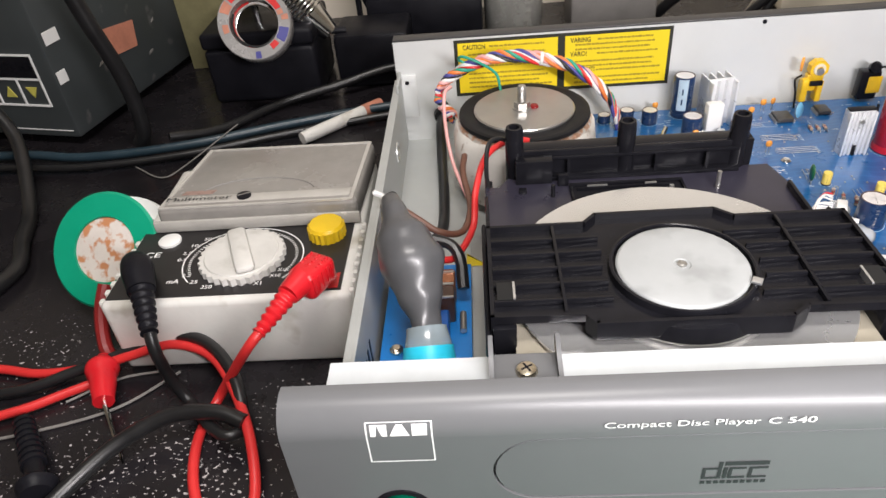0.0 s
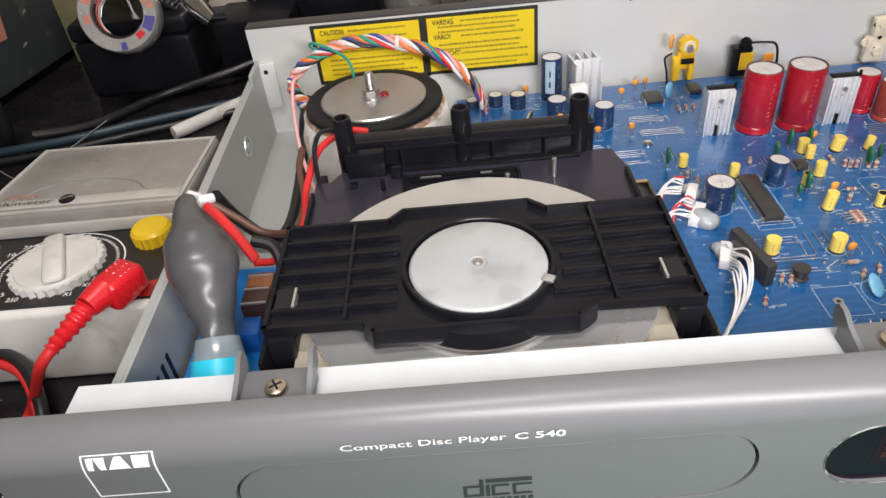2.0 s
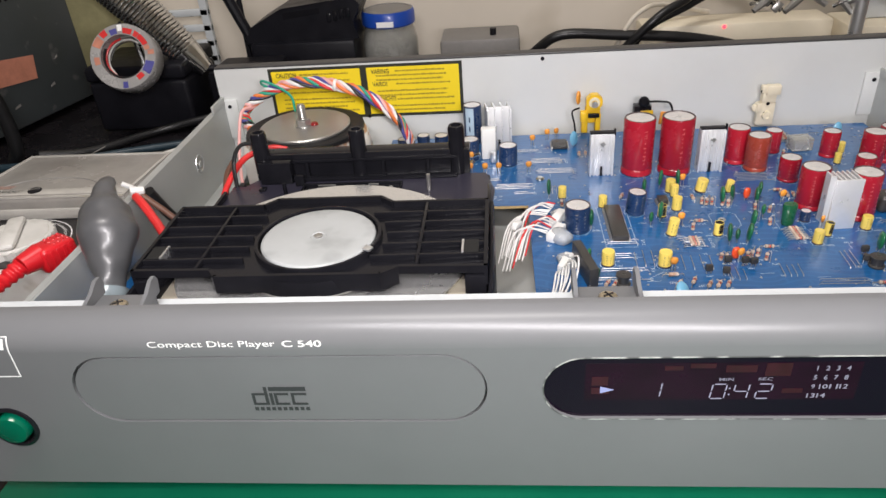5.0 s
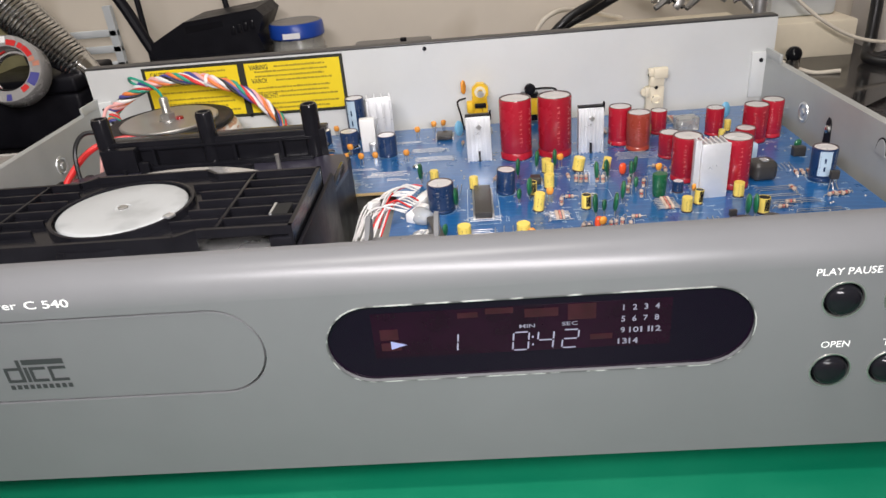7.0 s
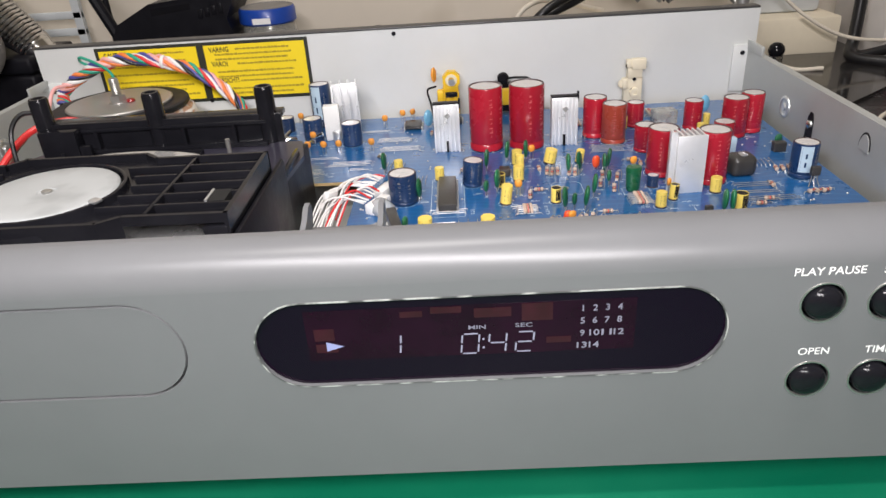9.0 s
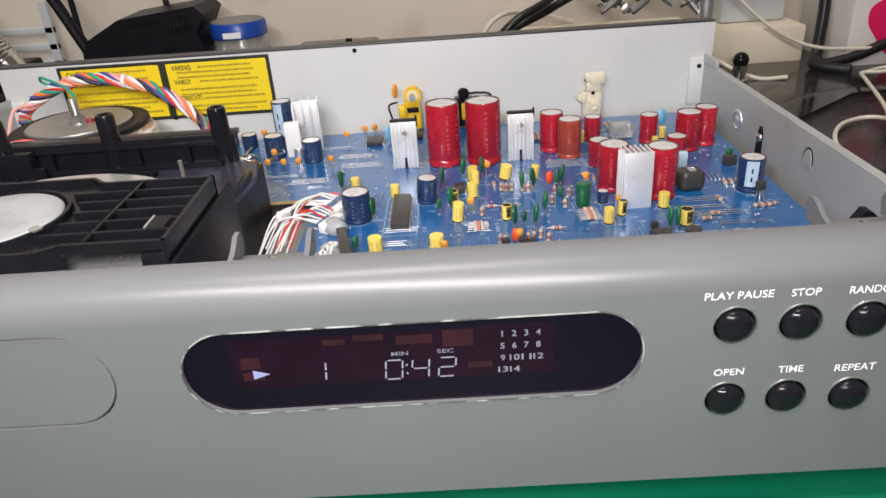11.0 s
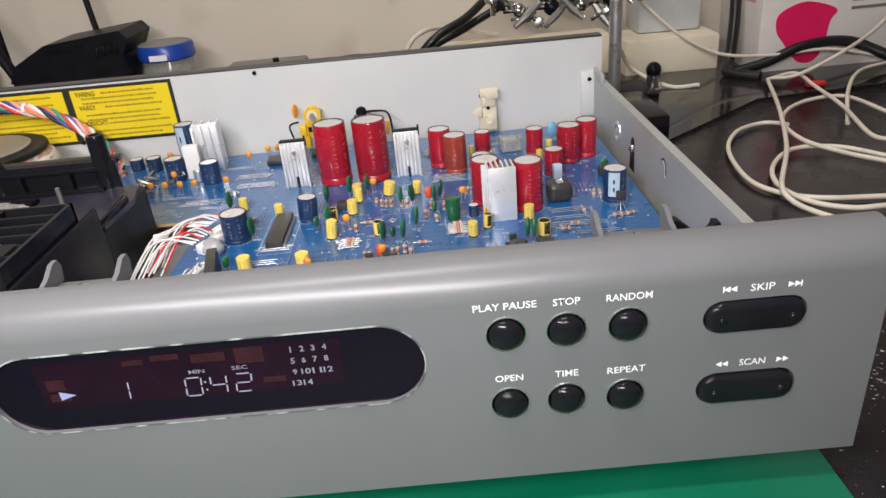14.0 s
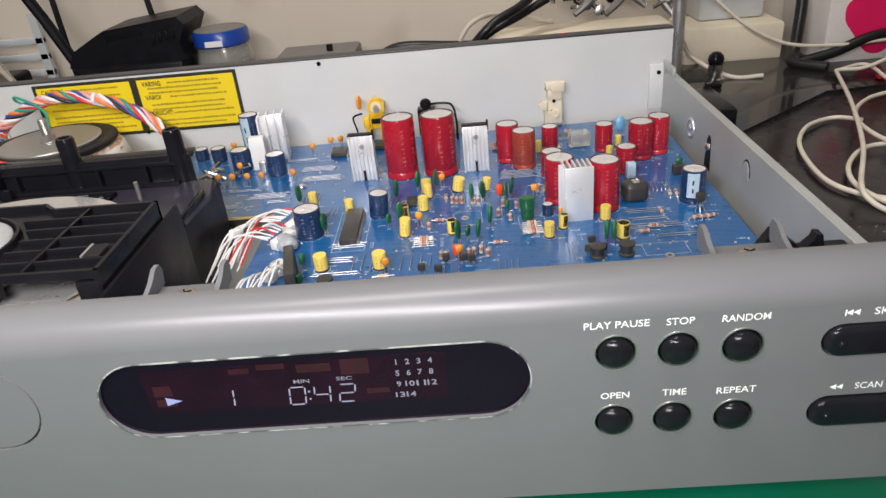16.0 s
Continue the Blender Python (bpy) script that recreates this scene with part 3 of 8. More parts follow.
# round buttons, with the words above them
# the steel-coloured lip paints the highlight on each well's edge
ring = Mesh().lathe([(0.0056, -0.0001), (0.0055, 0.0002), (0.0052, 0.0002), (0.0050, -0.0004), (0.0050, -0.0028), (0.0, -0.0028)], BLACKM, 32, None, [STEELD, STEELD, STEELD, BLACKM, BLACKM])
cap = Mesh().lathe([(0.0045, -0.0026), (0.0045, 0.0004), (0.0042, 0.0011), (0.0034, 0.0017), (0.0023, 0.0021), (0.0011, 0.0023), (0, 0.00235)], BLACKP, 28)
ring_me, cap_me = ring.data("button_well"), cap.data("button")
for bx, bz, word, ww in BUTTONS:
    part("button_well", ring_me, front, at=at_front(bx, bz, -0.0001))
    part("button", cap_me, front, "glossy black domed push button", at=at_front(bx, bz, 0.0))
    lettering("lettering", word, WHITEPR, front, at_front(bx, bz + 0.0087), 0.0021, ww)
for bz, word, ww in ((0.0652, "SKIP", 0.0062), (0.0418, "SCAN", 0.0070)):
    well = Mesh().prism(stadium(0.4075, bz, 0.0271, 0.0100 if bz > 0.05 else 0.0103), -0.0029, -0.0027, BLACKM, UPRIGHT)
    part("button_well", well, front)
    rock = Mesh()
    layers = [(0.0260, 0.0090, 0.002), (0.0260, 0.0090, -0.0006), (0.0250, 0.0080, -0.0013), (0.0225, 0.0055, -0.0015)]
    loops = [stadium(0.4075, bz, lw, lh) for lw, lh, ly in layers]
    k = len(loops[0])
    rock.add([(x, ly, z) for lo, (lw, lh, ly) in zip(loops, layers) for x, z in lo],
             [(a * k + i, a * k + (i + 1) % k, (a + 1) * k + (i + 1) % k, (a + 1) * k + i) for a in range(3) for i in range(k)] + [tuple(range(3 * k, 4 * k))], BLACKP)
    rocker = part("rocker_button", rock, front, "glossy black pill-shaped rocker button", angle=60)
    for dx in (-0.0090, 0.0092):
        part("stud", Mesh().lathe([(0.0011, 0), (0.0010, 0.0005), (0.0006, 0.0009), (0, 0.0010)], BLACKP, 12, at_front(0.4075 + dx, bz - 0.0004, -0.0013)), front)
    lettering("lettering", word, WHITEPR, front, at_front(0.4085, bz + 0.0084), 0.0021, ww)
    arrows = Mesh()
    yz = bz + 0.0084
    for cx, s in ((0.4003, -1), (0.4166, 1)):
        for d in (0.0, 0.0017):
            xx = cx + s * (d - 0.0016)
            arrows.add([(xx, -0.00015, yz - 0.0009), (xx + s * 0.0017, -0.00015, yz), (xx, -0.00015, yz + 0.0009)], [(0, 1, 2)], WHITEPR)
        if bz > 0.05:
            bar(arrows, cx + s * 0.0018 - 0.0002, cx + s * 0.0018 + 0.0002, yz - 0.0009, yz + 0.0009, -0.00015, WHITEPR)
    part("arrow_print", arrows, front)

# display: dark window, its rim and what it shows
# thin highlight on the opening's edge, built as a patchy silvery rim
rim = Mesh()
a_, b_ = stadium(0.2633, 0.0598, 0.1150, 0.0246, 16), stadium(0.2633, 0.0598, 0.1157, 0.0253, 16)
k = len(a_)
rim.add([(x, -0.0002, z) for x, z in a_] + [(x, -0.0002, z) for x, z in b_] + [(x, 0.0001, z) for x, z in b_],
        [(i, (i + 1) % k, k + (i + 1) % k, k + i) for i in range(k)] + [(k + i, k + (i + 1) % k, 2 * k + (i + 1) % k, 2 * k + i) for i in range(k)],
        material("rim_highlight_paint", (0.5, 0.5, 0.48), 0.4, 0.3, 0.3, 120, spots=((0.1, 0.1, 0.1), 160, 0.42, 0.52)))
part("display_rim", rim, front, "patchy silvery rim painted as the highlight on the display's edge")
window = part("display_window", Mesh().prism(stadium(0.2633, 0.0598, 0.1149, 0.0245, 16), -0.0030, -0.0010, GLASSD, UPRIGHT), player, "glossy near-black display window")
YD = 0.00075
seg = Mesh()


def digit(cx, cz, on, w=0.0042, h=0.0058, t=0.00042, lean=0.09):
    def p(u, v):
        return (cx + u * w / 2 + v * h / 2 * lean, YD, cz + v * h / 2)
    g = 0.10
    strokes = {"a": ((-1, 1), (1, 1)), "g": ((-1, 0), (1, 0)), "d": ((-1, -1), (1, -1)), "f": ((-1, 0), (-1, 1)), "b": ((1, 0), (1, 1)), "e": ((-1, -1), (-1, 0)), "c": ((1, -1), (1, 0))}
    for s in on:
        (u0, v0), (u1, v1) = strokes[s]
        mesh = Mesh()
        if s in "agd":
            q0, q1 = p(u0 + 2 * g, v0), p(u1 - 2 * g, v1)
            mesh.add([(q0[0], YD, q0[2] - t / 2), (q1[0], YD, q1[2] - t / 2), (q1[0], YD, q1[2] + t / 2), (q0[0], YD, q0[2] + t / 2)], [(0, 1, 2, 3)], GLOWSEG)
        else:
            q0, q1 = p(u0, v0 + g), p(u1, v1 - g)
            mesh.add([(q0[0] - t / 2, YD, q0[2]), (q0[0] + t / 2, YD, q0[2]), (q1[0] + t / 2, YD, q1[2]), (q1[0] - t / 2, YD, q1[2])], [(0, 1, 2, 3)], GLOWSEG)
        part("segment", mesh, window, "pale lit display segment")


for dx, dz, on in ((0.2395, 0.0587, "bc"), (0.2588, 0.0580, "abcdef"), (0.2655, 0.0580, "bcfg"), (0.2722, 0.0580, "abdeg")):
    digit(dx, dz, on)
for dz in (0.0567, 0.0592):
    bar(seg, 0.2618, 0.2623, dz - 0.0003, dz + 0.0003, YD, GLOWSEG)
part("colon", seg, window, "pale lit colon")
tri = Mesh().add([(0.2232, YD, 0.0574), (0.2276, YD, 0.0588), (0.2232, YD, 0.0602)], [(0, 1, 2)], material("lit_play_mark", (0.5, 0.55, 0.95), emit=0.6))
part("play_mark", tri, window, "pale blue lit play triangle")
lettering("lettering", "MIN", GLOWDIM, window, at_front(0.2606, 0.0628, YD), 0.0012, 0.0042)
lettering("lettering", "SEC", GLOWDIM, window, at_front(0.2720, 0.0629, YD), 0.0012, 0.0042)
NUMS = [["1", "2", "3", "4"], ["5", "6", "7", "8"], ["9", "10", "11", "12"], ["13", "14"]]
for r, row in enumerate(NUMS):
    for c, word in enumerate(row):
        lettering("lettering", word, GLOWDIM, window, at_front(0.2862 + 0.00295 * c, 0.0670 - 0.0036 * r, YD), 0.0018, 0.0025 if len(word) > 1 else 0.0, bold=0.02)
for x0, x1, z0, z1 in ((0.2205, 0.2255, 0.0605, 0.0640), (0.2205, 0.2260, 0.0570, 0.0596), (0.2420, 0.2475, 0.0664, 0.0681), (0.2495, 0.2570, 0.0672, 0.0690),
                       (0.2600, 0.2690, 0.0655, 0.0682), (0.2715, 0.2790, 0.0640, 0.0690), (0.2775, 0.2835, 0.0572, 0.0590)):
    dim = Mesh()
    bar(dim, x0, x1, z0, z1, 0.00085, REDSEG)
    part("unlit_segment", dim, window, "dim red unlit segment")
glow = material("display_red_glass", (0.011, 0.0016, 0.008), 0.12, 0.0, 0.3, 60)
glow.node_tree.nodes["Principled BSDF"].inputs["Specular IOR Level"].default_value = 0.22
part("display_glass", Mesh().prism([(0.2185, 0.0545), (0.2990, 0.0545), (0.2990, 0.0692), (0.2185, 0.0692)], -0.00099, -0.00095, glow, UPRIGHT), window, "dark red display glass")

# chassis
zf = BOT + 0.0016
XL, XR, YB = 0.0058, 0.4320, 0.2845
part("bottom_plate", Mesh().box(XL, XR, 0.004, YB, BOT, zf, ZINC), player, "zinc-plated steel bottom plate")
for fx in (0.03, 0.405):
    for fy in (0.03, 0.255):
        part("foot", Mesh().lathe([(0.011, 0.004), (0.012, 0.006), (0.011, BOT), (0, BOT)], BLACKR, 24, Matrix.Translation((fx, fy, 0))), player)


def side_wall(x, s):
    w = Mesh()
    w.box(x - 0.0006, x + 0.0006, 0.0135, YB - 0.001, zf, 0.0600, ZINC)
    w.box(min(x + 0.0006 * s, x + 0.0034 * s), max(x + 0.0006 * s, x + 0.0034 * s), 0.0135, YB - 0.001, 0.0590, 0.0602, ZINC)
    w.box(x - 0.0009, x + 0.0009, 0.262, YB - 0.0012, 0.0600, 0.0655, ZINC, 0.0004)
    return part("side_wall", w, player, "folded zinc-plated steel side wall")


left_wall = side_wall(XL, -1)
right_wall = side_wall(XR, 1)
# slots and the tab gap are black plates standing for the shade inside openings
for wall, x, s in ((left_wall, XL, 1), (right_wall, XR, -1)):
    if s > 0:
        for i in range(3):
            part("vent_slot", Mesh().box(x + 0.0006, x + 0.0008, 0.0600 + 0.0055 * i, 0.0622 + 0.0055 * i, 0.0260, 0.0440, BLACKM), wall, "narrow dark slot in the side wall")
    for yy, zz, w_, h_ in ((0.1455, 0.0470, 0.006, 0.016), (0.194, 0.0395, 0.005, 0.018)) if s < 0 else ():
        tf = Matrix.Translation((x + s * 0.0008, yy, zz)) @ Matrix(((0, 0, 1, 0), (0, 1, 0, 0), (1, 0, 0, 0), (0, 0, 0, 1)))
        if yy > 0.17:
            slot = part("vent_slot", Mesh().prism([(-0.009, -0.0042), (-0.009, 0.0042), (0.006, 0.0028), (0.0088, 0.0012), (0.0088, -0.0012), (0.006, -0.0028)], -0.0001, 0.0001, BLACKM, tf), wall, "dark slot in the side wall")
            part("slot_pin", Mesh().lathe([(0.0022, 0), (0.0020, 0.0012), (0.0010, 0.0019), (0, 0.0020)], CHROME, 14, Matrix.Translation((x + s * 0.0008, yy - 0.0004, zz + 0.003)) @ pose(0, 0, 0, 0, 90 * s, 0)), wall, "bright pin seen in the slot")
        else:
            half = [(0.0072 * math.sin(radians(a)), 0.0046 * math.cos(radians(a))) for a in range(0, 181, 15)]
            tab = part("pressed_tab", Mesh().prism([(u - 0.0009, v * 0.86) for u, v in half], -0.0004, 0.0009, ZINC, tf), wall, "half-moon tab pushed out of the side wall")
            part("tab_gap", Mesh().prism(half, -0.0001, 0.0001, BLACKM, tf), wall, "dark gap round the tab")
    m = Mesh().lathe([(0.0058, -0.0002), (0.0056, 0.0005), (0.0044, 0.0007), (0.0038, 0.0002), (0.0022, 0.0002), (0.0016, 0.0010), (0, 0.0011)], ALU, 24, Matrix.Translation((x + s * 0.0007, 0.2236, 0.0425)) @ pose(0, 0, 0, 0, 90 * s, 0))
    part("pressed_boss", m, wall, "round embossed boss")
# black moulded bracket behind the panel at the right end
stay = part("panel_bracket", Mesh().box(0.3960, 0.4310, 0.0215, 0.0620, 0.0335, 0.0590, BLACKM, 0.001), player, "black plastic bracket behind the panel")
for tri in ([(0.4010, 0.0590), (0.4052, 0.0658), (0.4072, 0.0656), (0.4150, 0.0590)], [(0.4165, 0.0590), (0.4190, 0.0615), (0.4196, 0.0636), (0.4216, 0.0634), (0.4226, 0.0590)]):
    part("bracket_fin", Mesh().prism(tri, -0.0615, -0.0575, BLACKM, UPRIGHT), stay, "black triangular fin")

back = Mesh()
back.box(0.0035, 0.4365, YB, YB + 0.0012, zf, 0.0832, BACKM)
for bx in (0.0098, 0.4285):
    back.box(bx - 0.0055, bx + 0.0055, YB - 0.0022, YB - 0.0002, 0.035, 0.0632, BACKM, 0.0006)
back_panel = part("back_panel", back, player, "pale grey steel back panel")
for bx, bz in ((0.2215, 0.0808), (0.0098, 0.0583), (0.4285, 0.0583), (0.105, 0.0470)):
    part("screw", Mesh().lathe([(0.0013, 0), (0.0013, 0.0004), (0, 0.0005)], BLACKM, 14, pose(bx, YB - (0.0022 if bz < 0.07 and bx != 0.105 else 0.0001), bz, 90, 0, 0)), back_panel)

# the fold lies in shadow; its dark grey holds that shade
part("top_fold", Mesh().box(0.0035, 0.4365, YB + 0.0004, YB + 0.0095, 0.0832, 0.0844, material("fold_shade", (0.05, 0.05, 0.052), 0.4, 0.0, 0.2, 80), 0.0003), back_panel, "folded top edge with its shade put into a dark colour")

# warning labels on the back panel
YLB = YB - 0.0002
lab = Mesh()
lab.box(0.0400, 0.1695, YLB - 0.0002, YLB, 0.0465, 0.0822, LBLACK)
warn = part("warning_label", lab, player, "yellow laser warning label with black border")
for x0, x1 in ((0.0422, 0.1020), (0.1064, 0.1674)):
    m = Mesh()
    bar(m, x0, x1, 0.0486, 0.0803, YLB - 0.0004, YLABEL)
    field = part("label_field", m, warn, "yellow printed label field")
    rows = [("CAUTION", 0.0775, 0.0136)] if x0 < 0.1 else [("VARING", 0.0775, 0.0120), ("VARO!", 0.0690, 0.0100), ("VORSICHT!", 0.0590, 0.0150)]
    for word, z, w_ in rows:
        lettering("lettering", word, LWORD, warn, at_front(x0 + 0.003 + w_ / 2, z, YLB - 0.0005), 0.0031, w_, bold=0.02)
    bars = Mesh()
    random.seed(5 if x0 < 0.1 else 6)
    z = 0.0775
    while z > 0.050:
        start = x0 + 0.0190 if any(abs(z - r[1]) < 0.0021 for r in rows) else x0 + 0.006
        x = start
        end = x1 - 0.003 - random.random() * 0.008
        while x < end:
            l = 0.0007 + random.random() * 0.0022
            bar(bars, x, min(x + l, end), z - 0.00055, z + 0.0004 + random.random() * 0.0003, YLB - 0.0005, LPRINT)
            x += l + 0.00035
        z -= 0.0029 if random.random() < 0.75 else 0.0046
    tagged(part("fine_print", bars, warn), kind="stuff")

# white flange inside the top of the panel, with the three screwed lugs
part("front_flange", Mesh().box(0.0028, 0.4330, 0.0031, 0.0318, 0.0734, 0.0742, LIPM).box(0.0028, 0.4330, 0.0312, 0.0318, 0.066, 0.0734, LIPM), player, "white painted steel flange behind the panel")
for sx in (0.0635, 0.2270, 0.3820):
    lug = Mesh().box(sx - 0.0100, sx + 0.0100, 0.0110, 0.0283, 0.0742, 0.0788, PANEL, 0.0003)
    for s in (-1, 1):
        tf = Matrix(((0, 0, 1, 0), (1, 0, 0, 0), (0, 1, 0, 0), (0, 0, 0, 1)))
        lug.prism([(0.0126, 0.0786), (0.0300, 0.0786), (0.0312, 0.0830), (0.0300, 0.0852), (0.0272, 0.0852), (0.0230, 0.0828), (0.0126, 0.0800)], sx + s * 0.0100 - 0.0007, sx + s * 0.0100 + 0.0007, PANEL, tf)
    lug_ob = part("screw_lug", lug, player, "grey moulded lug with upright ears", angle=50)
    sc = Mesh().lathe([(0.0033, 0.0), (0.0033, 0.0006), (0.0028, 0.0014), (0.0015, 0.0019), (0, 0.0020)], BRASS, 20, pose(sx + 0.0003, 0.0208, 0.0788))
    sc.box(-0.0018, 0.0018, -0.0003, 0.0003, 0.0017, 0.00205, BLACKM, tf=pose(sx + 0.0003, 0.0208, 0.0788, 0, 0, 30)).box(-0.0003, 0.0003, -0.0018, 0.0018, 0.0017, 0.00204, BLACKM, tf=pose(sx + 0.0003, 0.0208, 0.0788, 0, 0, 30))
    part("screw", sc, lug_ob, "yellow-passivated cross-head screw")

# ---- disc loader ----
DECKM = material("glossy_black_deck", (0.028, 0.026, 0.040), 0.3, 0.0, 0.12, 25, 0.02, 600, coat=0.2)
loader_ob = part("disc_loader", Mesh().box(0.0580, 0.1845, 0.030, 0.118, 0.0440, 0.0460, BLACKM), player, "black plastic disc loading mechanism")
for x0, x1 in ((0.0545, 0.0580), (0.1845, 0.1880)):
    part("side_rail", Mesh().box(x0, x1, 0.042, 0.166, zf, 0.0560, BLACKM, 0.0006), loader_ob)
    part("side_cheek", Mesh().box(x0 + (0.0040 if x0 > 0.1 else -0.0025), x1 + (0.0025 if x0 > 0.1 else -0.0040), 0.040, 0.112, zf, 0.0690, BLACKM, 0.0012), loader_ob)
part("deck", Mesh().prism([(0.0545, 0.118), (0.1880, 0.118), (0.1905, 0.1440), (0.1860, 0.1640), (0.0660, 0.1640), (0.0610, 0.1560), (0.0545, 0.1560)], 0.0560, 0.0580, DECKM), loader_ob, "glossy black deck plate")
for x0, x1 in ((0.0540, 0.0556), (0.1872, 0.1889)):
    part("deck_edge", Mesh().box(x0, x1, 0.110, 0.1440, 0.0582, 0.0615, BLACKP, 0.0004), loader_ob)
for lx in (0.0545, 0.1800):
    part("bridge_support", Mesh().box(lx, lx + 0.0080, 0.046, 0.100, 0.0562, 0.0720, BLACKP, 0.0008), loader_ob)
rear = part("rear_wall", Mesh().box(0.0660, 0.1780, 0.1640, 0.1660, zf, 0.0715, BLACKP, 0.0005), player, "black ribbed rear wall")
for b6 in ((0.0660, 0.1780, 0.1660, 0.1740, 0.0690, 0.0715), (0.0690, 0.0860, 0.1570, 0.1640, 0.0580, 0.0700), (0.0860, 0.1715, 0.1622, 0.1640, 0.0672, 0.0690), (0.0860, 0.1715, 0.1590, 0.1640, 0.0580, 0.0600)):
    part("ledge", Mesh().box(*b6, BLACKP, 0.0005), rear)
for rx in (0.0930, 0.1330, 0.1560):
    part("wall_rib", Mesh().box(rx, rx + 0.0014, 0.1605, 0.1640, 0.0575, 0.0680, BLACKP), rear)
for px in (0.0690, 0.1205, 0.1715):
    post = Mesh().lathe([(0.0044, 0.050), (0.0042, 0.0820), (0.0037, 0.0835), (0.0025, 0.0835), (0.0022, 0.0790), (0, 0.0790)], BLACKP, 20, Matrix.Translation((px, 0.1665, 0)))
    part("post", post, loader_ob, "hollow black screw post")
part("deck_recess", Mesh().box(0.0930, 0.1440, 0.1395, 0.1535, 0.0580, 0.0584, BLACKM), loader_ob, "dark recess in the deck")
for b4 in ((0.0930, 0.1440, 0.1523, 0.1535), (0.0930, 0.0942, 0.1395, 0.1523), (0.1428, 0.1440, 0.1395, 0.1523), (0.0960, 0.1400, 0.1490, 0.1496)):
    part("recess_rim", Mesh().box(*b4, 0.0580, 0.0600, BLACKP, 0.0002), loader_ob)
part("latch", Mesh().box(0.0880, 0.0930, 0.1540, 0.1570, 0.0580, 0.0640, BLACKP, 0.0006), loader_ob)
part("square_boss", Mesh().box(0.0700, 0.0735, 0.1490, 0.1530, 0.0580, 0.0592, BLACKP, 0.0003), loader_ob)
part("pin", Mesh().lathe([(0.0010, 0.058), (0.0010, 0.0665), (0, 0.0665)], STEELD, 10, Matrix.Translation((0.158, 0.146, 0))), loader_ob, "thin steel pin")
part("pin", Mesh().lathe([(0.0010, 0.058), (0.0010, 0.0640), (0, 0.0640)], BLACKP, 10, Matrix.Translation((0.085, 0.146, 0))), loader_ob)
for cx0, cx1 in ((0.1010, 0.1100), (0.1270, 0.1320)):
    part("contact", Mesh().box(cx0, cx1, 0.1500, 0.1508, 0.0586, 0.0602, TIN), loader_ob, "bright metal contact")
part("contact", Mesh().lathe([(0.0012, 0.0584), (0.0010, 0.0594), (0, 0.0596)], TIN, 10, Matrix.Translation((0.1385, 0.1485, 0))), loader_ob, "bright metal contact")

# clamp bridge: ribbed plate with a round well
ZB = 0.0760
bridge = Mesh()


def arc(cx, cy, r, a0, a1, n=10):
    return [(cx + r * math.cos(radians(a0 + (a1 - a0) * i / n)), cy + r * math.sin(radians(a0 + (a1 - a0) * i / n))) for i in range(n + 1)]


CX, CY = 0.1215, 0.0705
outline = [(0.0540, 0.0475), (0.0850, 0.0470), (0.0880, 0.0425), (0.1500, 0.0425), (0.1560, 0.0470), (0.1885, 0.0465), (0.1885, 0.0995),
           (0.1480, 0.0995), (0.1420, 0.1050), (0.0960, 0.1050), (0.0910, 0.0995), (0.0540, 0.0995)]
bm = bmesh.new()
edges = []
for loop in (outline, circle(CX, CY, 0.0240, 40)):
    vs = [bm.verts.new((x, y, ZB - 0.0022)) for x, y in loop]
    edges += [bm.edges.new((vs[k], vs[(k + 1) % len(vs)])) for k in range(len(vs))]
bmesh.ops.triangle_fill(bm, use_beauty=True, use_dissolve=False, edges=edges, normal=(0, 0, 1))
bm.verts.index_update()
bridge.add([v.co[:] for v in bm.verts], [[v.index for v in f.verts] for f in bm.faces], BLACKP)
bm.free()
EDGES = []
k = len(outline)
for i in range(k):
    (ax, ay), (bx, by) = outline[i], outline[(i + 1) % k]
    ix, iy = (0.1215 - (ax + bx) / 2), (0.073 - (ay + by) / 2)
    d = Vector((bx - ax, by - ay))
    nrm = Vector((-d.y, d.x)).normalized()
    if nrm.dot(Vector((ix, iy))) < 0:
        nrm = -nrm
    w_ = nrm * 0.0014
    EDGES.append(([(ax, ay), (bx, by), (bx + w_.x, by + w_.y), (ax + w_.x, ay + w_.y)], ZB - ((0.0030 if min(ay, by) > 0.0460 else 0.0072) if ay < 0.05 and by < 0.05 else 0.0080)))
RIBS = []
for y in (0.0555, 0.0640, 0.0725, 0.0810, 0.0895):
    for xa, xb in ((0.0555, 0.0785), (0.0795, CX - 0.0262 if 0.05 < y < 0.092 else 0.095), (0.1475, 0.1615), (0.1625, 0.187)):
        if xa < CX and abs(y - CY) < 0.0262:
            xb = min(xb, CX - math.sqrt(0.0272 ** 2 - (y - CY) ** 2))
        if xa > CX and xa < 0.15:
            xa = CX + math.sqrt(max(0.0, 0.0272 ** 2 - (y - CY) ** 2))
        if xb > xa + 0.002:
            RIBS.append((xa, xb, y - 0.0006, y + 0.0006))
for x in (0.0785, 0.1620):
    RIBS.append((x, x + 0.0012, 0.049, 0.098))
bridge_ob = part("clamp_bridge", bridge, player, "glossy black ribbed clamp bridge", angle=30)
for loop, zl in EDGES:
    part("edge_wall", Mesh().prism(loop, zl, ZB + 0.0002, BLACKP), bridge_ob)
for x0, x1, y0, y1 in RIBS:
    part("rib", Mesh().box(x0, x1, y0, y1, ZB - 0.0023, ZB + 0.0001, BLACKP, 0.0002), bridge_ob)
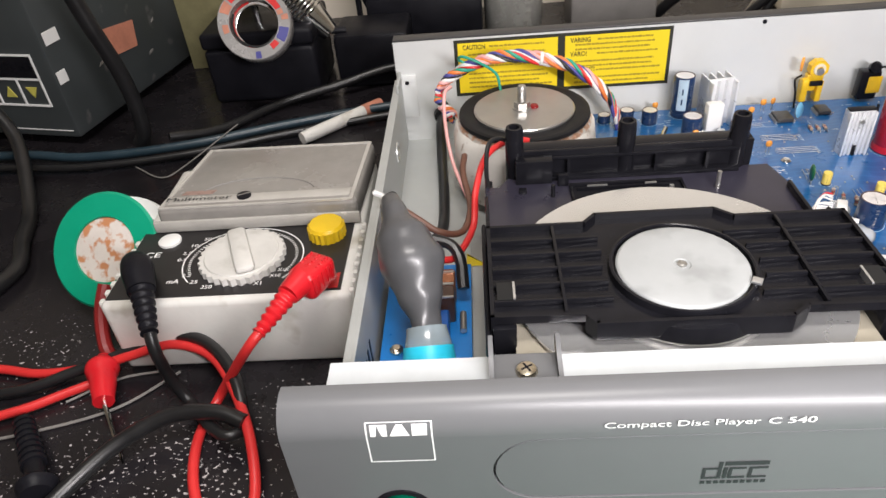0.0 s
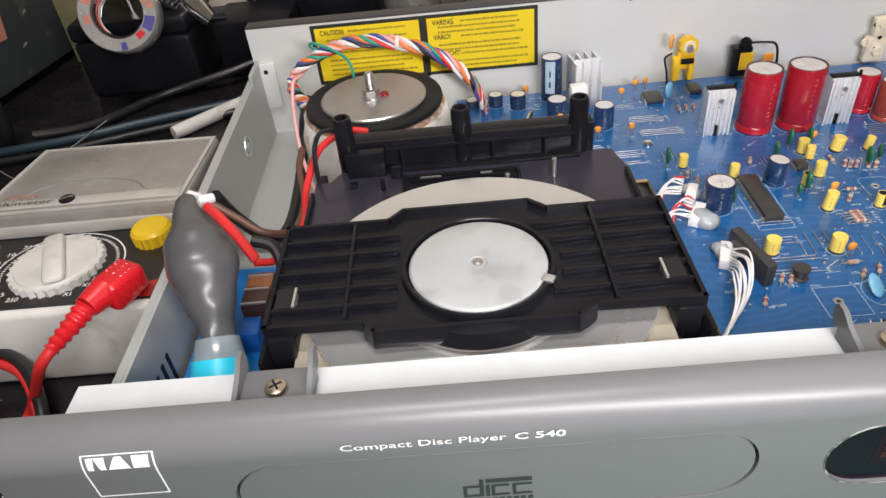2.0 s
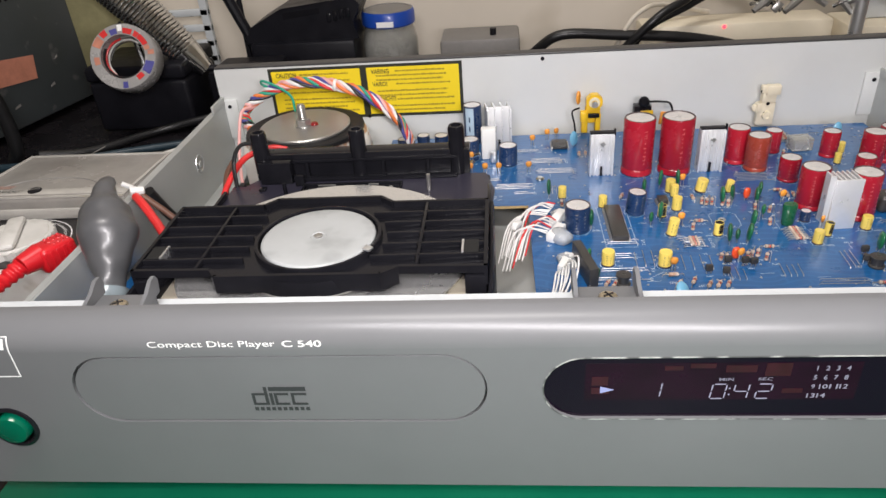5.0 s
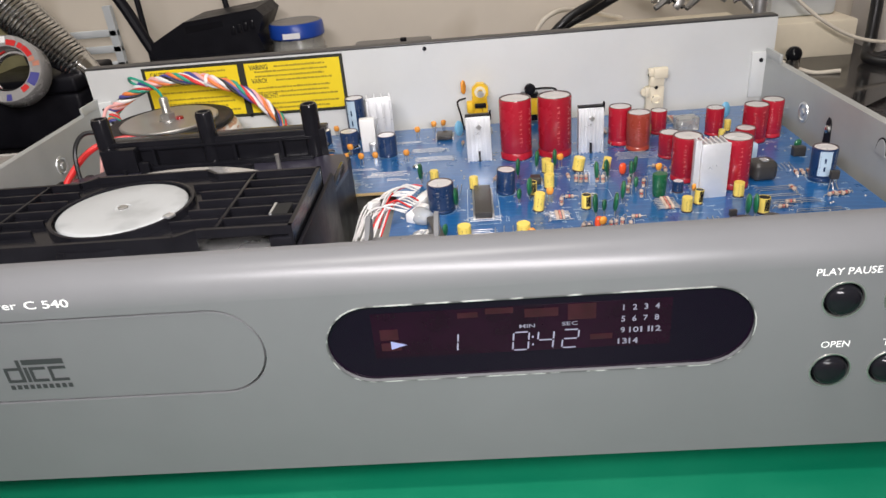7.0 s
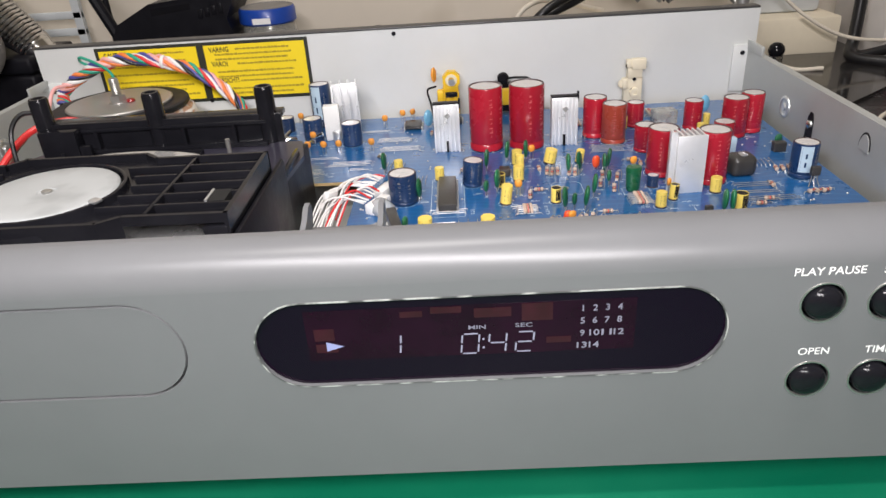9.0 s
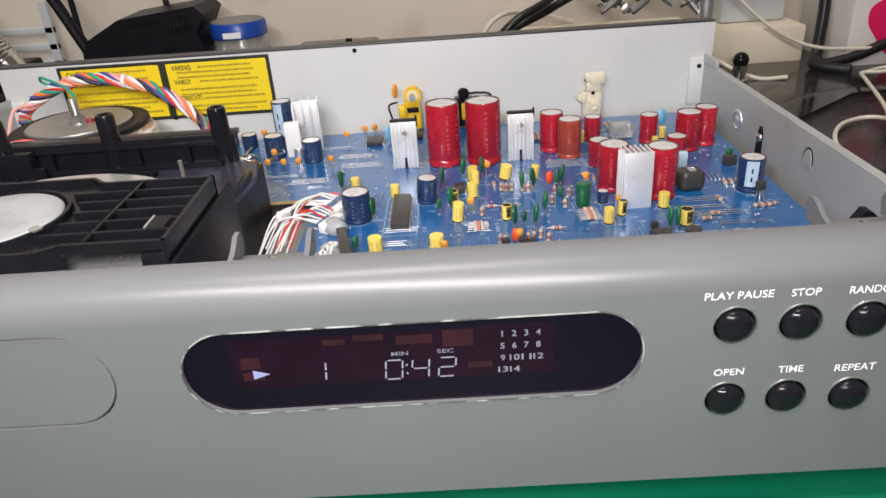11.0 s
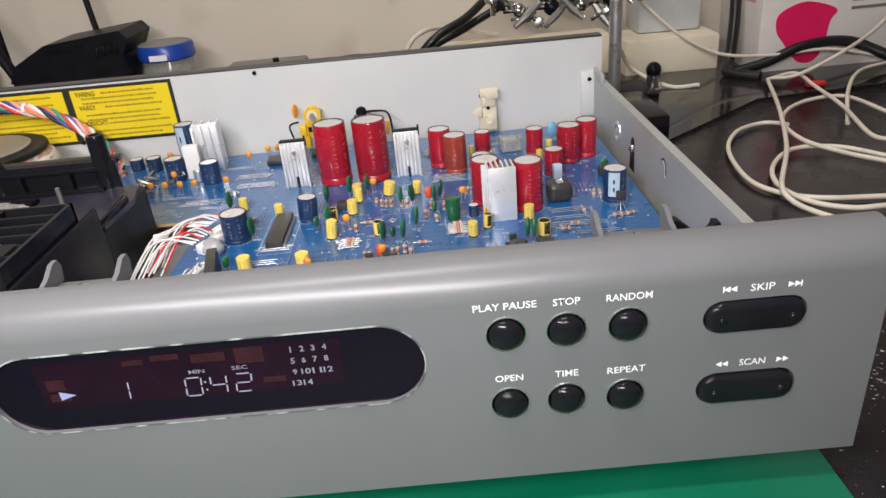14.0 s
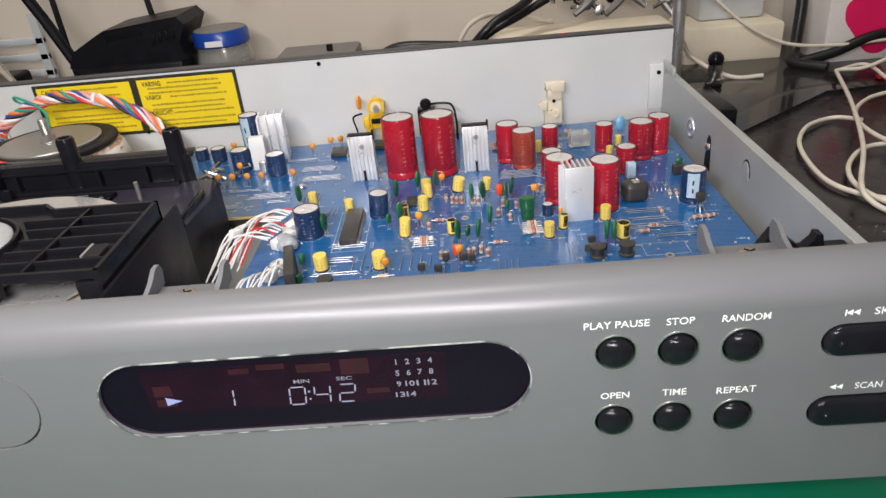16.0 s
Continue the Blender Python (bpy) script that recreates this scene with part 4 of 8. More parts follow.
for x0 in (0.0565, 0.1795):
    # a near-black block in each slot paints the shade inside it
    part("bridge_slot", Mesh().box(x0, x0 + 0.0055, 0.0560, 0.0650, ZB - 0.0021, ZB + 0.0003, material("slot_shadow", (0.004, 0.004, 0.004), 0.8, vary=0.1)), bridge_ob, "dark slot in the bridge")
    part("slot_clip", Mesh().box(x0 + 0.0055 if x0 < 0.1 else x0 - 0.0008, x0 + 0.0063 if x0 < 0.1 else x0, 0.0560, 0.0650, ZB - 0.0022, ZB + 0.0006, ALU), bridge_ob, "bright edge of the slot")
part("clamp_ring", Mesh().lathe([(0.0236, -0.0024), (0.0237, 0.0003), (0.0242, 0.0006), (0.0250, 0.0004), (0.0254, -0.0022)], BLACKP, 48, Matrix.Translation((CX, CY, ZB))), bridge_ob, "raised black ring round the clamp")
cl = Mesh().lathe([(0.0, -0.0045), (0.0225, -0.0045), (0.0227, -0.0004), (0.0222, 0.0002), (0.0215, 0.0004), (0.0120, 0.0003), (0.0032, 0.0003), (0.0028, 0.0000), (0, 0.0000)], CLAMPM, 56, Matrix.Translation((CX, CY, ZB)))
part("disc_clamp", cl, bridge_ob, "round white plastic disc clamp")
part("spindle", Mesh().lathe([(0.0017, 0), (0.0017, 0.0007), (0.0010, 0.0010), (0, 0.0008)], STEELD, 16, Matrix.Translation((CX, CY, ZB))), bridge_ob)
tf = Matrix.Translation((CX, CY, ZB)) @ pose(0, 0, 0, 0, 0, 332)
part("clip", Mesh().box(0.0228, 0.0262, -0.0016, 0.0016, 0.0004, 0.0014, ALU, 0.0003, tf), bridge_ob, "bright metal clip")

# the beige reflection before the bridge is put into the tray's colour
TRAYM = material("pale_tray_reflection", (0.44, 0.40, 0.32), 0.22, 0.0, 0.06, 30, spots=((0.36, 0.31, 0.23), 22, 0.55, 0.75))
tray_poly = arc(CX - 0.0405, 0.0360, 0.0190, 180, 270, 8) + arc(CX + 0.0395, 0.0360, 0.0190, 270, 360, 8) + [(CX + 0.0585, 0.1080), (CX - 0.0595, 0.1080)]
part("disc_tray", Mesh().prism(tray_poly, 0.0606, 0.0634, TRAYM), loader_ob, "glossy disc tray coloured like the beige room mirrored there")
# added body: the dark crescent of the bridge mirrored in the disc
part("clamp_hub", Mesh().lathe([(0, 0.0668), (0.0305, 0.0668), (0.0312, 0.0673), (0.0312, 0.0680), (0.0300, 0.0736), (0, 0.0736)], BLACKP, 48, Matrix.Translation((CX, CY, 0)), [STEELD, STEELD, STEELD, BLACKP, BLACKP]), bridge_ob, "black round body added for the bridge's reflection, with a bright lower rim")
disc = thing("compact_disc", (CX, 0.0772, 0.0660), "silvery mirror-bright compact disc in the loader", "compact disc")
DT = Matrix.Translation((CX, 0.0772, 0))
part("disc_body", Mesh().lathe([(0.0230, 0.0648), (0.0600, 0.0648), (0.0602, 0.0654), (0.0600, 0.0660), (0.0230, 0.0660), (0.0230, 0.0648)], CDM, 96, DT), disc)
part("disc_centre", Mesh().lathe([(0.0075, 0.0648), (0.0229, 0.0648), (0.0229, 0.0660), (0.0075, 0.0660), (0.0075, 0.0648)], GLASS, 64, DT), disc, "clear plastic centre of the disc")

# ---- main circuit board ----
PZ = 0.0315
board = Mesh()
board_shape = [(0.2080, 0.0480), (0.4265, 0.0480), (0.4265, 0.2780), (0.1200, 0.2780), (0.1200, 0.1765), (0.2080, 0.1765)]
k = len(board_shape)
board.add([(x, y, PZ) for x, y in board_shape], [tuple(range(k))], BOARD)
board.add([(x, y, z) for z in (PZ - 0.0016, PZ) for x, y in board_shape], [(i, (i + 1) % k, k + (i + 1) % k, k + i) for i in range(k)] + [tuple(range(k))], BOARDEDGE)
main_board = part("circuit_board", board, player, "blue printed circuit board crowded with parts")
for sx, sy in ((0.215, 0.060), (0.42, 0.06), (0.42, 0.27), (0.216, 0.2085), (0.13, 0.27)):
    part("standoff", Mesh().lathe([(0.003, zf), (0.003, PZ - 0.0016), (0, PZ - 0.0016)], ZINC, 12, Matrix.Translation((sx, sy, 0))), main_board)
part("screw", Mesh().lathe([(0.0026, PZ), (0.0026, PZ + 0.0008), (0.0016, PZ + 0.0018), (0, PZ + 0.0019)], CHROME, 16, Matrix.Translation((0.2162, 0.2085, 0))), main_board)


def can_mesh(r, h, sleeve, top, stripe=None, groove=True):
    """An upright electrolytic capacitor: sleeve, pinched groove, metal top with a scored cross."""
    m = Mesh()
    g = h * 0.12
    prof = [(r * 0.93, 0.0), (r, r * 0.06)]
    if groove:
        prof += [(r, g * 0.8), (r * 0.94, g), (r, g * 1.25)]
    prof += [(r, h - r * 0.10), (r * 0.97, h - r * 0.01), (r * 0.89, h), (r * 0.87, h - r * 0.06), (0, h - r * 0.05)]
    # larger cans: shadow at the top rim is painted as a dark ring
    mats = [sleeve] * (len(prof) - 4) + [SHADEINK if r > 0.0035 else sleeve] * 2 + [top]
    m.lathe(prof, sleeve, 28, None, mats)
    if r > 0.004:
        for a in (0, 60, 120):
            m.box(-r * 0.7, r * 0.7, -0.00014, 0.00014, h - r * 0.05, h - r * 0.05 + 0.00008, ALU, tf=pose(0, 0, 0, 0, 0, a + 15))
    if stripe:
        rr = r * 1.004
        a0, a1 = (-135, -80) if r > 0.003 else (-120, -60)
        pts = [(rr * math.cos(radians(a0 + (a1 - a0) * i / 5)), rr * math.sin(radians(a0 + (a1 - a0) * i / 5))) for i in range(6)]
        m.add([(x, y, h * 0.2) for x, y in pts] + [(x, y, h - r * 0.14) for x, y in pts], [(i, i + 1, 7 + i, 6 + i) for i in range(5)], stripe)
        dash = BLUECAP if sleeve in (BLUECAP,) else (BLACKM if sleeve is YELCAP else WHITEPR)
        am = radians((a0 + a1) / 2)
        for zz in (0.35, 0.6):
            q = Matrix.Translation((rr * 1.003 * math.cos(am), rr * 1.003 * math.sin(am), h * zz)) @ pose(0, 0, 0, 0, 0, (a0 + a1) / 2 + 90)
            m.box(-r * 0.07, r * 0.07, -0.00006, 0.00006, 0, h * 0.14, dash, tf=q)
    # printing up the front of the sleeve
    ink = {REDCAP: PALEPR, REDBR: PALEPR, BLUECAP: GREYA}.get(sleeve, SHADEINK)
    for a in (-100, -60) if r > 0.003 else (-110, -75):
        if stripe and a < -80:
            continue
        zz = h * 0.24
        while zz < h * 0.86:
            l = r * random.uniform(0.08, 0.22)
            q = Matrix.Translation((r * 1.003 * math.cos(radians(a)), r * 1.003 * math.sin(radians(a)), zz)) @ pose(0, 0, 0, 0, 0, a + 90)
            w_ = r * random.uniform(0.03, 0.11)
            m.box(-w_, w_, -0.00003, 0.00003, 0, l * 0.4, ink, tf=q)
            if random.random() < 0.5:
                m.box(w_ * 0.3, w_ * 0.8, -0.00003, 0.00003, l * 0.4, l, ink, tf=q)
            zz += l + r * random.uniform(0.06, 0.2)
    # small cans: a dark foot ring for the rubber end and its shade
    if r < 0.0035:
        m.lathe([(r * 1.01, 0), (r * 1.02, r * 0.2), (r * 1.0, r * 0.24)], SHADEINK, 20)
    return m.data("capacitor", 40)


CANS = {}


def can(x, y, r, h, kind, lean=(0, 0), turn=0):
    looks = {"red": (REDCAP, CAPTOP, None, "red sleeved electrolytic capacitor"), "brown": (REDBR, CAPTOP, None, "brownish red electrolytic capacitor"),
             "blue": (BLUECAP, CAPTOP, None, "small navy electrolytic capacitor"), "tall": (BLUECAP, CAPTOP, STRIPE, "navy electrolytic capacitor with pale stripe"), "yellow": (YELCAP, YELCAP, None, "small yellow electrolytic capacitor"),
             "striped": (YELCAP, BLACKM, BLACKM, "small yellow capacitor with black stripe")}[kind]
    key = (kind, r, h)
    if key not in CANS:
        CANS[key] = can_mesh(r, h, *looks[:3], groove=r > 0.0035)
    return part("capacitor", CANS[key], main_board, looks[3], at=pose(x, y, PZ + 0.0003, lean[0], lean[1], turn))


for x, y, r, h in ((0.2722, 0.2150, 0.0088, 0.0335), (0.2935, 0.2150, 0.0092, 0.0335), (0.3310, 0.2250, 0.0062, 0.0215), (0.3560, 0.2380, 0.0047, 0.0135),
                   (0.3520, 0.1990, 0.0055, 0.0135), (0.3515, 0.1670, 0.0070, 0.0225), (0.3705, 0.1550, 0.0070, 0.0245), (0.3900, 0.1960, 0.0050, 0.0140),
                   (0.3850, 0.2290, 0.0049, 0.0155), (0.4015, 0.2140, 0.0064, 0.0205), (0.4125, 0.2200, 0.0058, 0.0208)):
    can(x, y, r, h, "red", turn=x * 9000 % 50 - 25)
can(0.3390, 0.2140, 0.0063, 0.0208, "brown")
for x, y, r, h, l in ((0.2316, 0.1490, 0.0064, 0.0140, 0), (0.2630, 0.1650, 0.0047, 0.0122, 4), (0.4120, 0.1560, 0.0056, 0.0160, 0), (0.1755, 0.2700, 0.0060, 0.0255, 0),
                      (0.1745, 0.2425, 0.0055, 0.0130, 0), (0.1980, 0.2320, 0.0055, 0.0125, 0), (0.1550, 0.2620, 0.0045, 0.0085, 0), (0.1425, 0.2670, 0.0042, 0.0070, 0),
                      (0.1290, 0.2670, 0.0038, 0.0048, 0), (0.3440, 0.1520, 0.0025, 0.0055, 0)):
    can(x, y, r, h, "tall" if h > 0.015 else "blue", (0, l))
for x, y, r, h, l in ((0.2270, 0.1845, 0.0024, 0.0065, 0), (0.2475, 0.1725, 0.0024, 0.0063, 0), (0.2850, 0.1670, 0.0027, 0.0072, 0), (0.2860, 0.1880, 0.0028, 0.0072, 0),
                      (0.3020, 0.1875, 0.0032, 0.0072, 10), (0.2770, 0.1410, 0.0027, 0.0088, 6), (0.2425, 0.1150, 0.0032, 0.0072, 0), (0.2680, 0.1130, 0.0032, 0.0074, 0),
                      (0.3490, 0.2330, 0.0018, 0.0070, 0), (0.3860, 0.2180, 0.0020, 0.0060, 0), (0.3940, 0.2330, 0.0020, 0.0062, 0), (0.3420, 0.1300, 0.0025, 0.0068, 0),
                      (0.3690, 0.1425, 0.0026, 0.0068, 0), (0.2870, 0.1820, 0.0022, 0.0068, 0), (0.3165, 0.1860, 0.0022, 0.0066, 8)):
    can(x, y, r * 0.92, h, "yellow", (0, l))
for x, y, r, h, l in ((0.2760, 0.1600, 0.0022, 0.0066, 0), (0.2990, 0.1400, 0.0022, 0.0068, 0), (0.3490, 0.1370, 0.0020, 0.0068, 5), (0.3730, 0.1240, 0.0027, 0.0072, 0)):
    can(x, y, r, h, "striped", (0, l), 20)

# dipped parts: thin green film capacitors and ceramic drops on two legs
def drop_mesh(w, h, d, mat, legs=0.0018):
    m = Mesh()
    m.lathe([(0, 0), (0.55, 0.06), (0.86, 0.22), (1.0, 0.5), (0.92, 0.78), (0.6, 0.95), (0, 1.0)], mat, 14, Matrix.Translation((0, 0, legs)) @ Matrix.Diagonal((w / 2, d / 2, h, 1)))
    for s in (-1, 1):
        m.lathe([(0.00022, -0.0004), (0.00022, legs + h * 0.2), (0, legs + h * 0.2)], TIN, 6, Matrix.Translation((s * w * 0.22, 0, 0)))
    return m.data("dipped_capacitor", 60)


GREEN_ME, GREENS_ME = drop_mesh(0.0062, 0.0090, 0.0024, GREENC), drop_mesh(0.0045, 0.0052, 0.0022, GREENC)
DROP_ME, RED_ME = drop_mesh(0.0036, 0.0038, 0.0019, ORANGEC, 0.0036), drop_mesh(0.0040, 0.0062, 0.0026, REDC, 0.001)
for x, y, turn in ((0.2390, 0.1500, 78), (0.2705, 0.1830, 80), (0.2812, 0.1930, 75), (0.2910, 0.1930, 80), (0.3092, 0.1710, 84), (0.3152, 0.1730, 66), (0.3162, 0.1450, 80),
                   (0.3282, 0.1750, 75), (0.3258, 0.1690, 80), (0.3020, 0.1310, 72), (0.3102, 0.1315, 80), (0.3650, 0.1210, 80), (0.3683, 0.1200, 75), (0.2200, 0.1860, 80), (0.2745, 0.1560, 70)):
    part("film_capacitor", GREEN_ME, main_board, "thin green dipped film capacitor", at=pose(x, y, PZ, random.uniform(-6, 6), random.uniform(-5, 5), turn))
for x, y in ((0.3060, 0.1330), (0.3255, 0.1570), (0.2690, 0.1520), (0.2340, 0.1180), (0.3790, 0.1690)):
    part("film_capacitor", GREENS_ME, main_board, "small green dipped film capacitor", at=pose(x, y, PZ, 0, 0, 70))
for x, y, turn in ((0.2940, 0.1950, 10), (0.3400, 0.1720, 15), (0.2140, 0.2600, 0), (0.1670, 0.2200, 5), (0.1752, 0.2195, 0), (0.1840, 0.2185, 0), (0.1922, 0.2185, 0), (0.1752, 0.2360, 0),
                   (0.3022, 0.1150, 20), (0.2835, 0.1505, 0), (0.3490, 0.1440, 60), (0.2240, 0.2690, 0), (0.2300, 0.2700, 30), (0.1610, 0.2740, 0), (0.2710, 0.1085, 0), (0.2100, 0.2190, 0)):
    part("ceramic_capacitor", DROP_ME, main_board, "orange ceramic drop capacitor", at=pose(x, y, PZ, 0, 0, turn))
part("ceramic_capacitor", RED_ME, main_board, "bright red-orange dipped capacitor", at=pose(0.3230, 0.1760, PZ, 0, 0, 20))

# the plump green box capacitor
part("box_capacitor", Mesh().lathe([(0.0, 0.0006), (0.0026, 0.0006), (0.0031, 0.0016), (0.0034, 0.0085), (0.0036, 0.0108), (0.0033, 0.0118), (0, 0.0119)], GREENC, 20, Matrix.Diagonal((1, 0.8, 1, 1))), main_board, "glossy green box capacitor", at=pose(0.3342, 0.1480, PZ, 0, 0, 10))
part("box_capacitor", Mesh().box(-0.0022, 0.0022, -0.0018, 0.0018, 0.001, 0.0095, STRIPE, 0.0004), main_board, "pale blue box capacitor", at=pose(0.3900, 0.1850, PZ, 0, 0, 4))
part("choke", Mesh().box(-0.0058, 0.0058, -0.0052, 0.0052, 0, 0.0096, CHIP, 0.0026, None, 3).box(-0.0016, 0.0016, -0.0030, 0.0010, 0.0094, 0.0098, ALU, 0.0006), main_board, "black potted choke", at=pose(0.3865, 0.1620, PZ, 0, 0, 5))
part("film_capacitor", GREENS_ME, main_board, at=pose(0.4165, 0.1930, PZ, 0, 0, 20))
part("transistor", Mesh().box(-0.003, 0.003, -0.002, 0.002, 0, 0.005, CHIP, 0.0004), main_board, "black transistor", at=pose(0.4150, 0.1880, PZ))


# finned aluminium heat sinks
def heat_sink(x, y, w, d, h, turn, mat, fins=7, bolt=True):
    ob = part("heat_sink", Mesh().box(-w / 2, w / 2, -0.0007, 0.0007, 0, h, mat, 0.0002), player, "bright finned aluminium heat sink", at=pose(x, y, PZ, 0, 0, turn))
    at = pose(x, y, PZ, 0, 0, turn)
    for i in range(fins):
        fx = -w / 2 + 0.0005 + (w - 0.001) * i / (fins - 1)
        part("fin", Mesh().box(fx - 0.00055, fx + 0.00055, -0.0007 - d * (1.0 if i in (0, fins - 1) else 0.6), -0.0007, 0, h - 0.0006, mat, 0.0002), ob, at=at)
        part("fin", Mesh().box(fx - 0.0005, fx + 0.0005, 0.0007, d * 2.2, 0, h - 0.0006, mat), ob, at=at)
    if bolt:
        part("top_strip", Mesh().box(-w / 2 - 0.0002, w / 2 + 0.0002, -0.0012, d * 1.6, h, h + 0.0008, BLACKM, 0.0002), ob, "blackened top edge", at=at)
    part("fin_slot", Mesh().box(-0.0006, 0.0006, -d * 0.62 - 0.0010, -0.0007, 0, h * 0.24, BLACKM), ob, at=at)
    if bolt:
        part("prong", Mesh().box(w / 2 - 0.0003, w / 2 + 0.0007, -0.0006, 0.0006, h * 0.9, h + 0.0028, BLACKM), ob, at=at)
        part("hole", Mesh().box(-0.0011, 0.0011, -d * 0.62 - 0.0010, -0.0007, -0.0011, 0.0011, STEELD, 0.0, pose(0.0004, 0, h * 0.77, 0, 45, 0)), ob, at=at)
    return ob


heat_sink(0.2515, 0.2130, 0.0134, 0.0020, 0.0255, 0, ALUW, 7)
heat_sink(0.3130, 0.2140, 0.0134, 0.0020, 0.0255, 0, ALUW, 7)
heat_sink(0.1925, 0.2560, 0.0150, 0.0050, 0.0285, 8, ALUW, 4, False)
plate = part("heat_sink", Mesh().box(-0.0064, 0.0064, -0.0012, 0.0, 0, 0.0262, ALUW, 0.0002), player, "bright aluminium heat sink with a plain plate", at=pose(0.3572, 0.1440, PZ, 0, 0, 3))
for i in range(6):
    part("fin", Mesh().box(-0.0062 + i * 0.0023, -0.0054 + i * 0.0023, 0.0, 0.0105, 0, 0.0258, ALUW), plate, at=pose(0.3572, 0.1440, PZ, 0, 0, 3))
part("side_fold", Mesh().box(-0.0092, -0.0064, 0.0, 0.0012, 0, 0.0278, ALUW, 0.0002), plate, at=pose(0.3572, 0.1440, PZ, 0, 0, 3))
m = Mesh().box(-0.0045, 0.0045, -0.003, 0.003, 0, 0.0200, WHITEP, 0.0008)
part("relay", m, main_board, "milky white relay housing", at=pose(0.1860, 0.2430, PZ, 0, 0, 5))
part("crystal", Mesh().box(-0.002, 0.002, -0.0015, 0.0015, 0, 0.0075, ALU, 0.0008), main_board, "small silvery crystal can", at=pose(0.1890, 0.2350, PZ))


# chips
def chip(x, y, w, l, h, turn, pins):
    body_m = Mesh().box(-w / 2, w / 2, -l / 2, l / 2, 0.0008, h, CHIP, 0.0003)
    for i in range(pins):
        yy = -l / 2 + l * (i + 0.5) / pins
        for s in (-1, 1):
            body_m.box(min(s * w / 2, s * (w / 2 + 0.0009)), max(s * w / 2, s * (w / 2 + 0.0009)), yy - 0.0003, yy + 0.0003, 0.0, h * 0.55, TIN)
    part("chip", body_m, main_board, "black integrated circuit with silver pins", at=pose(x, y, PZ, 0, 0, turn))


chip(0.2514, 0.1510, 0.0080, 0.0330, 0.0040, 0, 18)
chip(0.2310, 0.2560, 0.0095, 0.0110, 0.0032, 0, 10)
chip(0.2560, 0.2620, 0.0070, 0.0090, 0.0032, 0, 8)
chip(0.2790, 0.1740, 0.0050, 0.0060, 0.0040, 0, 4)
part("driver_chip", Mesh().box(-0.0022, 0.0022, -0.0130, 0.0130, 0.0, 0.0105, CHIP, 0.0006), main_board, "tall narrow black driver chip", at=pose(0.2310, 0.1080, PZ, 0, 0, 12))

TRS = Mesh().box(-0.0016, 0.0016, -0.0010, 0.0010, 0.0016, 0.0046, CHIP, 0.0004).box(-0.0012, -0.0009, -0.0002, 0.0002, 0, 0.0012, TIN).box(0.0009, 0.0012, -0.0002, 0.0002, 0, 0.0012, TIN).data("transistor")
for x, y in ((0.2962, 0.1130), (0.3070, 0.1110), (0.3035, 0.1120), (0.3585, 0.1195), (0.3620, 0.1120), (0.3725, 0.1110), (0.3560, 0.1120), (0.2860, 0.1060), (0.2930, 0.1040)):
    part("transistor", TRS, main_board, "small black transistor", at=pose(x, y, PZ, 0, 0, random.uniform(-20, 20)))

# wire links, and resistors in rows
LINKS = [(0.212, 0.2310, 0.019, 4), (0.215, 0.2160, 0.020, 4), (0.190, 0.1965, 0.020, 4), (0.200, 0.1900, 0.010, 2), (0.244, 0.1325, 0.016, 3), (0.280, 0.1285, 0.012, 5), (0.239, 0.1195, 0.015, 3), (0.325, 0.1980, 0.018, 6),
         (0.379, 0.1455, 0.018, 3), (0.376, 0.1305, 0.024, 3), (0.379, 0.1385, 0.015, 2), (0.388, 0.1215, 0.018, 2), (0.238, 0.1085, 0.022, 2), (0.236, 0.1010, 0.022, 2), (0.198, 0.2490, 0.018, 2), (0.176, 0.2080, 0.018, 2),
         (0.166, 0.1860, 0.022, 2), (0.360, 0.2500, 0.014, 3), (0.2800, 0.0860, 0.016, 4), (0.3300, 0.0950, 0.020, 3), (0.3300, 0.1330, 0.011, 6), (0.3100, 0.0830, 0.012, 3)]
links = Mesh()
for x, y, l, c in LINKS:
    for i in range(c):
        yy, x0, x1 = y + i * 0.0019, x + random.uniform(-0.0015, 0.0015), x + l + random.uniform(-0.002, 0.002)
        links.tube([(x0, yy, PZ), (x0 + 0.0004, yy, PZ + 0.0008), (x1 - 0.0004, yy, PZ + 0.0008), (x1, yy, PZ)], 0.00015, TIN, 5, 1, smooth=False)
# links running towards the back
for x, y, l, c, gap in ((0.2555, 0.1120, 0.014, 4, 0.0040), (0.2765, 0.1090, 0.012, 4, 0.0042), (0.2200, 0.1900, 0.008, 5, 0.0021), (0.2365, 0.1680, 0.010, 3, 0.0020), (0.3955, 0.1690, 0.010, 6, 0.0020), (0.3480, 0.1080, 0.014, 3, 0.0022),
                        (0.2640, 0.1740, 0.012, 3, 0.0020), (0.2950, 0.1000, 0.010, 3, 0.0030), (0.3180, 0.1020, 0.010, 4, 0.0026)):
    for i in range(c):
        x0, l0 = x + i * gap, l * random.uniform(0.85, 1.1)
        links.tube([(x0, y, PZ), (x0, y + 0.0004, PZ + 0.0008), (x0 + 0.0006, y + l0 - 0.0004, PZ + 0.0008), (x0 + 0.0006, y + l0, PZ)], 0.00015, TIN, 5, 1, smooth=False)
links.tube([(0.3250, 0.2200, PZ), (0.3262, 0.2215, PZ + 0.002), (0.3300, 0.2225, PZ + 0.003), (0.3335, 0.2200, PZ + 0.003), (0.3350, 0.2150, PZ + 0.0016), (0.3350, 0.2110, PZ)], 0.00025, TIN, 6, 5)
tagged(part("link_wiring", links, main_board, "bare tinned wire links"), kind="stuff")

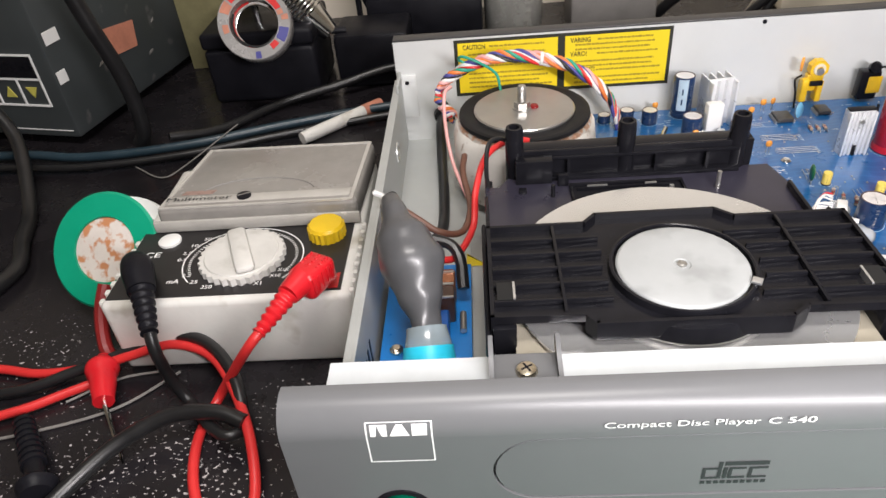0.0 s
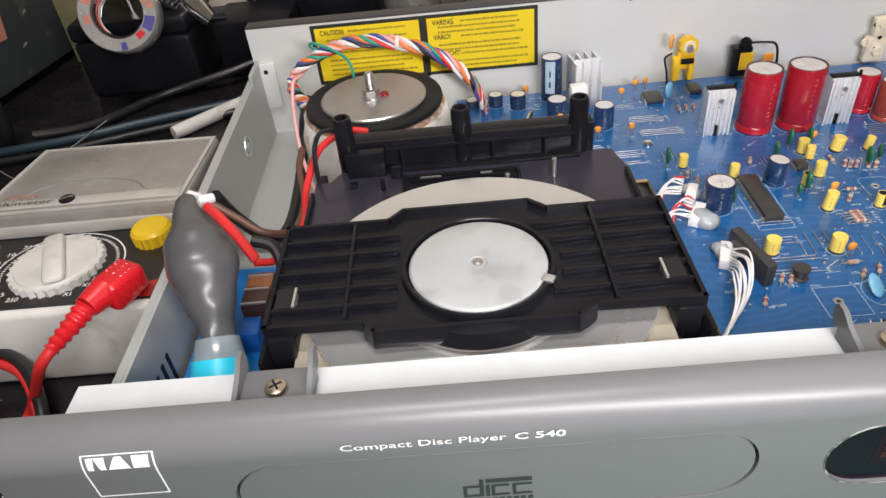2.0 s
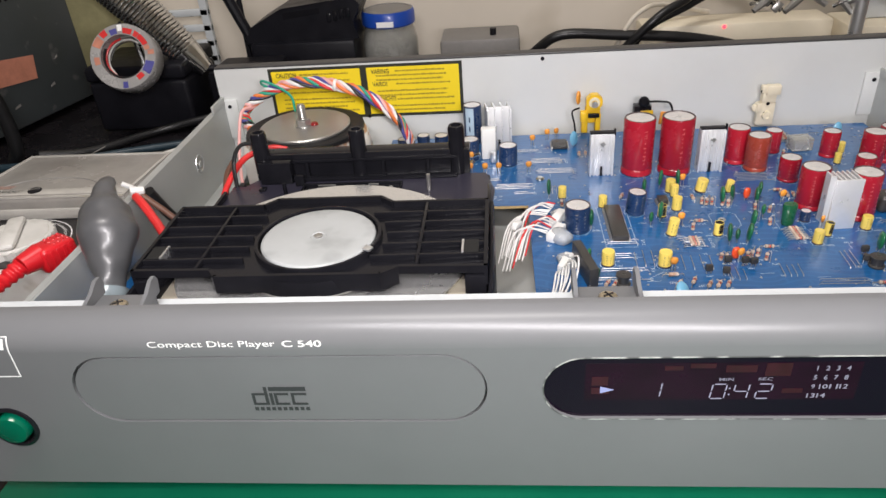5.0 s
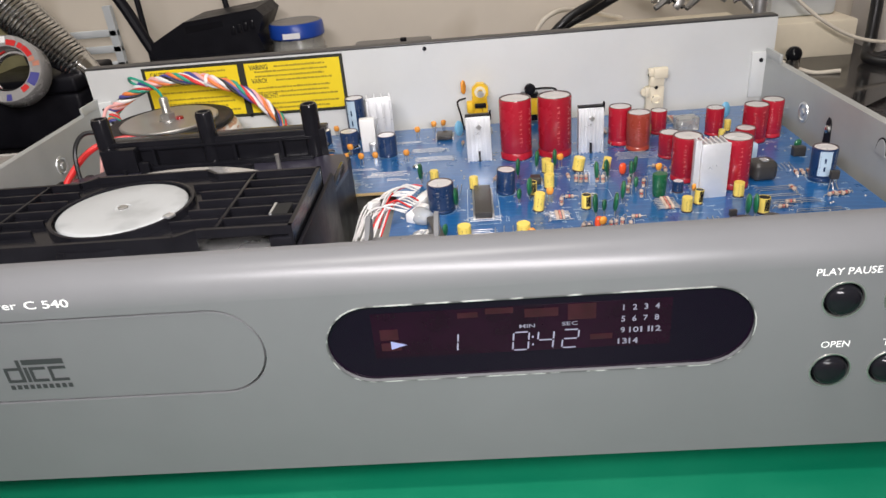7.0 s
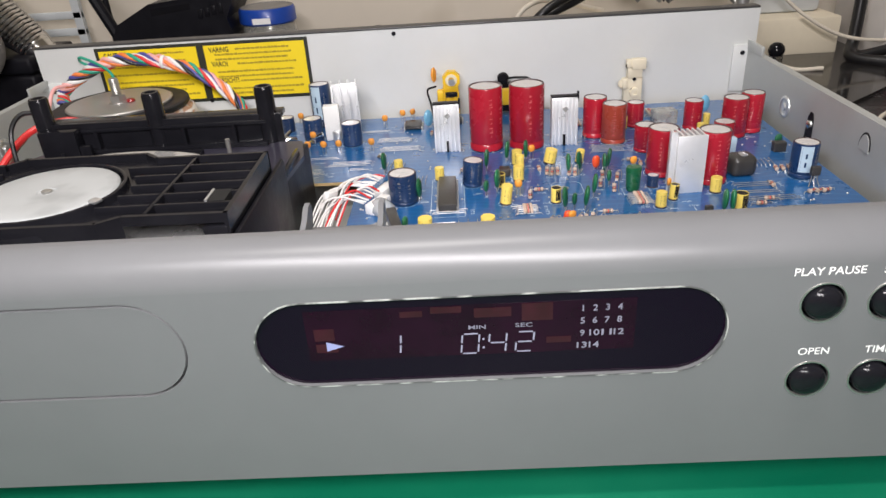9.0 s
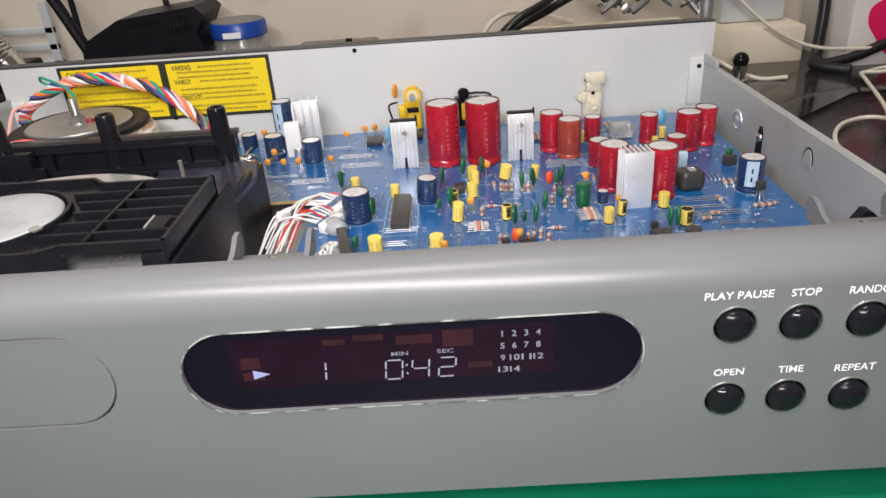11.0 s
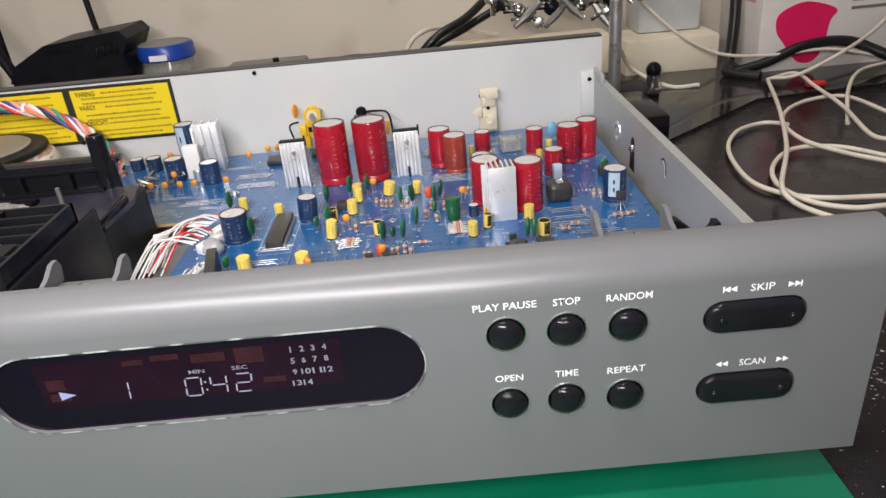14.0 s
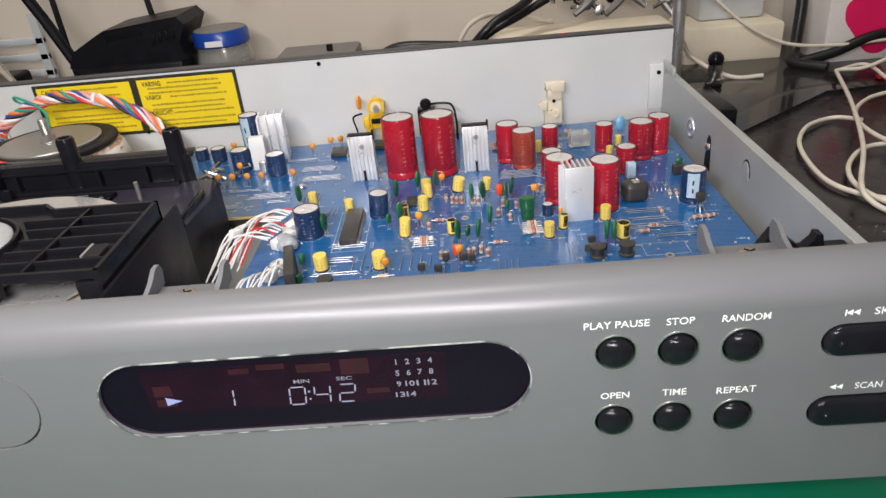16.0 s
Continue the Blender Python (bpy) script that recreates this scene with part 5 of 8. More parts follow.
BANDS = [material("band_brown", (0.2, 0.06, 0.02), 0.5), material("band_red", (0.5, 0.02, 0.02), 0.5), material("band_black", (0.02, 0.02, 0.02), 0.5)]
RES = Mesh().tube([(-0.0045, 0, 0.0), (-0.0042, 0, 0.0011), (0.0042, 0, 0.0011), (0.0045, 0, 0.0)], 0.00022, TIN, 5, 1, smooth=False)
lay = Matrix.Translation((-0.0020, 0, 0.0011)) @ pose(0, 0, 0, 0, 90, 0)
RES.lathe([(0, 0), (0.0008, 0), (0.0010, 0.0005), (0.0008, 0.0010), (0.0008, 0.0030), (0.0010, 0.0035), (0.0008, 0.0040), (0, 0.0040)], RESB, 10, lay)
for i, zz in enumerate((0.0013, 0.0019, 0.0025)):
    RES.lathe([(0.00082, zz), (0.00084, zz + 0.0001), (0.00084, zz + 0.0003), (0.00082, zz + 0.0004)], BANDS[i], 10, lay)
RES_ME = RES.data("resistor")
SPOTS = [(0.3355, 0.1335 + 0.0020 * i, 0) for i in range(6)] + [(0.2860, 0.1300 + 0.0021 * i, 0) for i in range(4)] + [(0.4085 + 0.003 * i, 0.1370, 20) for i in range(3)]
SPOTS += [(0.2400, 0.0980, 62), (0.2432, 0.0972, 62), (0.2710, 0.0970, 58), (0.2780, 0.0990, 60), (0.2290, 0.0860, 60), (0.3190, 0.1265, 2), (0.3880, 0.1315, 0), (0.2590, 0.1830, 70), (0.2300, 0.1710, 70),
          (0.2350, 0.1680, 70), (0.2930, 0.1530, 0), (0.3420, 0.1850, 0), (0.3950, 0.1460, 90), (0.3830, 0.1270, 0), (0.2960, 0.1790, 90), (0.2200, 0.0900, 90)]
SPOTS += [(0.366 + 0.0035 * i, 0.1750, 80) for i in range(4)] + [(0.3250, 0.2420 + 0.003 * i, 0) for i in range(4)] + [(0.3700, 0.2540 + 0.003 * i, 0) for i in range(4)] + [(0.3420 + 0.0032 * i, 0.1790, 84) for i in range(3)]
SPOTS += [(0.2420 + 0.0040 * i, 0.2420, 84) for i in range(3)] + [(0.4040 + 0.0030 * i, 0.1640, 84) for i in range(3)] + [(0.2840 + 0.0040 * i, 0.0960, 60) for i in range(3)] + [(0.3560, 0.0950, 0), (0.3720, 0.0900, 0), (0.3350, 0.0860, 4)]
# resistors standing on end, their top lead bent back down
UPR = Mesh().lathe([(0, 0.0004), (0.0008, 0.0004), (0.0010, 0.0010), (0.0008, 0.0016), (0.0008, 0.0030), (0.0010, 0.0036), (0.0008, 0.0042), (0, 0.0043)], RESB, 10)
UPR.tube([(0, 0, 0.0042), (0.0002, 0, 0.0053), (0.0011, 0, 0.0055), (0.0018, 0, 0.0050), (0.0019, 0, 0.0)], 0.0002, TIN, 5, 2)
for i, zz in enumerate((0.0017, 0.0023, 0.0029)):
    UPR.lathe([(0.00082, zz), (0.00085, zz + 0.0001), (0.00085, zz + 0.0003), (0.00082, zz + 0.0004)], BANDS[i], 10)
UPR_ME = UPR.data("upright_resistor")
for x, y in ((0.2990, 0.1720), (0.3012, 0.1712), (0.3040, 0.1710), (0.3090, 0.1700), (0.3120, 0.1692), (0.2940, 0.1165), (0.2962, 0.1158), (0.3062, 0.1170), (0.3082, 0.1182), (0.3112, 0.1190), (0.3140, 0.1155), (0.2330, 0.1640),
             (0.2262, 0.1740), (0.3240, 0.1640), (0.3262, 0.1480), (0.3300, 0.1610), (0.2882, 0.1450), (0.3600, 0.2300), (0.3210, 0.1540)):
    part("upright_resistor", UPR_ME, main_board, "banded resistor standing on end", at=pose(x, y, PZ, random.uniform(-5, 5), random.uniform(-5, 5), random.uniform(-60, 60)))
# a few odd parts: pale blue disc, diode, clear relay, three-legged sensor, black drum coils
PALEBLUE = material("pale_blue_disc", (0.16, 0.42, 0.62), 0.35, 0.0, 0.08, 200, coat=0.3)
BLUEDISC = Mesh().lathe([(0, -0.0010), (0.8, -0.0009), (1.0, 0), (0.8, 0.0009), (0, 0.0010)], PALEBLUE, 20, Matrix.Diagonal((0.0030, 0.0048, 1, 1))).data("ceramic_disc", 60)
part("ceramic_disc", BLUEDISC, main_board, "pale blue disc capacitor bent over", at=pose(0.2705, 0.0880, PZ + 0.0030, 34, 12, 10))
part("ceramic_disc", BLUEDISC, main_board, "pale blue disc capacitor", at=pose(0.4000, 0.2550, PZ + 0.0055, 84, 0, 8))
part("ceramic_disc", BLUEDISC, main_board, "pale blue disc capacitor", at=pose(0.2400, 0.2560, PZ + 0.0055, 84, 0, 30))
part("diode", Mesh().tube([(-0.0050, 0, 0), (-0.0046, 0, 0.0012), (0.0046, 0, 0.0012), (0.0050, 0, 0)], 0.00022, TIN, 5, 1, smooth=False).lathe([(0, 0), (0.0010, 0.0001), (0.0010, 0.0042), (0, 0.0043)], COPPER, 10, Matrix.Translation((-0.0021, 0, 0.0012)) @ pose(0, 0, 0, 0, 90, 0)), main_board, "brown glass diode", at=pose(0.2700, 0.1040, PZ, 0, 0, 4))
case = part("clear_relay", Mesh().box(-0.0062, 0.0062, -0.0045, 0.0045, 0.0006, 0.0082, GLASS, 0.0005), player, "clear plastic relay case", at=pose(0.3725, 0.2395, PZ, 0, 0, 6))
part("relay_coil", Mesh().box(-0.0040, 0.0030, -0.0026, 0.0026, 0.0010, 0.0062, ALU, 0.0005), case, "silvery coil inside the case", at=pose(0.3725, 0.2395, PZ, 0, 0, 6))
TRI = Mesh().box(-0.0020, 0.0020, -0.0012, 0.0012, 0.0050, 0.0092, CHIP, 0.0005)
for dx in (-0.0013, 0.0, 0.0013):
    TRI.tube([(dx * 1.8, -0.0012, 0), (dx, 0, 0.0030), (dx, 0, 0.0054)], 0.00025, TIN, 5, 2)
part("sensor", TRI, main_board, "black three-legged device on splayed wires", at=pose(0.4118, 0.1440, PZ, 0, 0, 0))
DRUM = Mesh().lathe([(0.0030, 0), (0.0034, 0.0004), (0.0034, 0.0010), (0.0026, 0.0014), (0.0026, 0.0042), (0.0034, 0.0046), (0.0034, 0.0054), (0.0010, 0.0056), (0, 0.0050)], CHIP, 20).data("drum_coil")
for x, y in ((0.3592, 0.1090), (0.3712, 0.1095), (0.2470, 0.0985)):
    part("drum_coil", DRUM, main_board, "small black drum coil", at=pose(x, y, PZ))
part("film_capacitor", GREENS_ME, main_board, "small green dipped film capacitor", at=pose(0.2360, 0.1010, PZ, 0, 0, 70))
part("ceramic_capacitor", RED_ME, main_board, "orange dipped capacitor", at=pose(0.3010, 0.1180, PZ - 0.001, 0, 0, 10))
sleeve = part("braided_sleeve", Mesh().tube([(0.2500, 0.0540, 0.0350), (0.2560, 0.0610, 0.0375), (0.2680, 0.0640, 0.0385), (0.2780, 0.0600, 0.0375), (0.2840, 0.0520, 0.0350)], 0.0030, BLACKR, 12, 6), player, "black braided wire sleeve")
for i in range(6):
    x0 = 0.2540 + i * 0.0036
    part("sleeve_strand", Mesh().tube([(x0 - 0.0018, 0.0606, 0.0390), (x0, 0.0632, 0.0416), (x0 + 0.0018, 0.0662, 0.0394)], 0.0003, TIN, 6, 3), sleeve, "bright strand in the braid")
for x, y, turn in SPOTS:
    part("resistor", RES_ME, main_board, at=pose(x, y, PZ, 0, 0, turn + random.uniform(-4, 4)))

# printed outlines and part numbers
silk = Mesh()
zs = PZ + 0.00012


def stroke(x0, y0, x1, y1, w=0.00022):
    d = Vector((x1 - x0, y1 - y0))
    nrm = Vector((-d.y, d.x)).normalized() * (w / 2)
    silk.add([(x0 + nrm.x, y0 + nrm.y, zs), (x1 + nrm.x, y1 + nrm.y, zs), (x1 - nrm.x, y1 - nrm.y, zs), (x0 - nrm.x, y0 - nrm.y, zs)], [(0, 1, 2, 3)], SILK)


def ring_line(loop):
    for i in range(len(loop)):
        stroke(*loop[i - 1], *loop[i])


def marks(x, y, count, h=0.0012):
    """A short part mark: unreadable signs, each of two or three strokes."""
    for j in range(count):
        cx, w = x + j * h * 0.85, h * 0.5
        ends = [(cx, y), (cx, y + h), (cx + w, y), (cx + w, y + h), (cx, y + h / 2), (cx + w, y + h / 2)]
        stroke(*ends[0], *ends[1], 0.00020)
        a, b = random.choice(((1, 3), (4, 5), (0, 2), (1, 5)))
        stroke(*ends[a], *ends[b], 0.00020)
        if random.random() < 0.6:
            stroke(*ends[2], *ends[3], 0.00020)


for x0, x1, y0, y1 in ((0.2490, 0.2650, 0.0760, 0.0920), (0.3790, 0.3970, 0.1070, 0.1170), (0.2440, 0.2590, 0.1300, 0.1720), (0.205, 0.226, 0.2480, 0.2540), (0.3060, 0.3240, 0.0640, 0.0820), (0.3300, 0.3420, 0.1440, 0.1520)):
    ring_line([(x0, y0), (x1, y0), (x1, y1), (x0, y1)])
ring_line([(0.3015, 0.1470), (0.3110, 0.1470), (0.3130, 0.1490), (0.3130, 0.1600), (0.3110, 0.1620), (0.3015, 0.1620), (0.2995, 0.1600), (0.2995, 0.1490)])
ring_line([(0.2705 + 0.0042 * math.cos(a * 0.4488), 0.0870 + 0.0068 * math.sin(a * 0.4488)) for a in range(14)])
for ob in list(main_board.children):
    kind_name = ob.name.split(".")[0]
    x, y, _ = ob.matrix_basis.translation
    if kind_name == "capacitor":
        r = max(v.co.x for v in ob.data.vertices) + 0.0006
        ring_line([(x + r * math.cos(a * 0.3927), y + r * math.sin(a * 0.3927)) for a in range(16)])
        marks(x + r + 0.0006, y - 0.001 - r * random.uniform(0, 1), random.choice((2, 3, 4)))
    elif kind_name in ("resistor", "film_capacitor", "ceramic_capacitor", "transistor", "drum_coil", "upright_resistor", "chip"):
        marks(x + random.uniform(-0.003, 0.002), y - random.uniform(0.0024, 0.0040), random.choice((2, 3, 4)))
for x, y, l, c in LINKS:
    for i in range(c):
        marks(x + l + 0.0016, y + i * 0.0019 - 0.0005, 2, 0.0010)
for i in range(170):
    x, y = random.uniform(0.211, 0.420), random.uniform(0.052, 0.274)
    if random.random() < 0.2:
        x, y = random.uniform(0.150, 0.205), random.uniform(0.180, 0.272)
    if random.random() < 0.7:
        marks(x, y, random.choice((2, 3, 4, 6)))
    else:
        stroke(x, y, x + random.choice((0.0, 0.006)), y + random.choice((0.004, 0.0)) + 0.0001)
for row in range(2):
    marks(0.1700, 0.1905 - 0.0030 * row, 14, 0.0016)
tagged(part("silkscreen_print", silk, main_board, "white printed outlines and part marks"), kind="stuff")
pads = Mesh()
for x, y in ((0.3050, 0.1550), (0.2555, 0.0840), (0.3880, 0.1060)):
    pads.lathe([(0.0020, PZ + 0.0001), (0.0019, PZ + 0.0003), (0.0009, PZ + 0.0003), (0.0008, PZ + 0.0001), (0, PZ + 0.0001)], SOLDERW, 18, Matrix.Translation((x, y, 0)), [SOLDERW] * 3 + [BLACKM])
for i in range(260):
    x, y = random.uniform(0.211, 0.424), random.uniform(0.052, 0.276)
    pads.lathe([(0.0006, PZ + 0.0001), (0.0004, PZ + 0.0005), (0, PZ + 0.0006)], SOLDERW, 7, Matrix.Translation((x, y, 0)))
tagged(part("solder_joints", pads, main_board, "shiny solder joints"), kind="stuff")

# jacks along the back panel
JACK_AT = pose(0.2535, 0.2790, PZ + 0.002)
part("phono_jack", Mesh().box(-0.0045, 0.0050, -0.0050, 0.0, 0.0128, 0.0170, YELJ, 0.0008), main_board, "yellow plastic phono jack", at=JACK_AT)
for b6 in ((-0.0070, -0.0030, -0.006, 0.0, 0.0, 0.0130), (0.0018, 0.0052, -0.0065, 0.0, 0.0, 0.0130)):
    part("jack_leg", Mesh().box(*b6, YELJ, 0.0006), main_board, "yellow leg of the jack", at=JACK_AT)
part("jack_web", Mesh().box(-0.0030, 0.0018, -0.0040, 0.0, 0.0060, 0.0130, YELJ, 0.0005), main_board, at=JACK_AT)
part("jack_cheek", Mesh().box(-0.0080, -0.0040, -0.0080, -0.003, 0.008, 0.0150, YELJ, 0.0008), main_board, at=JACK_AT)
part("jack_collar", Mesh().prism([(0.0055 * math.cos(radians(a)) + 0.0008, 0.0055 * math.sin(radians(a)) + 0.0205) for a in range(22, 382, 45)], 0.0010, 0.0062, YELJ, UPRIGHT), main_board, "yellow eight-sided jack collar", at=JACK_AT)
part("jack_rim", Mesh().lathe([(0.0036, 0), (0.0034, 0.0006), (0.0018, 0.0006)], CREAM, 16, pose(0.0008, -0.0062, 0.0205, 90, 0, 0)), main_board, at=JACK_AT)
part("jack_pin", Mesh().lathe([(0.0020, 0), (0.0020, 0.0012), (0, 0.0012)], TIN, 14, pose(0.001, -0.0066, 0.0195, 90, 0, 0)), main_board, "tinned centre pin", at=JACK_AT)
part("jack_clip", Mesh().box(-0.0030, 0.0042, -0.0072, -0.0058, 0.0105, 0.0135, BLACKM, 0.0004), main_board, "black clip across the jack", at=JACK_AT)
part("ceramic_disc", Mesh().lathe([(0, -0.0008), (0.9, -0.0007), (1.0, 0), (0.9, 0.0007), (0, 0.0008)], ORANGEC, 18, pose(0.2440, 0.2740, PZ + 0.0260, 90, 0, 60) @ Matrix.Diagonal((0.0022, 0.0045, 1, 1))), main_board, "brown-orange disc capacitor")
part("jack_lead", Mesh().tube([(0.2430, 0.2700, PZ), (0.2415, 0.2690, PZ + 0.010), (0.2400, 0.2700, PZ + 0.018), (0.2450, 0.2740, PZ + 0.019)], 0.0006, BLACKR), main_board)
cream = Mesh().box(-0.0048, 0.0062, -0.004, 0.0, 0.000, 0.0150, CREAM, 0.0006).box(-0.0030, 0.0058, -0.0046, 0.0, 0.0150, 0.0215, CREAM, 0.0006).box(-0.0040, 0.0002, -0.0050, -0.001, 0.0215, 0.0262, CREAM, 0.0006).lathe([(0.0030, 0), (0.0028, 0.0020), (0.0014, 0.0022), (0.0012, 0.0016), (0, 0.0016)], CREAM, 16, pose(0.0014, -0.0040, 0.0065, 90, 0, 0)).lathe([(0.0026, 0), (0.0024, 0.0014), (0, 0.0015)], CREAM, 16, pose(-0.0058, -0.0030, 0.0118, 90, 0, 0)).box(-0.0060, -0.0030, -0.0060, -0.001, 0.009, 0.0150, CREAM, 0.0006).box(-0.001, 0.0075, -0.0055, -0.001, 0.0200, 0.0265, CREAM, 0.0006)
for dx, dz in ((0.0, 0.008), (0.001, 0.0145), (-0.0035, 0.0225)):
    cream.lathe([(0.0011, 0), (0.0011, 0.0004), (0, 0.0004)], BLACKM, 12, pose(dx, -0.0042, dz, 90, 0, 0))
part("optical_socket", cream, main_board, "cream plastic socket block", at=pose(0.3625, 0.2795, PZ + 0.002))
bl = Mesh().box(-0.0065, 0.0045, -0.007, 0.0, 0.0, 0.0175, BLACKP, 0.0008).box(-0.0025, 0.0055, -0.0075, -0.0060, 0.004, 0.0145, YELJ, 0.0006).lathe([(0.0032, 0), (0.0034, 0.003), (0.002, 0.0042), (0, 0.0044)], BLACKP, 18, pose(-0.001, -0.006, 0.0195, 60, 0, 0))
part("coaxial_jack", bl, main_board, "black and yellow coaxial jack", at=pose(0.2860, 0.2785, PZ + 0.002))
part("ceramic_disc", Mesh().box(-0.0032, 0.0032, -0.0008, 0.0008, 0, 0.0085, ORANGEC, 0.0007), main_board, "orange disc capacitor", at=pose(0.2975, 0.2680, PZ + 0.008, 0, 8, 10))
part("jack_lead", Mesh().tube([(0.2870, 0.2720, PZ + 0.0220), (0.2940, 0.2690, PZ + 0.0230), (0.3010, 0.2680, PZ + 0.0215), (0.3030, 0.2670, PZ + 0.012), (0.3030, 0.2670, PZ)], 0.0007, BLACKR), main_board)
# silvery links and parts behind the transformer
m = Mesh()
for i in range(12):
    m.lathe([(0.0012, 0), (0.0013, 0.008), (0, 0.0085)], CHROME, 10, pose(0.151 + 0.002 * i, 0.220 + 0.006 * (i % 4), PZ + 0.0015 + 0.001 * (i % 2), 70, 0, 40 + i * 37))
tagged(part("clear_diodes", m, main_board, "shiny glass diodes in a cluster"), kind="stuff")

# white plugs set in glue, with their ribbon wires
def glue_blob(x, y, z, w, d, h):
    m = Mesh().lathe([(0.8, 0), (1.0, 0.25), (0.95, 0.6), (0.6, 0.9), (0, 1.0)], GLUE, 18, Matrix.Translation((x, y, z)) @ pose(0, 0, 0, 0, 0, 30) @ Matrix.Diagonal((w / 2, d / 2, h, 1)))
    for i, v in enumerate(m.v):
        nn = noise.noise(Vector(v) * 400) * 0.0012
        m.v[i] = (v[0] + nn, v[1] - nn, v[2] + nn * 0.5)
    part("plug_glue", m, main_board, "milky white glue over a cable plug", angle=80)


for x, y, turn in ((0.2225, 0.1570, 65), (0.2205, 0.1420, 60), (0.2230, 0.1130, 70)):
    part("cable_plug", Mesh().box(-0.0068, 0.0068, -0.0024, 0.0024, 0, 0.0048, WHITEP, 0.0006), main_board, "white cable plug", at=pose(x, y, PZ, 0, 0, turn))
glue_blob(0.2235, 0.1610, PZ, 0.0075, 0.011, 0.0045)
glue_blob(0.2225, 0.1385, PZ, 0.0105, 0.014, 0.0062)
glue_blob(0.2235, 0.1160, PZ, 0.0085, 0.012, 0.0050)
for row, (sx, sy, pts) in enumerate((((0.2190), 0.1600, [(-0.008, -0.003, 0.003), (-0.017, -0.016, 0.002), (-0.022, -0.034, -0.006)]),
                                     ((0.2180), 0.1420, [(-0.007, -0.002, 0.003), (-0.014, -0.010, 0.002), (-0.019, -0.026, -0.006)]),
                                     ((0.2220), 0.1060, [(0.000, -0.010, 0.005), (-0.003, -0.022, 0.001), (-0.012, -0.034, -0.008)]))):
    for i in range(8):
        off = (i - 3.5) * 0.0013
        p = [(sx + off * 0.6, sy + off * 1.4, PZ + 0.006)] + [(sx + a + off * 1.2, sy + b + off * 1.5 + random.uniform(-0.0012, 0.0012), PZ + 0.006 + c + random.uniform(-0.002, 0.002)) for a, b, c in pts]
        part("ribbon_wire", Mesh().tube(p, 0.00042, WIRER if i == 7 and row < 2 or i == 3 and row == 1 else WIREW, 6, 5), main_board, "thin insulated ribbon wire")
part("cable_tie", Mesh().box(-0.0035, 0.0035, -0.0015, 0.0015, -0.002, 0.002, WHITEP, 0.0008), main_board, "white cable tie", at=pose(0.2010, 0.1370, PZ + 0.010, 10, 15, 60))

# ---- toroidal transformer ----
TX, TY = 0.0775, 0.2235
tm = Mesh().lathe([(0.020, zf), (0.0330, zf + 0.0005), (0.0385, zf + 0.006), (0.0390, 0.0500), (0.0370, 0.0585), (0.0330, 0.0612), (0.020, 0.0615)], PAPER, 64, Matrix.Translation((TX, TY, 0)))
for i, v in enumerate(tm.v):
    nn = noise.noise(Vector(v) * 130) * 0.0010
    tm.v[i] = (v[0] + nn, v[1] + nn, v[2])
toroid = part("transformer", tm, player, "toroidal mains transformer wrapped in pale paper", angle=60)
part("copper_winding", Mesh().lathe([(0.0372, 0.0565), (0.0358, 0.0600), (0.0335, 0.0617), (0.030, 0.0618)], COPPER, 64, Matrix.Translation((TX, TY, 0))), toroid, "copper winding showing round the rim")
part("rubber_washer", Mesh().lathe([(0, 0.0612), (0.0345, 0.0612), (0.0353, 0.0622), (0.0350, 0.0638), (0.0338, 0.0643), (0.0322, 0.0640), (0, 0.0640)], BLACKR, 56, Matrix.Translation((TX, TY, 0))), toroid, "black rubber washer")
part("steel_plate", Mesh().lathe([(0, 0.0638), (0.0268, 0.0640), (0.0270, 0.0650), (0.0262, 0.0656), (0.012, 0.0648), (0, 0.0648)], STEELD, 56, Matrix.Translation((TX, TY, 0))), toroid, "dished steel clamping plate")
bt = Mesh().lathe([(0.0052, 0.0648), (0.0052, 0.0655), (0, 0.0655)], STEELD, 20, Matrix.Translation((TX - 0.001, TY + 0.001, 0)))
bt.lathe([(0.0044, 0.0655), (0.0044, 0.0688), (0.0022, 0.0690)], STEELD, 6, Matrix.Translation((TX - 0.001, TY + 0.001, 0)))
pr = [(0.0020, 0.0690)]
for i in range(9):
    pr += [(0.0026, 0.0692 + 0.0009 * i), (0.0022, 0.0696 + 0.0009 * i)]
bt.lathe(pr + [(0.0020, 0.0775), (0, 0.0776)], STEELD, 16, Matrix.Translation((TX - 0.001, TY + 0.001, 0)))
part("bolt", bt, toroid, "long steel bolt and nut")
part("red_lacquer", Mesh().lathe([(0.0024, 0.0649), (0.0020, 0.0662), (0, 0.0668)], material("red_lacquer", (0.2, 0.01, 0.01), 0.25), 12, Matrix.Translation((TX + 0.0055, TY + 0.0010, 0))), toroid)

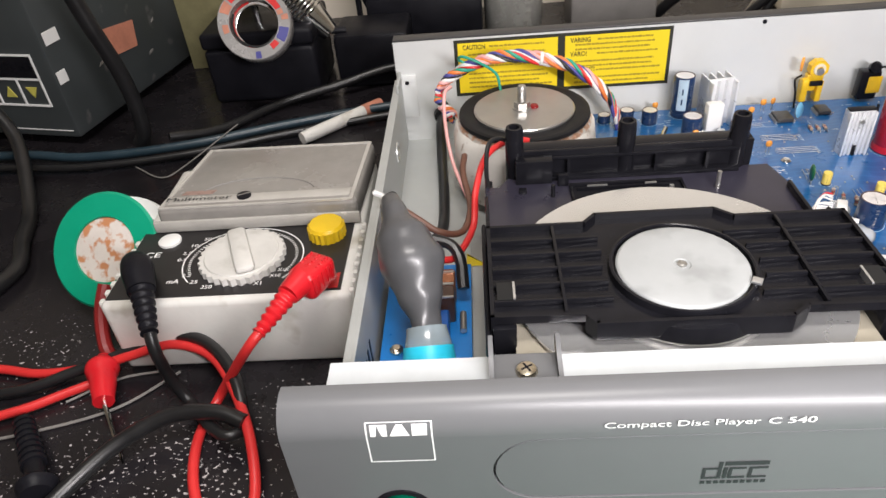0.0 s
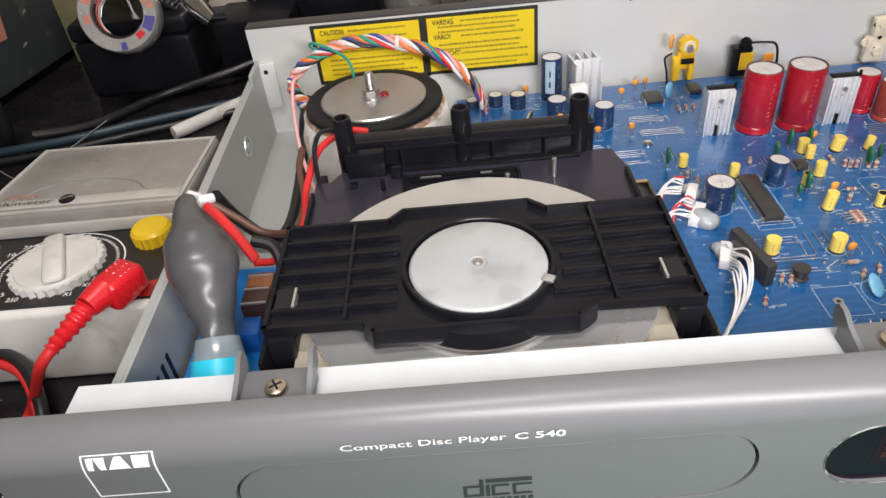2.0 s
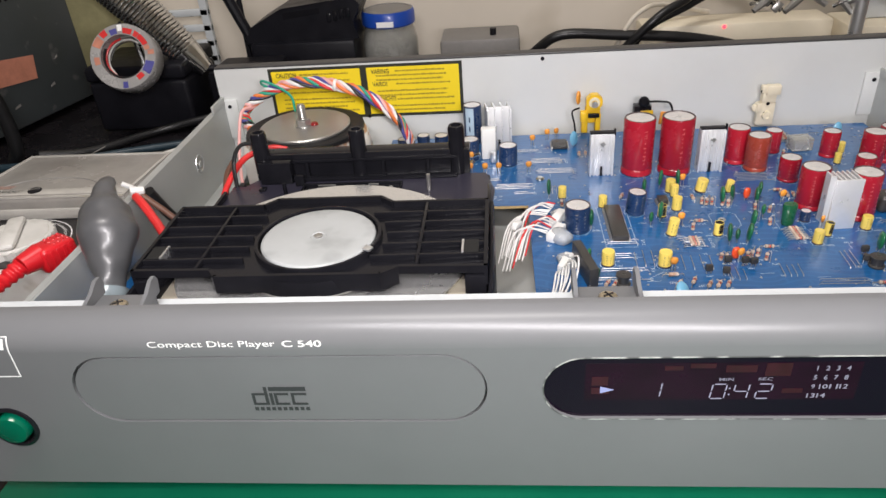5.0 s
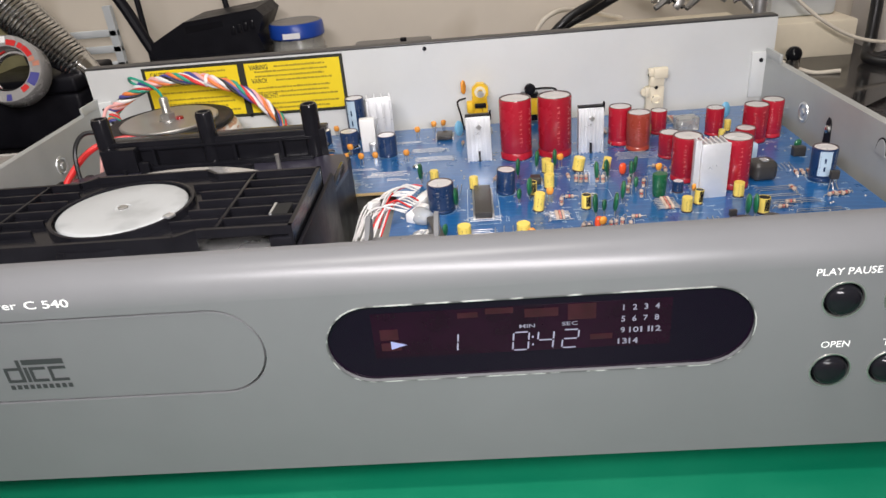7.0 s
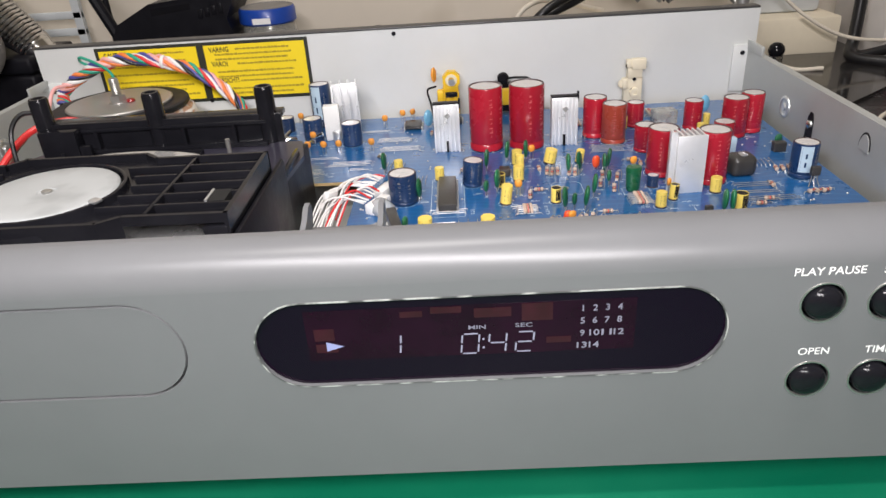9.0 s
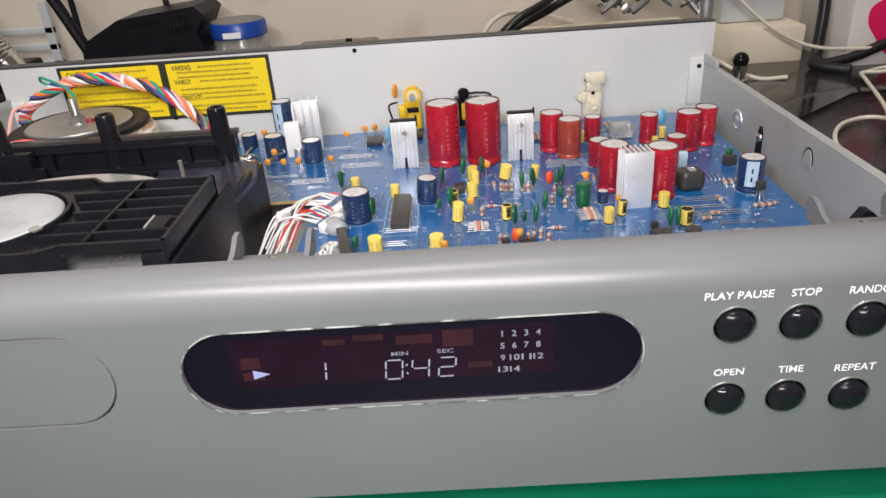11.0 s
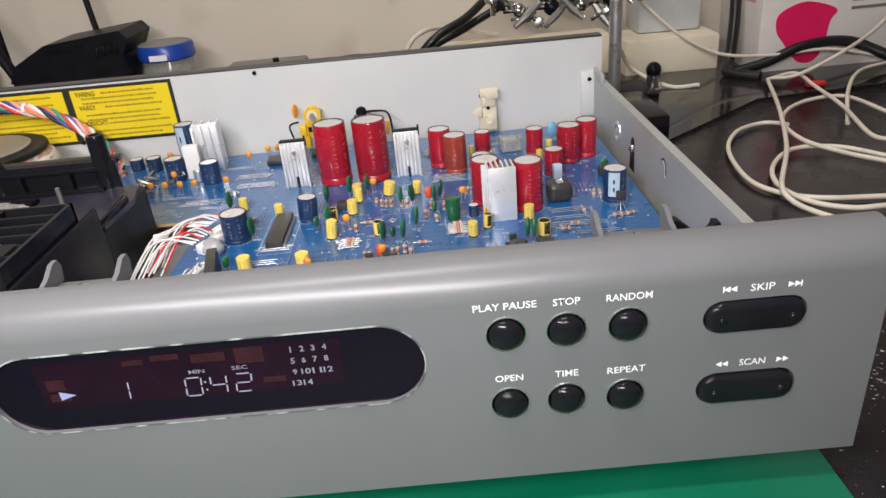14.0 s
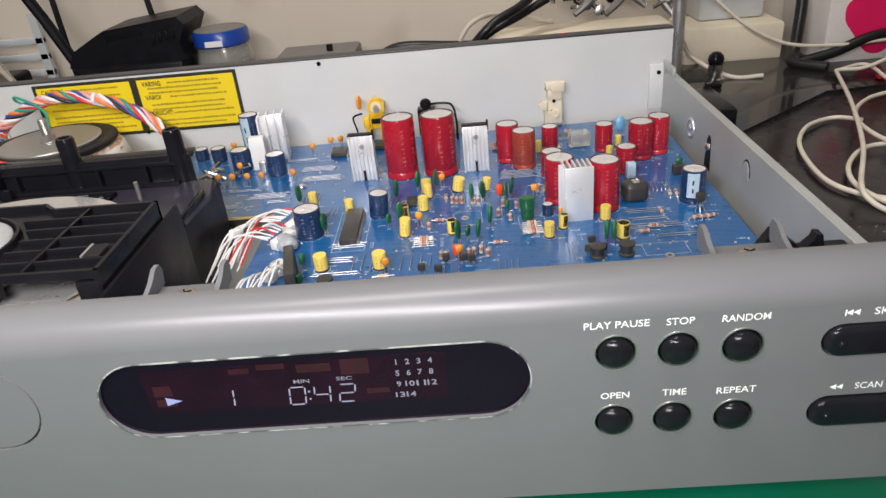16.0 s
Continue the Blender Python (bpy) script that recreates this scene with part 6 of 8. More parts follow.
# twisted secondary wires arching behind the transformer
spine = path([(0.0385, 0.2480, 0.0500), (0.0330, 0.2500, 0.0560), (0.0300, 0.2540, 0.0625), (0.0360, 0.2590, 0.0690), (0.0520, 0.2610, 0.0765), (0.0690, 0.2620, 0.0795), (0.0900, 0.2610, 0.0770), (0.1100, 0.2600, 0.0695), (0.1260, 0.2590, 0.0560), (0.1340, 0.2580, 0.0420), (0.1360, 0.2580, 0.0330)], 6)
COLS = [WIREO, WIREP, WIREB, WIREW, WIRER, WIREG, WIREO, WIREB, CABLEB, WIREW, WIREP]
for i, mt in enumerate(COLS):
    pts = []
    for j, p in enumerate(spine):
        a = 2 * math.pi * (i / len(COLS)) + j * 0.58
        rr = 0.0022 + 0.0008 * math.sin(j * 0.7 + i * 2.1)
        pts.append((p.x + rr * math.cos(a) * 0.5, p.y + rr * math.cos(a), p.z + rr * math.sin(a)))
    part("winding_lead", Mesh().tube(pts, 0.00115, mt, 7, 1, smooth=False), toroid, "coloured insulated winding lead", angle=60)
part("winding_lead", Mesh().tube([(0.0470, 0.2610, 0.0770), (0.0430, 0.2600, 0.0800), (0.0460, 0.2560, 0.0830), (0.0560, 0.2540, 0.0790), (0.0640, 0.2500, 0.0740), (0.0660, 0.2460, 0.0660)], 0.0008, WIREG, 7), toroid, "thin green lead loop")
part("winding_lead", Mesh().tube([(0.0380, 0.2460, 0.0700), (0.0345, 0.2380, 0.0690), (0.0345, 0.2250, 0.0560), (0.0380, 0.2080, 0.0420), (0.0460, 0.1870, 0.0300)], 0.0010, WIREP, 8), toroid, "white sleeved lead")
part("cable_tie", Mesh().lathe([(0.0036, -0.001), (0.0040, 0), (0.0036, 0.001)], WHITEP, 16, pose(0.0900, 0.2610, 0.0770, 0, 100, 0)), toroid, "clear cable tie round the leads")

# ---- mains wiring at the left ----
sup = Mesh().box(0.0085, 0.0460, 0.0400, 0.1350, 0.0284, 0.0300, material("bright_blue_board", (0.01, 0.17, 0.5), 0.35, 0.0, 0.08, 60))
supply = part("supply_board", sup, player, "small bright blue mains circuit board")
part("board_rail", Mesh().box(0.0460, 0.0530, 0.0350, 0.1600, zf, 0.0270, ZINC, 0.0006), player, "folded steel rail")
part("screw", Mesh().lathe([(0.0028, 0.030), (0.0028, 0.0310), (0.0016, 0.0322), (0, 0.0323)], BRASS, 16, Matrix.Translation((0.0150, 0.0800, 0))), supply)
for zz, mt in ((0.0, WIREN), (0.011, WIREN)):
    part("choke_core", Mesh().box(0.0285, 0.0395, 0.0950 + zz, 0.1040 + zz, 0.030, 0.0440, material("copper_coil", (0.3, 0.12, 0.06), 0.35, 0.5, 0.3, 600) if zz else material("brown_core", (0.05, 0.025, 0.018), 0.35), 0.0012), supply, "brown mains choke with copper winding")
part("choke_block", Mesh().box(0.0290, 0.0370, 0.0830, 0.0930, 0.030, 0.0400, material("deep_blue_block", (0.01, 0.09, 0.35), 0.35), 0.0008), supply, "blue moulded component block")
for yy in (0.0955, 0.1040, 0.1120):
    part("choke_clip", Mesh().box(0.0290, 0.0392, yy - 0.0004, yy + 0.0004, 0.0440, 0.0448, TIN), supply)
part("film_resistor", Mesh().lathe([(0.0014, 0), (0.0014, 0.011), (0, 0.011)], STEELD, 12, pose(0.0425, 0.0990, 0.0320, 90, 0, 0)), supply)
boot = Mesh().tube([(0.0155, 0.1150, 0.0815), (0.0172, 0.1090, 0.0845), (0.0195, 0.1010, 0.0825), (0.0222, 0.0930, 0.0770), (0.0250, 0.0850, 0.0710), (0.0278, 0.0765, 0.0640), (0.0297, 0.0690, 0.0575), (0.0305, 0.0630, 0.0520)],
                   [0.0018, 0.0034, 0.0054, 0.0108, 0.0127, 0.0088, 0.0058, 0.0056], GREYR, 22, 5)
for i, v in enumerate(boot.v):
    nn = noise.noise(Vector(v) * 90) * 0.0014
    boot.v[i] = (v[0] + nn, v[1] + nn * 0.6, v[2] + nn)
part("insulating_boot", boot, player, "shiny grey rubber boot over the mains switch", angle=60)
part("clear_sleeve", Mesh().tube([(0.0301, 0.0665, 0.0552), (0.0307, 0.0610, 0.0503), (0.0310, 0.0560, 0.0455), (0.0312, 0.0500, 0.0400)], [0.0076, 0.0088, 0.0096, 0.0098], CLEARS, 22, 5), player, "milky clear sleeve on the boot's end", angle=60)
part("sleeve_end", Mesh().tube([(0.0306, 0.0612, 0.0505), (0.0310, 0.0550, 0.0446), (0.0313, 0.0485, 0.0386)], [0.0094, 0.0102, 0.0104], CYAN, 22, 5), player, "cyan end of the clear sleeve")
part("cable_tie", Mesh().box(-0.0035, 0.0035, -0.0020, 0.0020, -0.0025, 0.0025, WHITEP, 0.001, pose(0.0110, 0.1400, 0.0645, 20, 10, 30)).box(-0.001, 0.001, -0.001, 0.001, 0, 0.007, WHITEP, 0.0004, pose(0.0090, 0.1420, 0.0655, 30, -40, 0)), player, "white cable tie on the boot's neck")
part("mains_lead", Mesh().tube([(0.0300, 0.2790, 0.0360), (0.0290, 0.2680, 0.0330), (0.0295, 0.2480, 0.0250), (0.0315, 0.2050, 0.0215), (0.0310, 0.1760, 0.0215), (0.0250, 0.1640, 0.0240), (0.0140, 0.1600, 0.0400), (0.0110, 0.1500, 0.0600)], 0.0030, CABLEB, 12), player, "thick black mains lead along the floor")
part("grommet", Mesh().lathe([(0.0048, 0), (0.0055, 0.002), (0.0048, 0.006), (0.003, 0.007), (0, 0.007)], BLACKR, 18, pose(0.0300, 0.2840, 0.0360, 90, 0, 0)), player, "black cable grommet")
part("mains_wire", Mesh().tube([(0.0120, 0.1360, 0.0640), (0.0190, 0.1290, 0.0620), (0.0260, 0.1230, 0.0560), (0.0320, 0.1180, 0.0480)], 0.0022, WIRER, 10), player, "red mains wire")
part("mains_wire", Mesh().tube([(0.0320, 0.1160, 0.0480), (0.0400, 0.1230, 0.0440), (0.0480, 0.1420, 0.0460), (0.0500, 0.1560, 0.0570), (0.0560, 0.1730, 0.0660), (0.0680, 0.1830, 0.0680), (0.0770, 0.1850, 0.0660)], 0.0016, WIRER, 10), player, "red mains wire")
part("mains_wire", Mesh().tube([(0.0125, 0.1400, 0.0630), (0.0230, 0.1370, 0.0560), (0.0330, 0.1340, 0.0500), (0.0430, 0.1420, 0.0440), (0.0470, 0.1560, 0.0480), (0.0440, 0.1740, 0.0560), (0.0450, 0.1850, 0.0600)], 0.0016, WIREN, 10), player, "brown mains wire")
part("mains_wire", Mesh().tube([(0.0300, 0.1260, 0.0520), (0.0380, 0.1240, 0.0500), (0.0420, 0.1180, 0.0460), (0.0430, 0.1080, 0.0380)], 0.0026, CABLEB, 10), player, "black sleeved wire")
part("mains_wire", Mesh().tube([(0.0560, 0.1560, 0.0500), (0.0555, 0.1600, 0.0690), (0.0580, 0.1680, 0.0760), (0.0650, 0.1720, 0.0740), (0.0670, 0.1720, 0.0650)], 0.0011, CABLEB, 8), player, "thin black looped wire")
tri = Mesh().add([(0.0440, 0.1470, 0.0272), (0.0540, 0.1370, 0.0272), (0.0440, 0.1370, 0.0272)], [(0, 1, 2)], YLABEL)
tri.tube([(0.0445, 0.1455, 0.0274), (0.0530, 0.1375, 0.0274), (0.0445, 0.1375, 0.0274)], 0.0004, LBLACK, 4, 1, closed=True, smooth=False)
part("warning_triangle", tri, player, "yellow warning triangle sticker")

# ---- analogue multimeter ----
meter = thing("multimeter", (-0.0625, 0.163, 0), "aged white analogue multimeter with dusty clear meter cover", "multimeter")
mb = Mesh().box(-0.1190, -0.0060, 0.1050, 0.2230, 0.0, 0.0400, METERW, 0.0030, segments=3)
body_ob = part("case", mb, meter)
for i in range(9):
    part("grip_rib", Mesh().box(-0.0072, -0.0048, 0.1080 + i * 0.0062, 0.1112 + i * 0.0062, 0.0120, 0.0395, METERW, 0.0008), body_ob)
    part("grip_rib", Mesh().box(-0.1202, -0.1178, 0.1080 + i * 0.0062, 0.1112 + i * 0.0062, 0.0120, 0.0395, METERW, 0.0008), body_ob)
face_ob = part("dial_face", Mesh().prism([(-0.1165, 0.1085), (-0.0105, 0.1085), (-0.0105, 0.1590), (-0.1165, 0.1590)], 0.0400, 0.0406, METERB), meter, "black printed dial face")
# the cover narrows a little towards its hinge
COVER = [(-0.1085, 0.1600), (-0.0085, 0.1600), (-0.0050, 0.2190), (-0.0985, 0.2200)]
cover_bm = bmesh.new()
for zz in (0.0400, 0.0530):
    for cx, cy in COVER:
        cover_bm.verts.new((cx, cy, zz))
cover_bm.verts.ensure_lookup_table()
for f4 in ((0, 3, 2, 1), (4, 5, 6, 7), (0, 1, 5, 4), (1, 2, 6, 5), (2, 3, 7, 6), (3, 0, 4, 7)):
    cover_bm.faces.new([cover_bm.verts[i] for i in f4])
bmesh.ops.bevel(cover_bm, geom=cover_bm.edges[:], offset=0.0026, segments=3, affect="EDGES", profile=0.5)
cover_bm.verts.index_update()
cover = Mesh().add([v.co[:] for v in cover_bm.verts], [[v.index for v in f.verts] for f in cover_bm.faces], METERC)
cover_bm.free()
cover_ob = part("meter_cover", cover, meter, "scratched dusty clear plastic meter cover")
for i in range(4):
    (ax, ay), (bx, by) = COVER[i], COVER[(i + 1) % 4]
    mid = Vector((-0.0555, 0.1900))
    a2, b2 = Vector((ax, ay)), Vector((bx, by))
    ia, ib = a2 + (mid - a2) * 0.028, b2 + (mid - b2) * 0.028
    ja, jb = a2 + (mid - a2) * 0.066, b2 + (mid - b2) * 0.066
    part("cover_rim", Mesh().prism([ia[:], ib[:], jb[:], ja[:]], 0.0526, 0.0536, COVERE), cover_ob, "pale worn cover edge")
part("cover_ledge", Mesh().box(-0.1035, -0.0118, 0.1648, 0.1715, 0.0527, 0.0533, COVERE, 0.0002), cover_ob, "paler printed strip of the cover")
part("cover_lip", Mesh().box(-0.1110, -0.0070, 0.1582, 0.1602, 0.0408, 0.0470, COVERE, 0.0008), cover_ob, "pale lower lip of the cover")
part("red_tint", Mesh().prism([(-0.0990, 0.1730), (-0.0830, 0.1730), (-0.0815, 0.1765), (-0.0975, 0.1765)], 0.0528, 0.0532, material("faded_red_scale", (0.3, 0.2, 0.17), 0.3, vary=0.2, scale=90)), cover_ob, "faded red scale mark under the cover")
scale_arc = Mesh().tube([(-0.0600 + 0.0300 * math.cos(radians(a)), 0.1700 + 0.0160 * math.sin(radians(a)), 0.0531) for a in range(15, 170, 12)], 0.0004, GREYA, 4, 2)
part("scale_arc", scale_arc, cover_ob, "faint curved scale seen through the cover")
part("cover_screw", Mesh().lathe([(0.0036, 0.0531), (0.0036, 0.0540), (0.0020, 0.0545), (0, 0.0545)], BLACKM, 20, Matrix.Translation((-0.0655, 0.1690, 0))).box(-0.003, 0.003, -0.0003, 0.0003, 0.0543, 0.0547, STEELD, 0, pose(-0.0655, 0.1690, 0, 0, 0, 25)), cover_ob, "black slotted adjusting screw")
lettering("lettering", "Multimeter", DARKPR, cover_ob, pose(-0.0880, 0.1678, 0.0541), 0.0032, 0.0330, bold=0.001)
METERK = material("greyed_white_knob", (0.6, 0.59, 0.56), 0.45, 0.0, 0.08, 60, spots=((0.45, 0.44, 0.4), 70, 0.55, 0.75))
KX, KY = -0.0600, 0.1335
kn = Mesh()
N = 30
outer = []
for i in range(N * 2):
    rr = 0.0203 if i % 2 else 0.0190
    outer.append((KX + rr * math.cos(math.pi * i / N), KY + rr * math.sin(math.pi * i / N)))
kn.prism(outer, 0.0406, 0.0440, METERK)
kn.lathe([(0.0175, 0.0440), (0.0170, 0.0447), (0, 0.0447)], METERK, 40, Matrix.Translation((KX, KY, 0)))
knob = part("selector_knob", kn, meter, "white toothed selector knob")
part("pointer_grip", Mesh().box(-0.0045, 0.0045, -0.0175, 0.0175, 0.0445, 0.0482, METERK, 0.0022, pose(KX, KY, 0, 0, 0, 22)), knob, "raised white pointer bar")
yk = Mesh()
outer = []
for i in range(40):
    rr = 0.0092 if i % 2 else 0.0085
    outer.append((-0.0225 + rr * math.cos(math.pi * i / 20), 0.1500 + rr * math.sin(math.pi * i / 20)))
yk.prism(outer, 0.0406, 0.0462, YELK)
yk.lathe([(0.0086, 0.0462), (0.0078, 0.0475), (0, 0.0480)], YELK, 28, Matrix.Translation((-0.0225, 0.1500, 0)))
part("zero_knob", yk, meter, "yellow ribbed zero-adjust knob")
part("white_button", Mesh().lathe([(0.0055, 0.0406), (0.0055, 0.0418), (0.0045, 0.0422), (0, 0.0422)], WHITEP, 24, Matrix.Translation((-0.1010, 0.1505, 0))), meter)
prints = Mesh()
for ring, (r0, a0, a1) in enumerate(((0.0280, -40, 220), (0.0245, -30, 210))):
    steps = 60
    for i in range(steps):
        u0, u1 = radians(a0 + (a1 - a0) * i / steps), radians(a0 + (a1 - a0) * (i + (1.0 if ring == 0 else 0.35)) / steps)
        w_ = 0.0006 if ring == 0 else 0.0014
        prints.add([(KX + r0 * math.cos(u0), KY + r0 * 0.86 * math.sin(u0), 0.0408), (KX + (r0 + w_) * math.cos(u0), KY + (r0 + w_) * 0.86 * math.sin(u0), 0.0408),
                    (KX + (r0 + w_) * math.cos(u1), KY + (r0 + w_) * 0.86 * math.sin(u1), 0.0408), (KX + r0 * math.cos(u1), KY + r0 * 0.86 * math.sin(u1), 0.0408)], [(0, 1, 2, 3)], WHITEPR)
tagged(part("dial_print", prints, face_ob, "fine white dial print"), kind="stuff")
for word, wx, wy, wh, ww in (
        ("mA", -0.0890, 0.1190, 0.0030, 0.0055), ("25", -0.0790, 0.1180, 0.0024, 0.0036), ("250", -0.0720, 0.1140, 0.0024, 0.0052), ("2.5", -0.0840, 0.1230, 0.0022, 0.0042), ("0.5", -0.0900, 0.1350, 0.0022, 0.0042), ("2.5", -0.0890, 0.1400, 0.0022, 0.0042), ("10", -0.0870, 0.1460, 0.0022, 0.0032), ("50", -0.0820, 0.1510, 0.0022, 0.0034), ("X1", -0.0490, 0.1150, 0.0024, 0.0036), ("X10", -0.0420, 0.1200, 0.0022, 0.0050), ("X1K", -0.0390, 0.1240, 0.0022, 0.0052), ("OFF", -0.0610, 0.1580, 0.0022, 0.0052)):
    lettering("lettering", word, WHITEPR, face_ob, pose(wx, wy, 0.0408), wh, ww)
lettering("lettering", "CE", WHITEPR, face_ob, pose(-0.1060, 0.1400, 0.0408), 0.0040, 0.0080)
part("red_print", Mesh().prism([(-0.0340, 0.1095), (-0.0120, 0.1095), (-0.0120, 0.1200), (-0.0340, 0.1130)], 0.0406, 0.0408, material("red_dial_print", (0.4, 0.02, 0.02), 0.5)), face_ob, "red printed corner of the dial face")

# test leads
lead_r = thing("test_lead", (-0.07, 0.06, 0), "red test lead with plug and needle probe, coiled on the bench", "test lead")
head_tf = Matrix.Translation((-0.0215, 0.1085, 0.0500)) @ pose(0, 0, 0, 0, 0, -29)
plug = part("plug", Mesh().box(-0.0068, 0.0068, -0.0085, 0.0095, -0.0080, 0.0050, REDP, 0.0030, head_tf, 3).tube([(-0.0190, 0.1130, 0.0415), (-0.0190, 0.1130, 0.0450)], 0.0046, REDP, 14, 1, smooth=False)
            .tube([(-0.0245, 0.1035, 0.0505), (-0.0290, 0.0950, 0.0500)], [0.0062, 0.0048], REDP, 16, 3), lead_r, "red angled banana plug", angle=60)
for i in range(4):
    for j in range(3):
        part("grip_dot", Mesh().lathe([(0.0009, 0), (0.0006, 0.0005), (0, 0.0006)], REDP, 8, head_tf @ Matrix.Translation((-0.0040 + 0.0040 * j, 0.0000 + 0.0022 * i, 0.0049))), plug)
for i in range(5):
    part("grip_ridge", Mesh().box(0.0066, 0.0073, -0.0070 + 0.0030 * i, -0.0056 + 0.0030 * i, -0.0040, 0.0036, REDP, 0.0002, head_tf), plug)
rl = Mesh().tube([Vector((-0.0290, 0.0950, 0.0500)).lerp(Vector((-0.0390, 0.0790, 0.0440)), i / 12) for i in range(13)], [0.0048, 0.0038, 0.0045, 0.0035, 0.0042, 0.0032, 0.0040, 0.0029, 0.0037, 0.0026, 0.0034, 0.0024, 0.0031], REDP, 14, 4)
part("strain_relief", rl, lead_r, "ribbed red strain relief")
part("cable", Mesh().tube([(-0.0380, 0.0805, 0.0446), (-0.0440, 0.0760, 0.0390), (-0.0560, 0.0800, 0.0210), (-0.0660, 0.0800, 0.0060), (-0.0700, 0.0610, 0.0035), (-0.0660, 0.0400, 0.0030), (-0.0560, 0.0220, 0.0030), (-0.0450, 0.0180, 0.0030), (-0.0390, 0.0300, 0.0035),
                           (-0.0440, 0.0520, 0.0100), (-0.0560, 0.0760, 0.0150), (-0.0720, 0.0960, 0.0160), (-0.0920, 0.1040, 0.0160), (-0.1120, 0.1020, 0.0120), (-0.1350, 0.1010, 0.0060), (-0.1600, 0.1010, 0.0035), (-0.1900, 0.1060, 0.0030), (-0.2400, 0.1000, 0.0030)], 0.0022, WIRER, 12), lead_r, "red rubber cable")
part("cable", Mesh().tube([(-0.1230, 0.0980, 0.0030), (-0.1400, 0.0890, 0.0030), (-0.1620, 0.0780, 0.0030), (-0.2000, 0.0700, 0.0030), (-0.2600, 0.0900, 0.0030)], 0.0022, WIRER, 12), lead_r, "red rubber cable")
pb = Mesh().tube([(-0.1270, 0.1040, 0.0090), (-0.1250, 0.0970, 0.0090), (-0.1220, 0.0900, 0.0085), (-0.1175, 0.0790, 0.0070)], [0.0035, 0.0075, 0.0058, 0.0046], REDP, 18, 6)
part("probe_handle", pb, lead_r, "red flared probe handle", angle=60)
part("probe_needle", Mesh().tube([(-0.1175, 0.0790, 0.0070), (-0.1080, 0.0640, 0.0040), (-0.0990, 0.0500, 0.0012)], [0.0011, 0.0010, 0.0004], CHROME, 8, 2), lead_r, "bare steel probe needle")

lead_b = thing("test_lead", (-0.09, 0.07, 0), "black test lead with plug, coiled on the bench", "test lead")
plug = Mesh().tube([(-0.1030, 0.1230, 0.0410), (-0.1030, 0.1200, 0.0500), (-0.0990, 0.1130, 0.0530), (-0.0940, 0.1020, 0.0500)], [0.0045, 0.0066, 0.0070, 0.0060], BLACKM, 16, 5)
part("plug", plug, lead_b, "black angled banana plug", angle=60)
rl = Mesh().tube([Vector((-0.0940, 0.1020, 0.0500)).lerp(Vector((-0.0860, 0.0830, 0.0430)), i / 12) for i in range(13)], [0.0054, 0.0044, 0.0051, 0.0041, 0.0048, 0.0038, 0.0046, 0.0035, 0.0043, 0.0032, 0.0040, 0.0030, 0.0037], BLACKM, 14, 4)
part("strain_relief", rl, lead_b, "ribbed black strain relief")
part("cable", Mesh().tube([(-0.0865, 0.0840, 0.0430), (-0.0850, 0.0800, 0.0340), (-0.0850, 0.0820, 0.0170), (-0.0790, 0.0790, 0.0050), (-0.0700, 0.0680, 0.0090), (-0.0560, 0.0560, 0.0100), (-0.0500, 0.0620, 0.0100), (-0.0560, 0.0800, 0.0180), (-0.0720, 0.0990, 0.0200), (-0.0920, 0.1080, 0.0180), (-0.1120, 0.1060, 0.0120), (-0.1400, 0.0990, 0.0060), (-0.1700, 0.0900, 0.0030), (-0.2300, 0.0900, 0.0030)], 0.0026, CABLEB, 12), lead_b, "black rubber cable")
part("cable", Mesh().tube([(-0.0480, 0.0600, 0.0130), (-0.0600, 0.0640, 0.0150), (-0.0800, 0.0640, 0.0140), (-0.1000, 0.0550, 0.0090), (-0.1150, 0.0380, 0.0050), (-0.1240, 0.0200, 0.0035), (-0.1350, -0.0100, 0.0030)], 0.0034, CABLEB, 12), lead_b, "black rubber cable")
sp = part("probe_handle", Mesh().tube([(-0.1500, 0.0700, 0.0060), (-0.1300, 0.0420, 0.0062), (-0.1270, 0.0370, 0.0065), (-0.1250, 0.0330, 0.0065)], [0.0036, 0.0040, 0.0080, 0.0060], BLACKM, 14, 4), lead_b, "ribbed black probe handle")
for i in range(8):
    p0 = Vector((-0.1500, 0.0700, 0.0060)).lerp(Vector((-0.1330, 0.0462, 0.0060)), i / 8)
    d = (Vector((-0.1300, 0.0420, 0.0060)) - Vector((-0.1500, 0.0700, 0.0060))).normalized()
    part("grip_ring", Mesh().tube([p0, p0 + d * 0.0020], 0.0044 + 0.0001 * i, BLACKM, 12, 1, smooth=False), sp)
thing("thin_wire", (-0.12, 0.08, 0), "thin grey wire lying in a curve on the bench", "wire", mesh=Mesh().tube([(-0.19, 0.060, 0.001), (-0.15, 0.0680, 0.001), (-0.115, 0.0800, 0.001), (-0.092, 0.1010, 0.001)], 0.0007, GREYA, 6).tube([(-0.14, 0.0850, 0.001), (-0.12, 0.0980, 0.001), (-0.10, 0.1020, 0.001)], 0.0006, GREYA, 6))

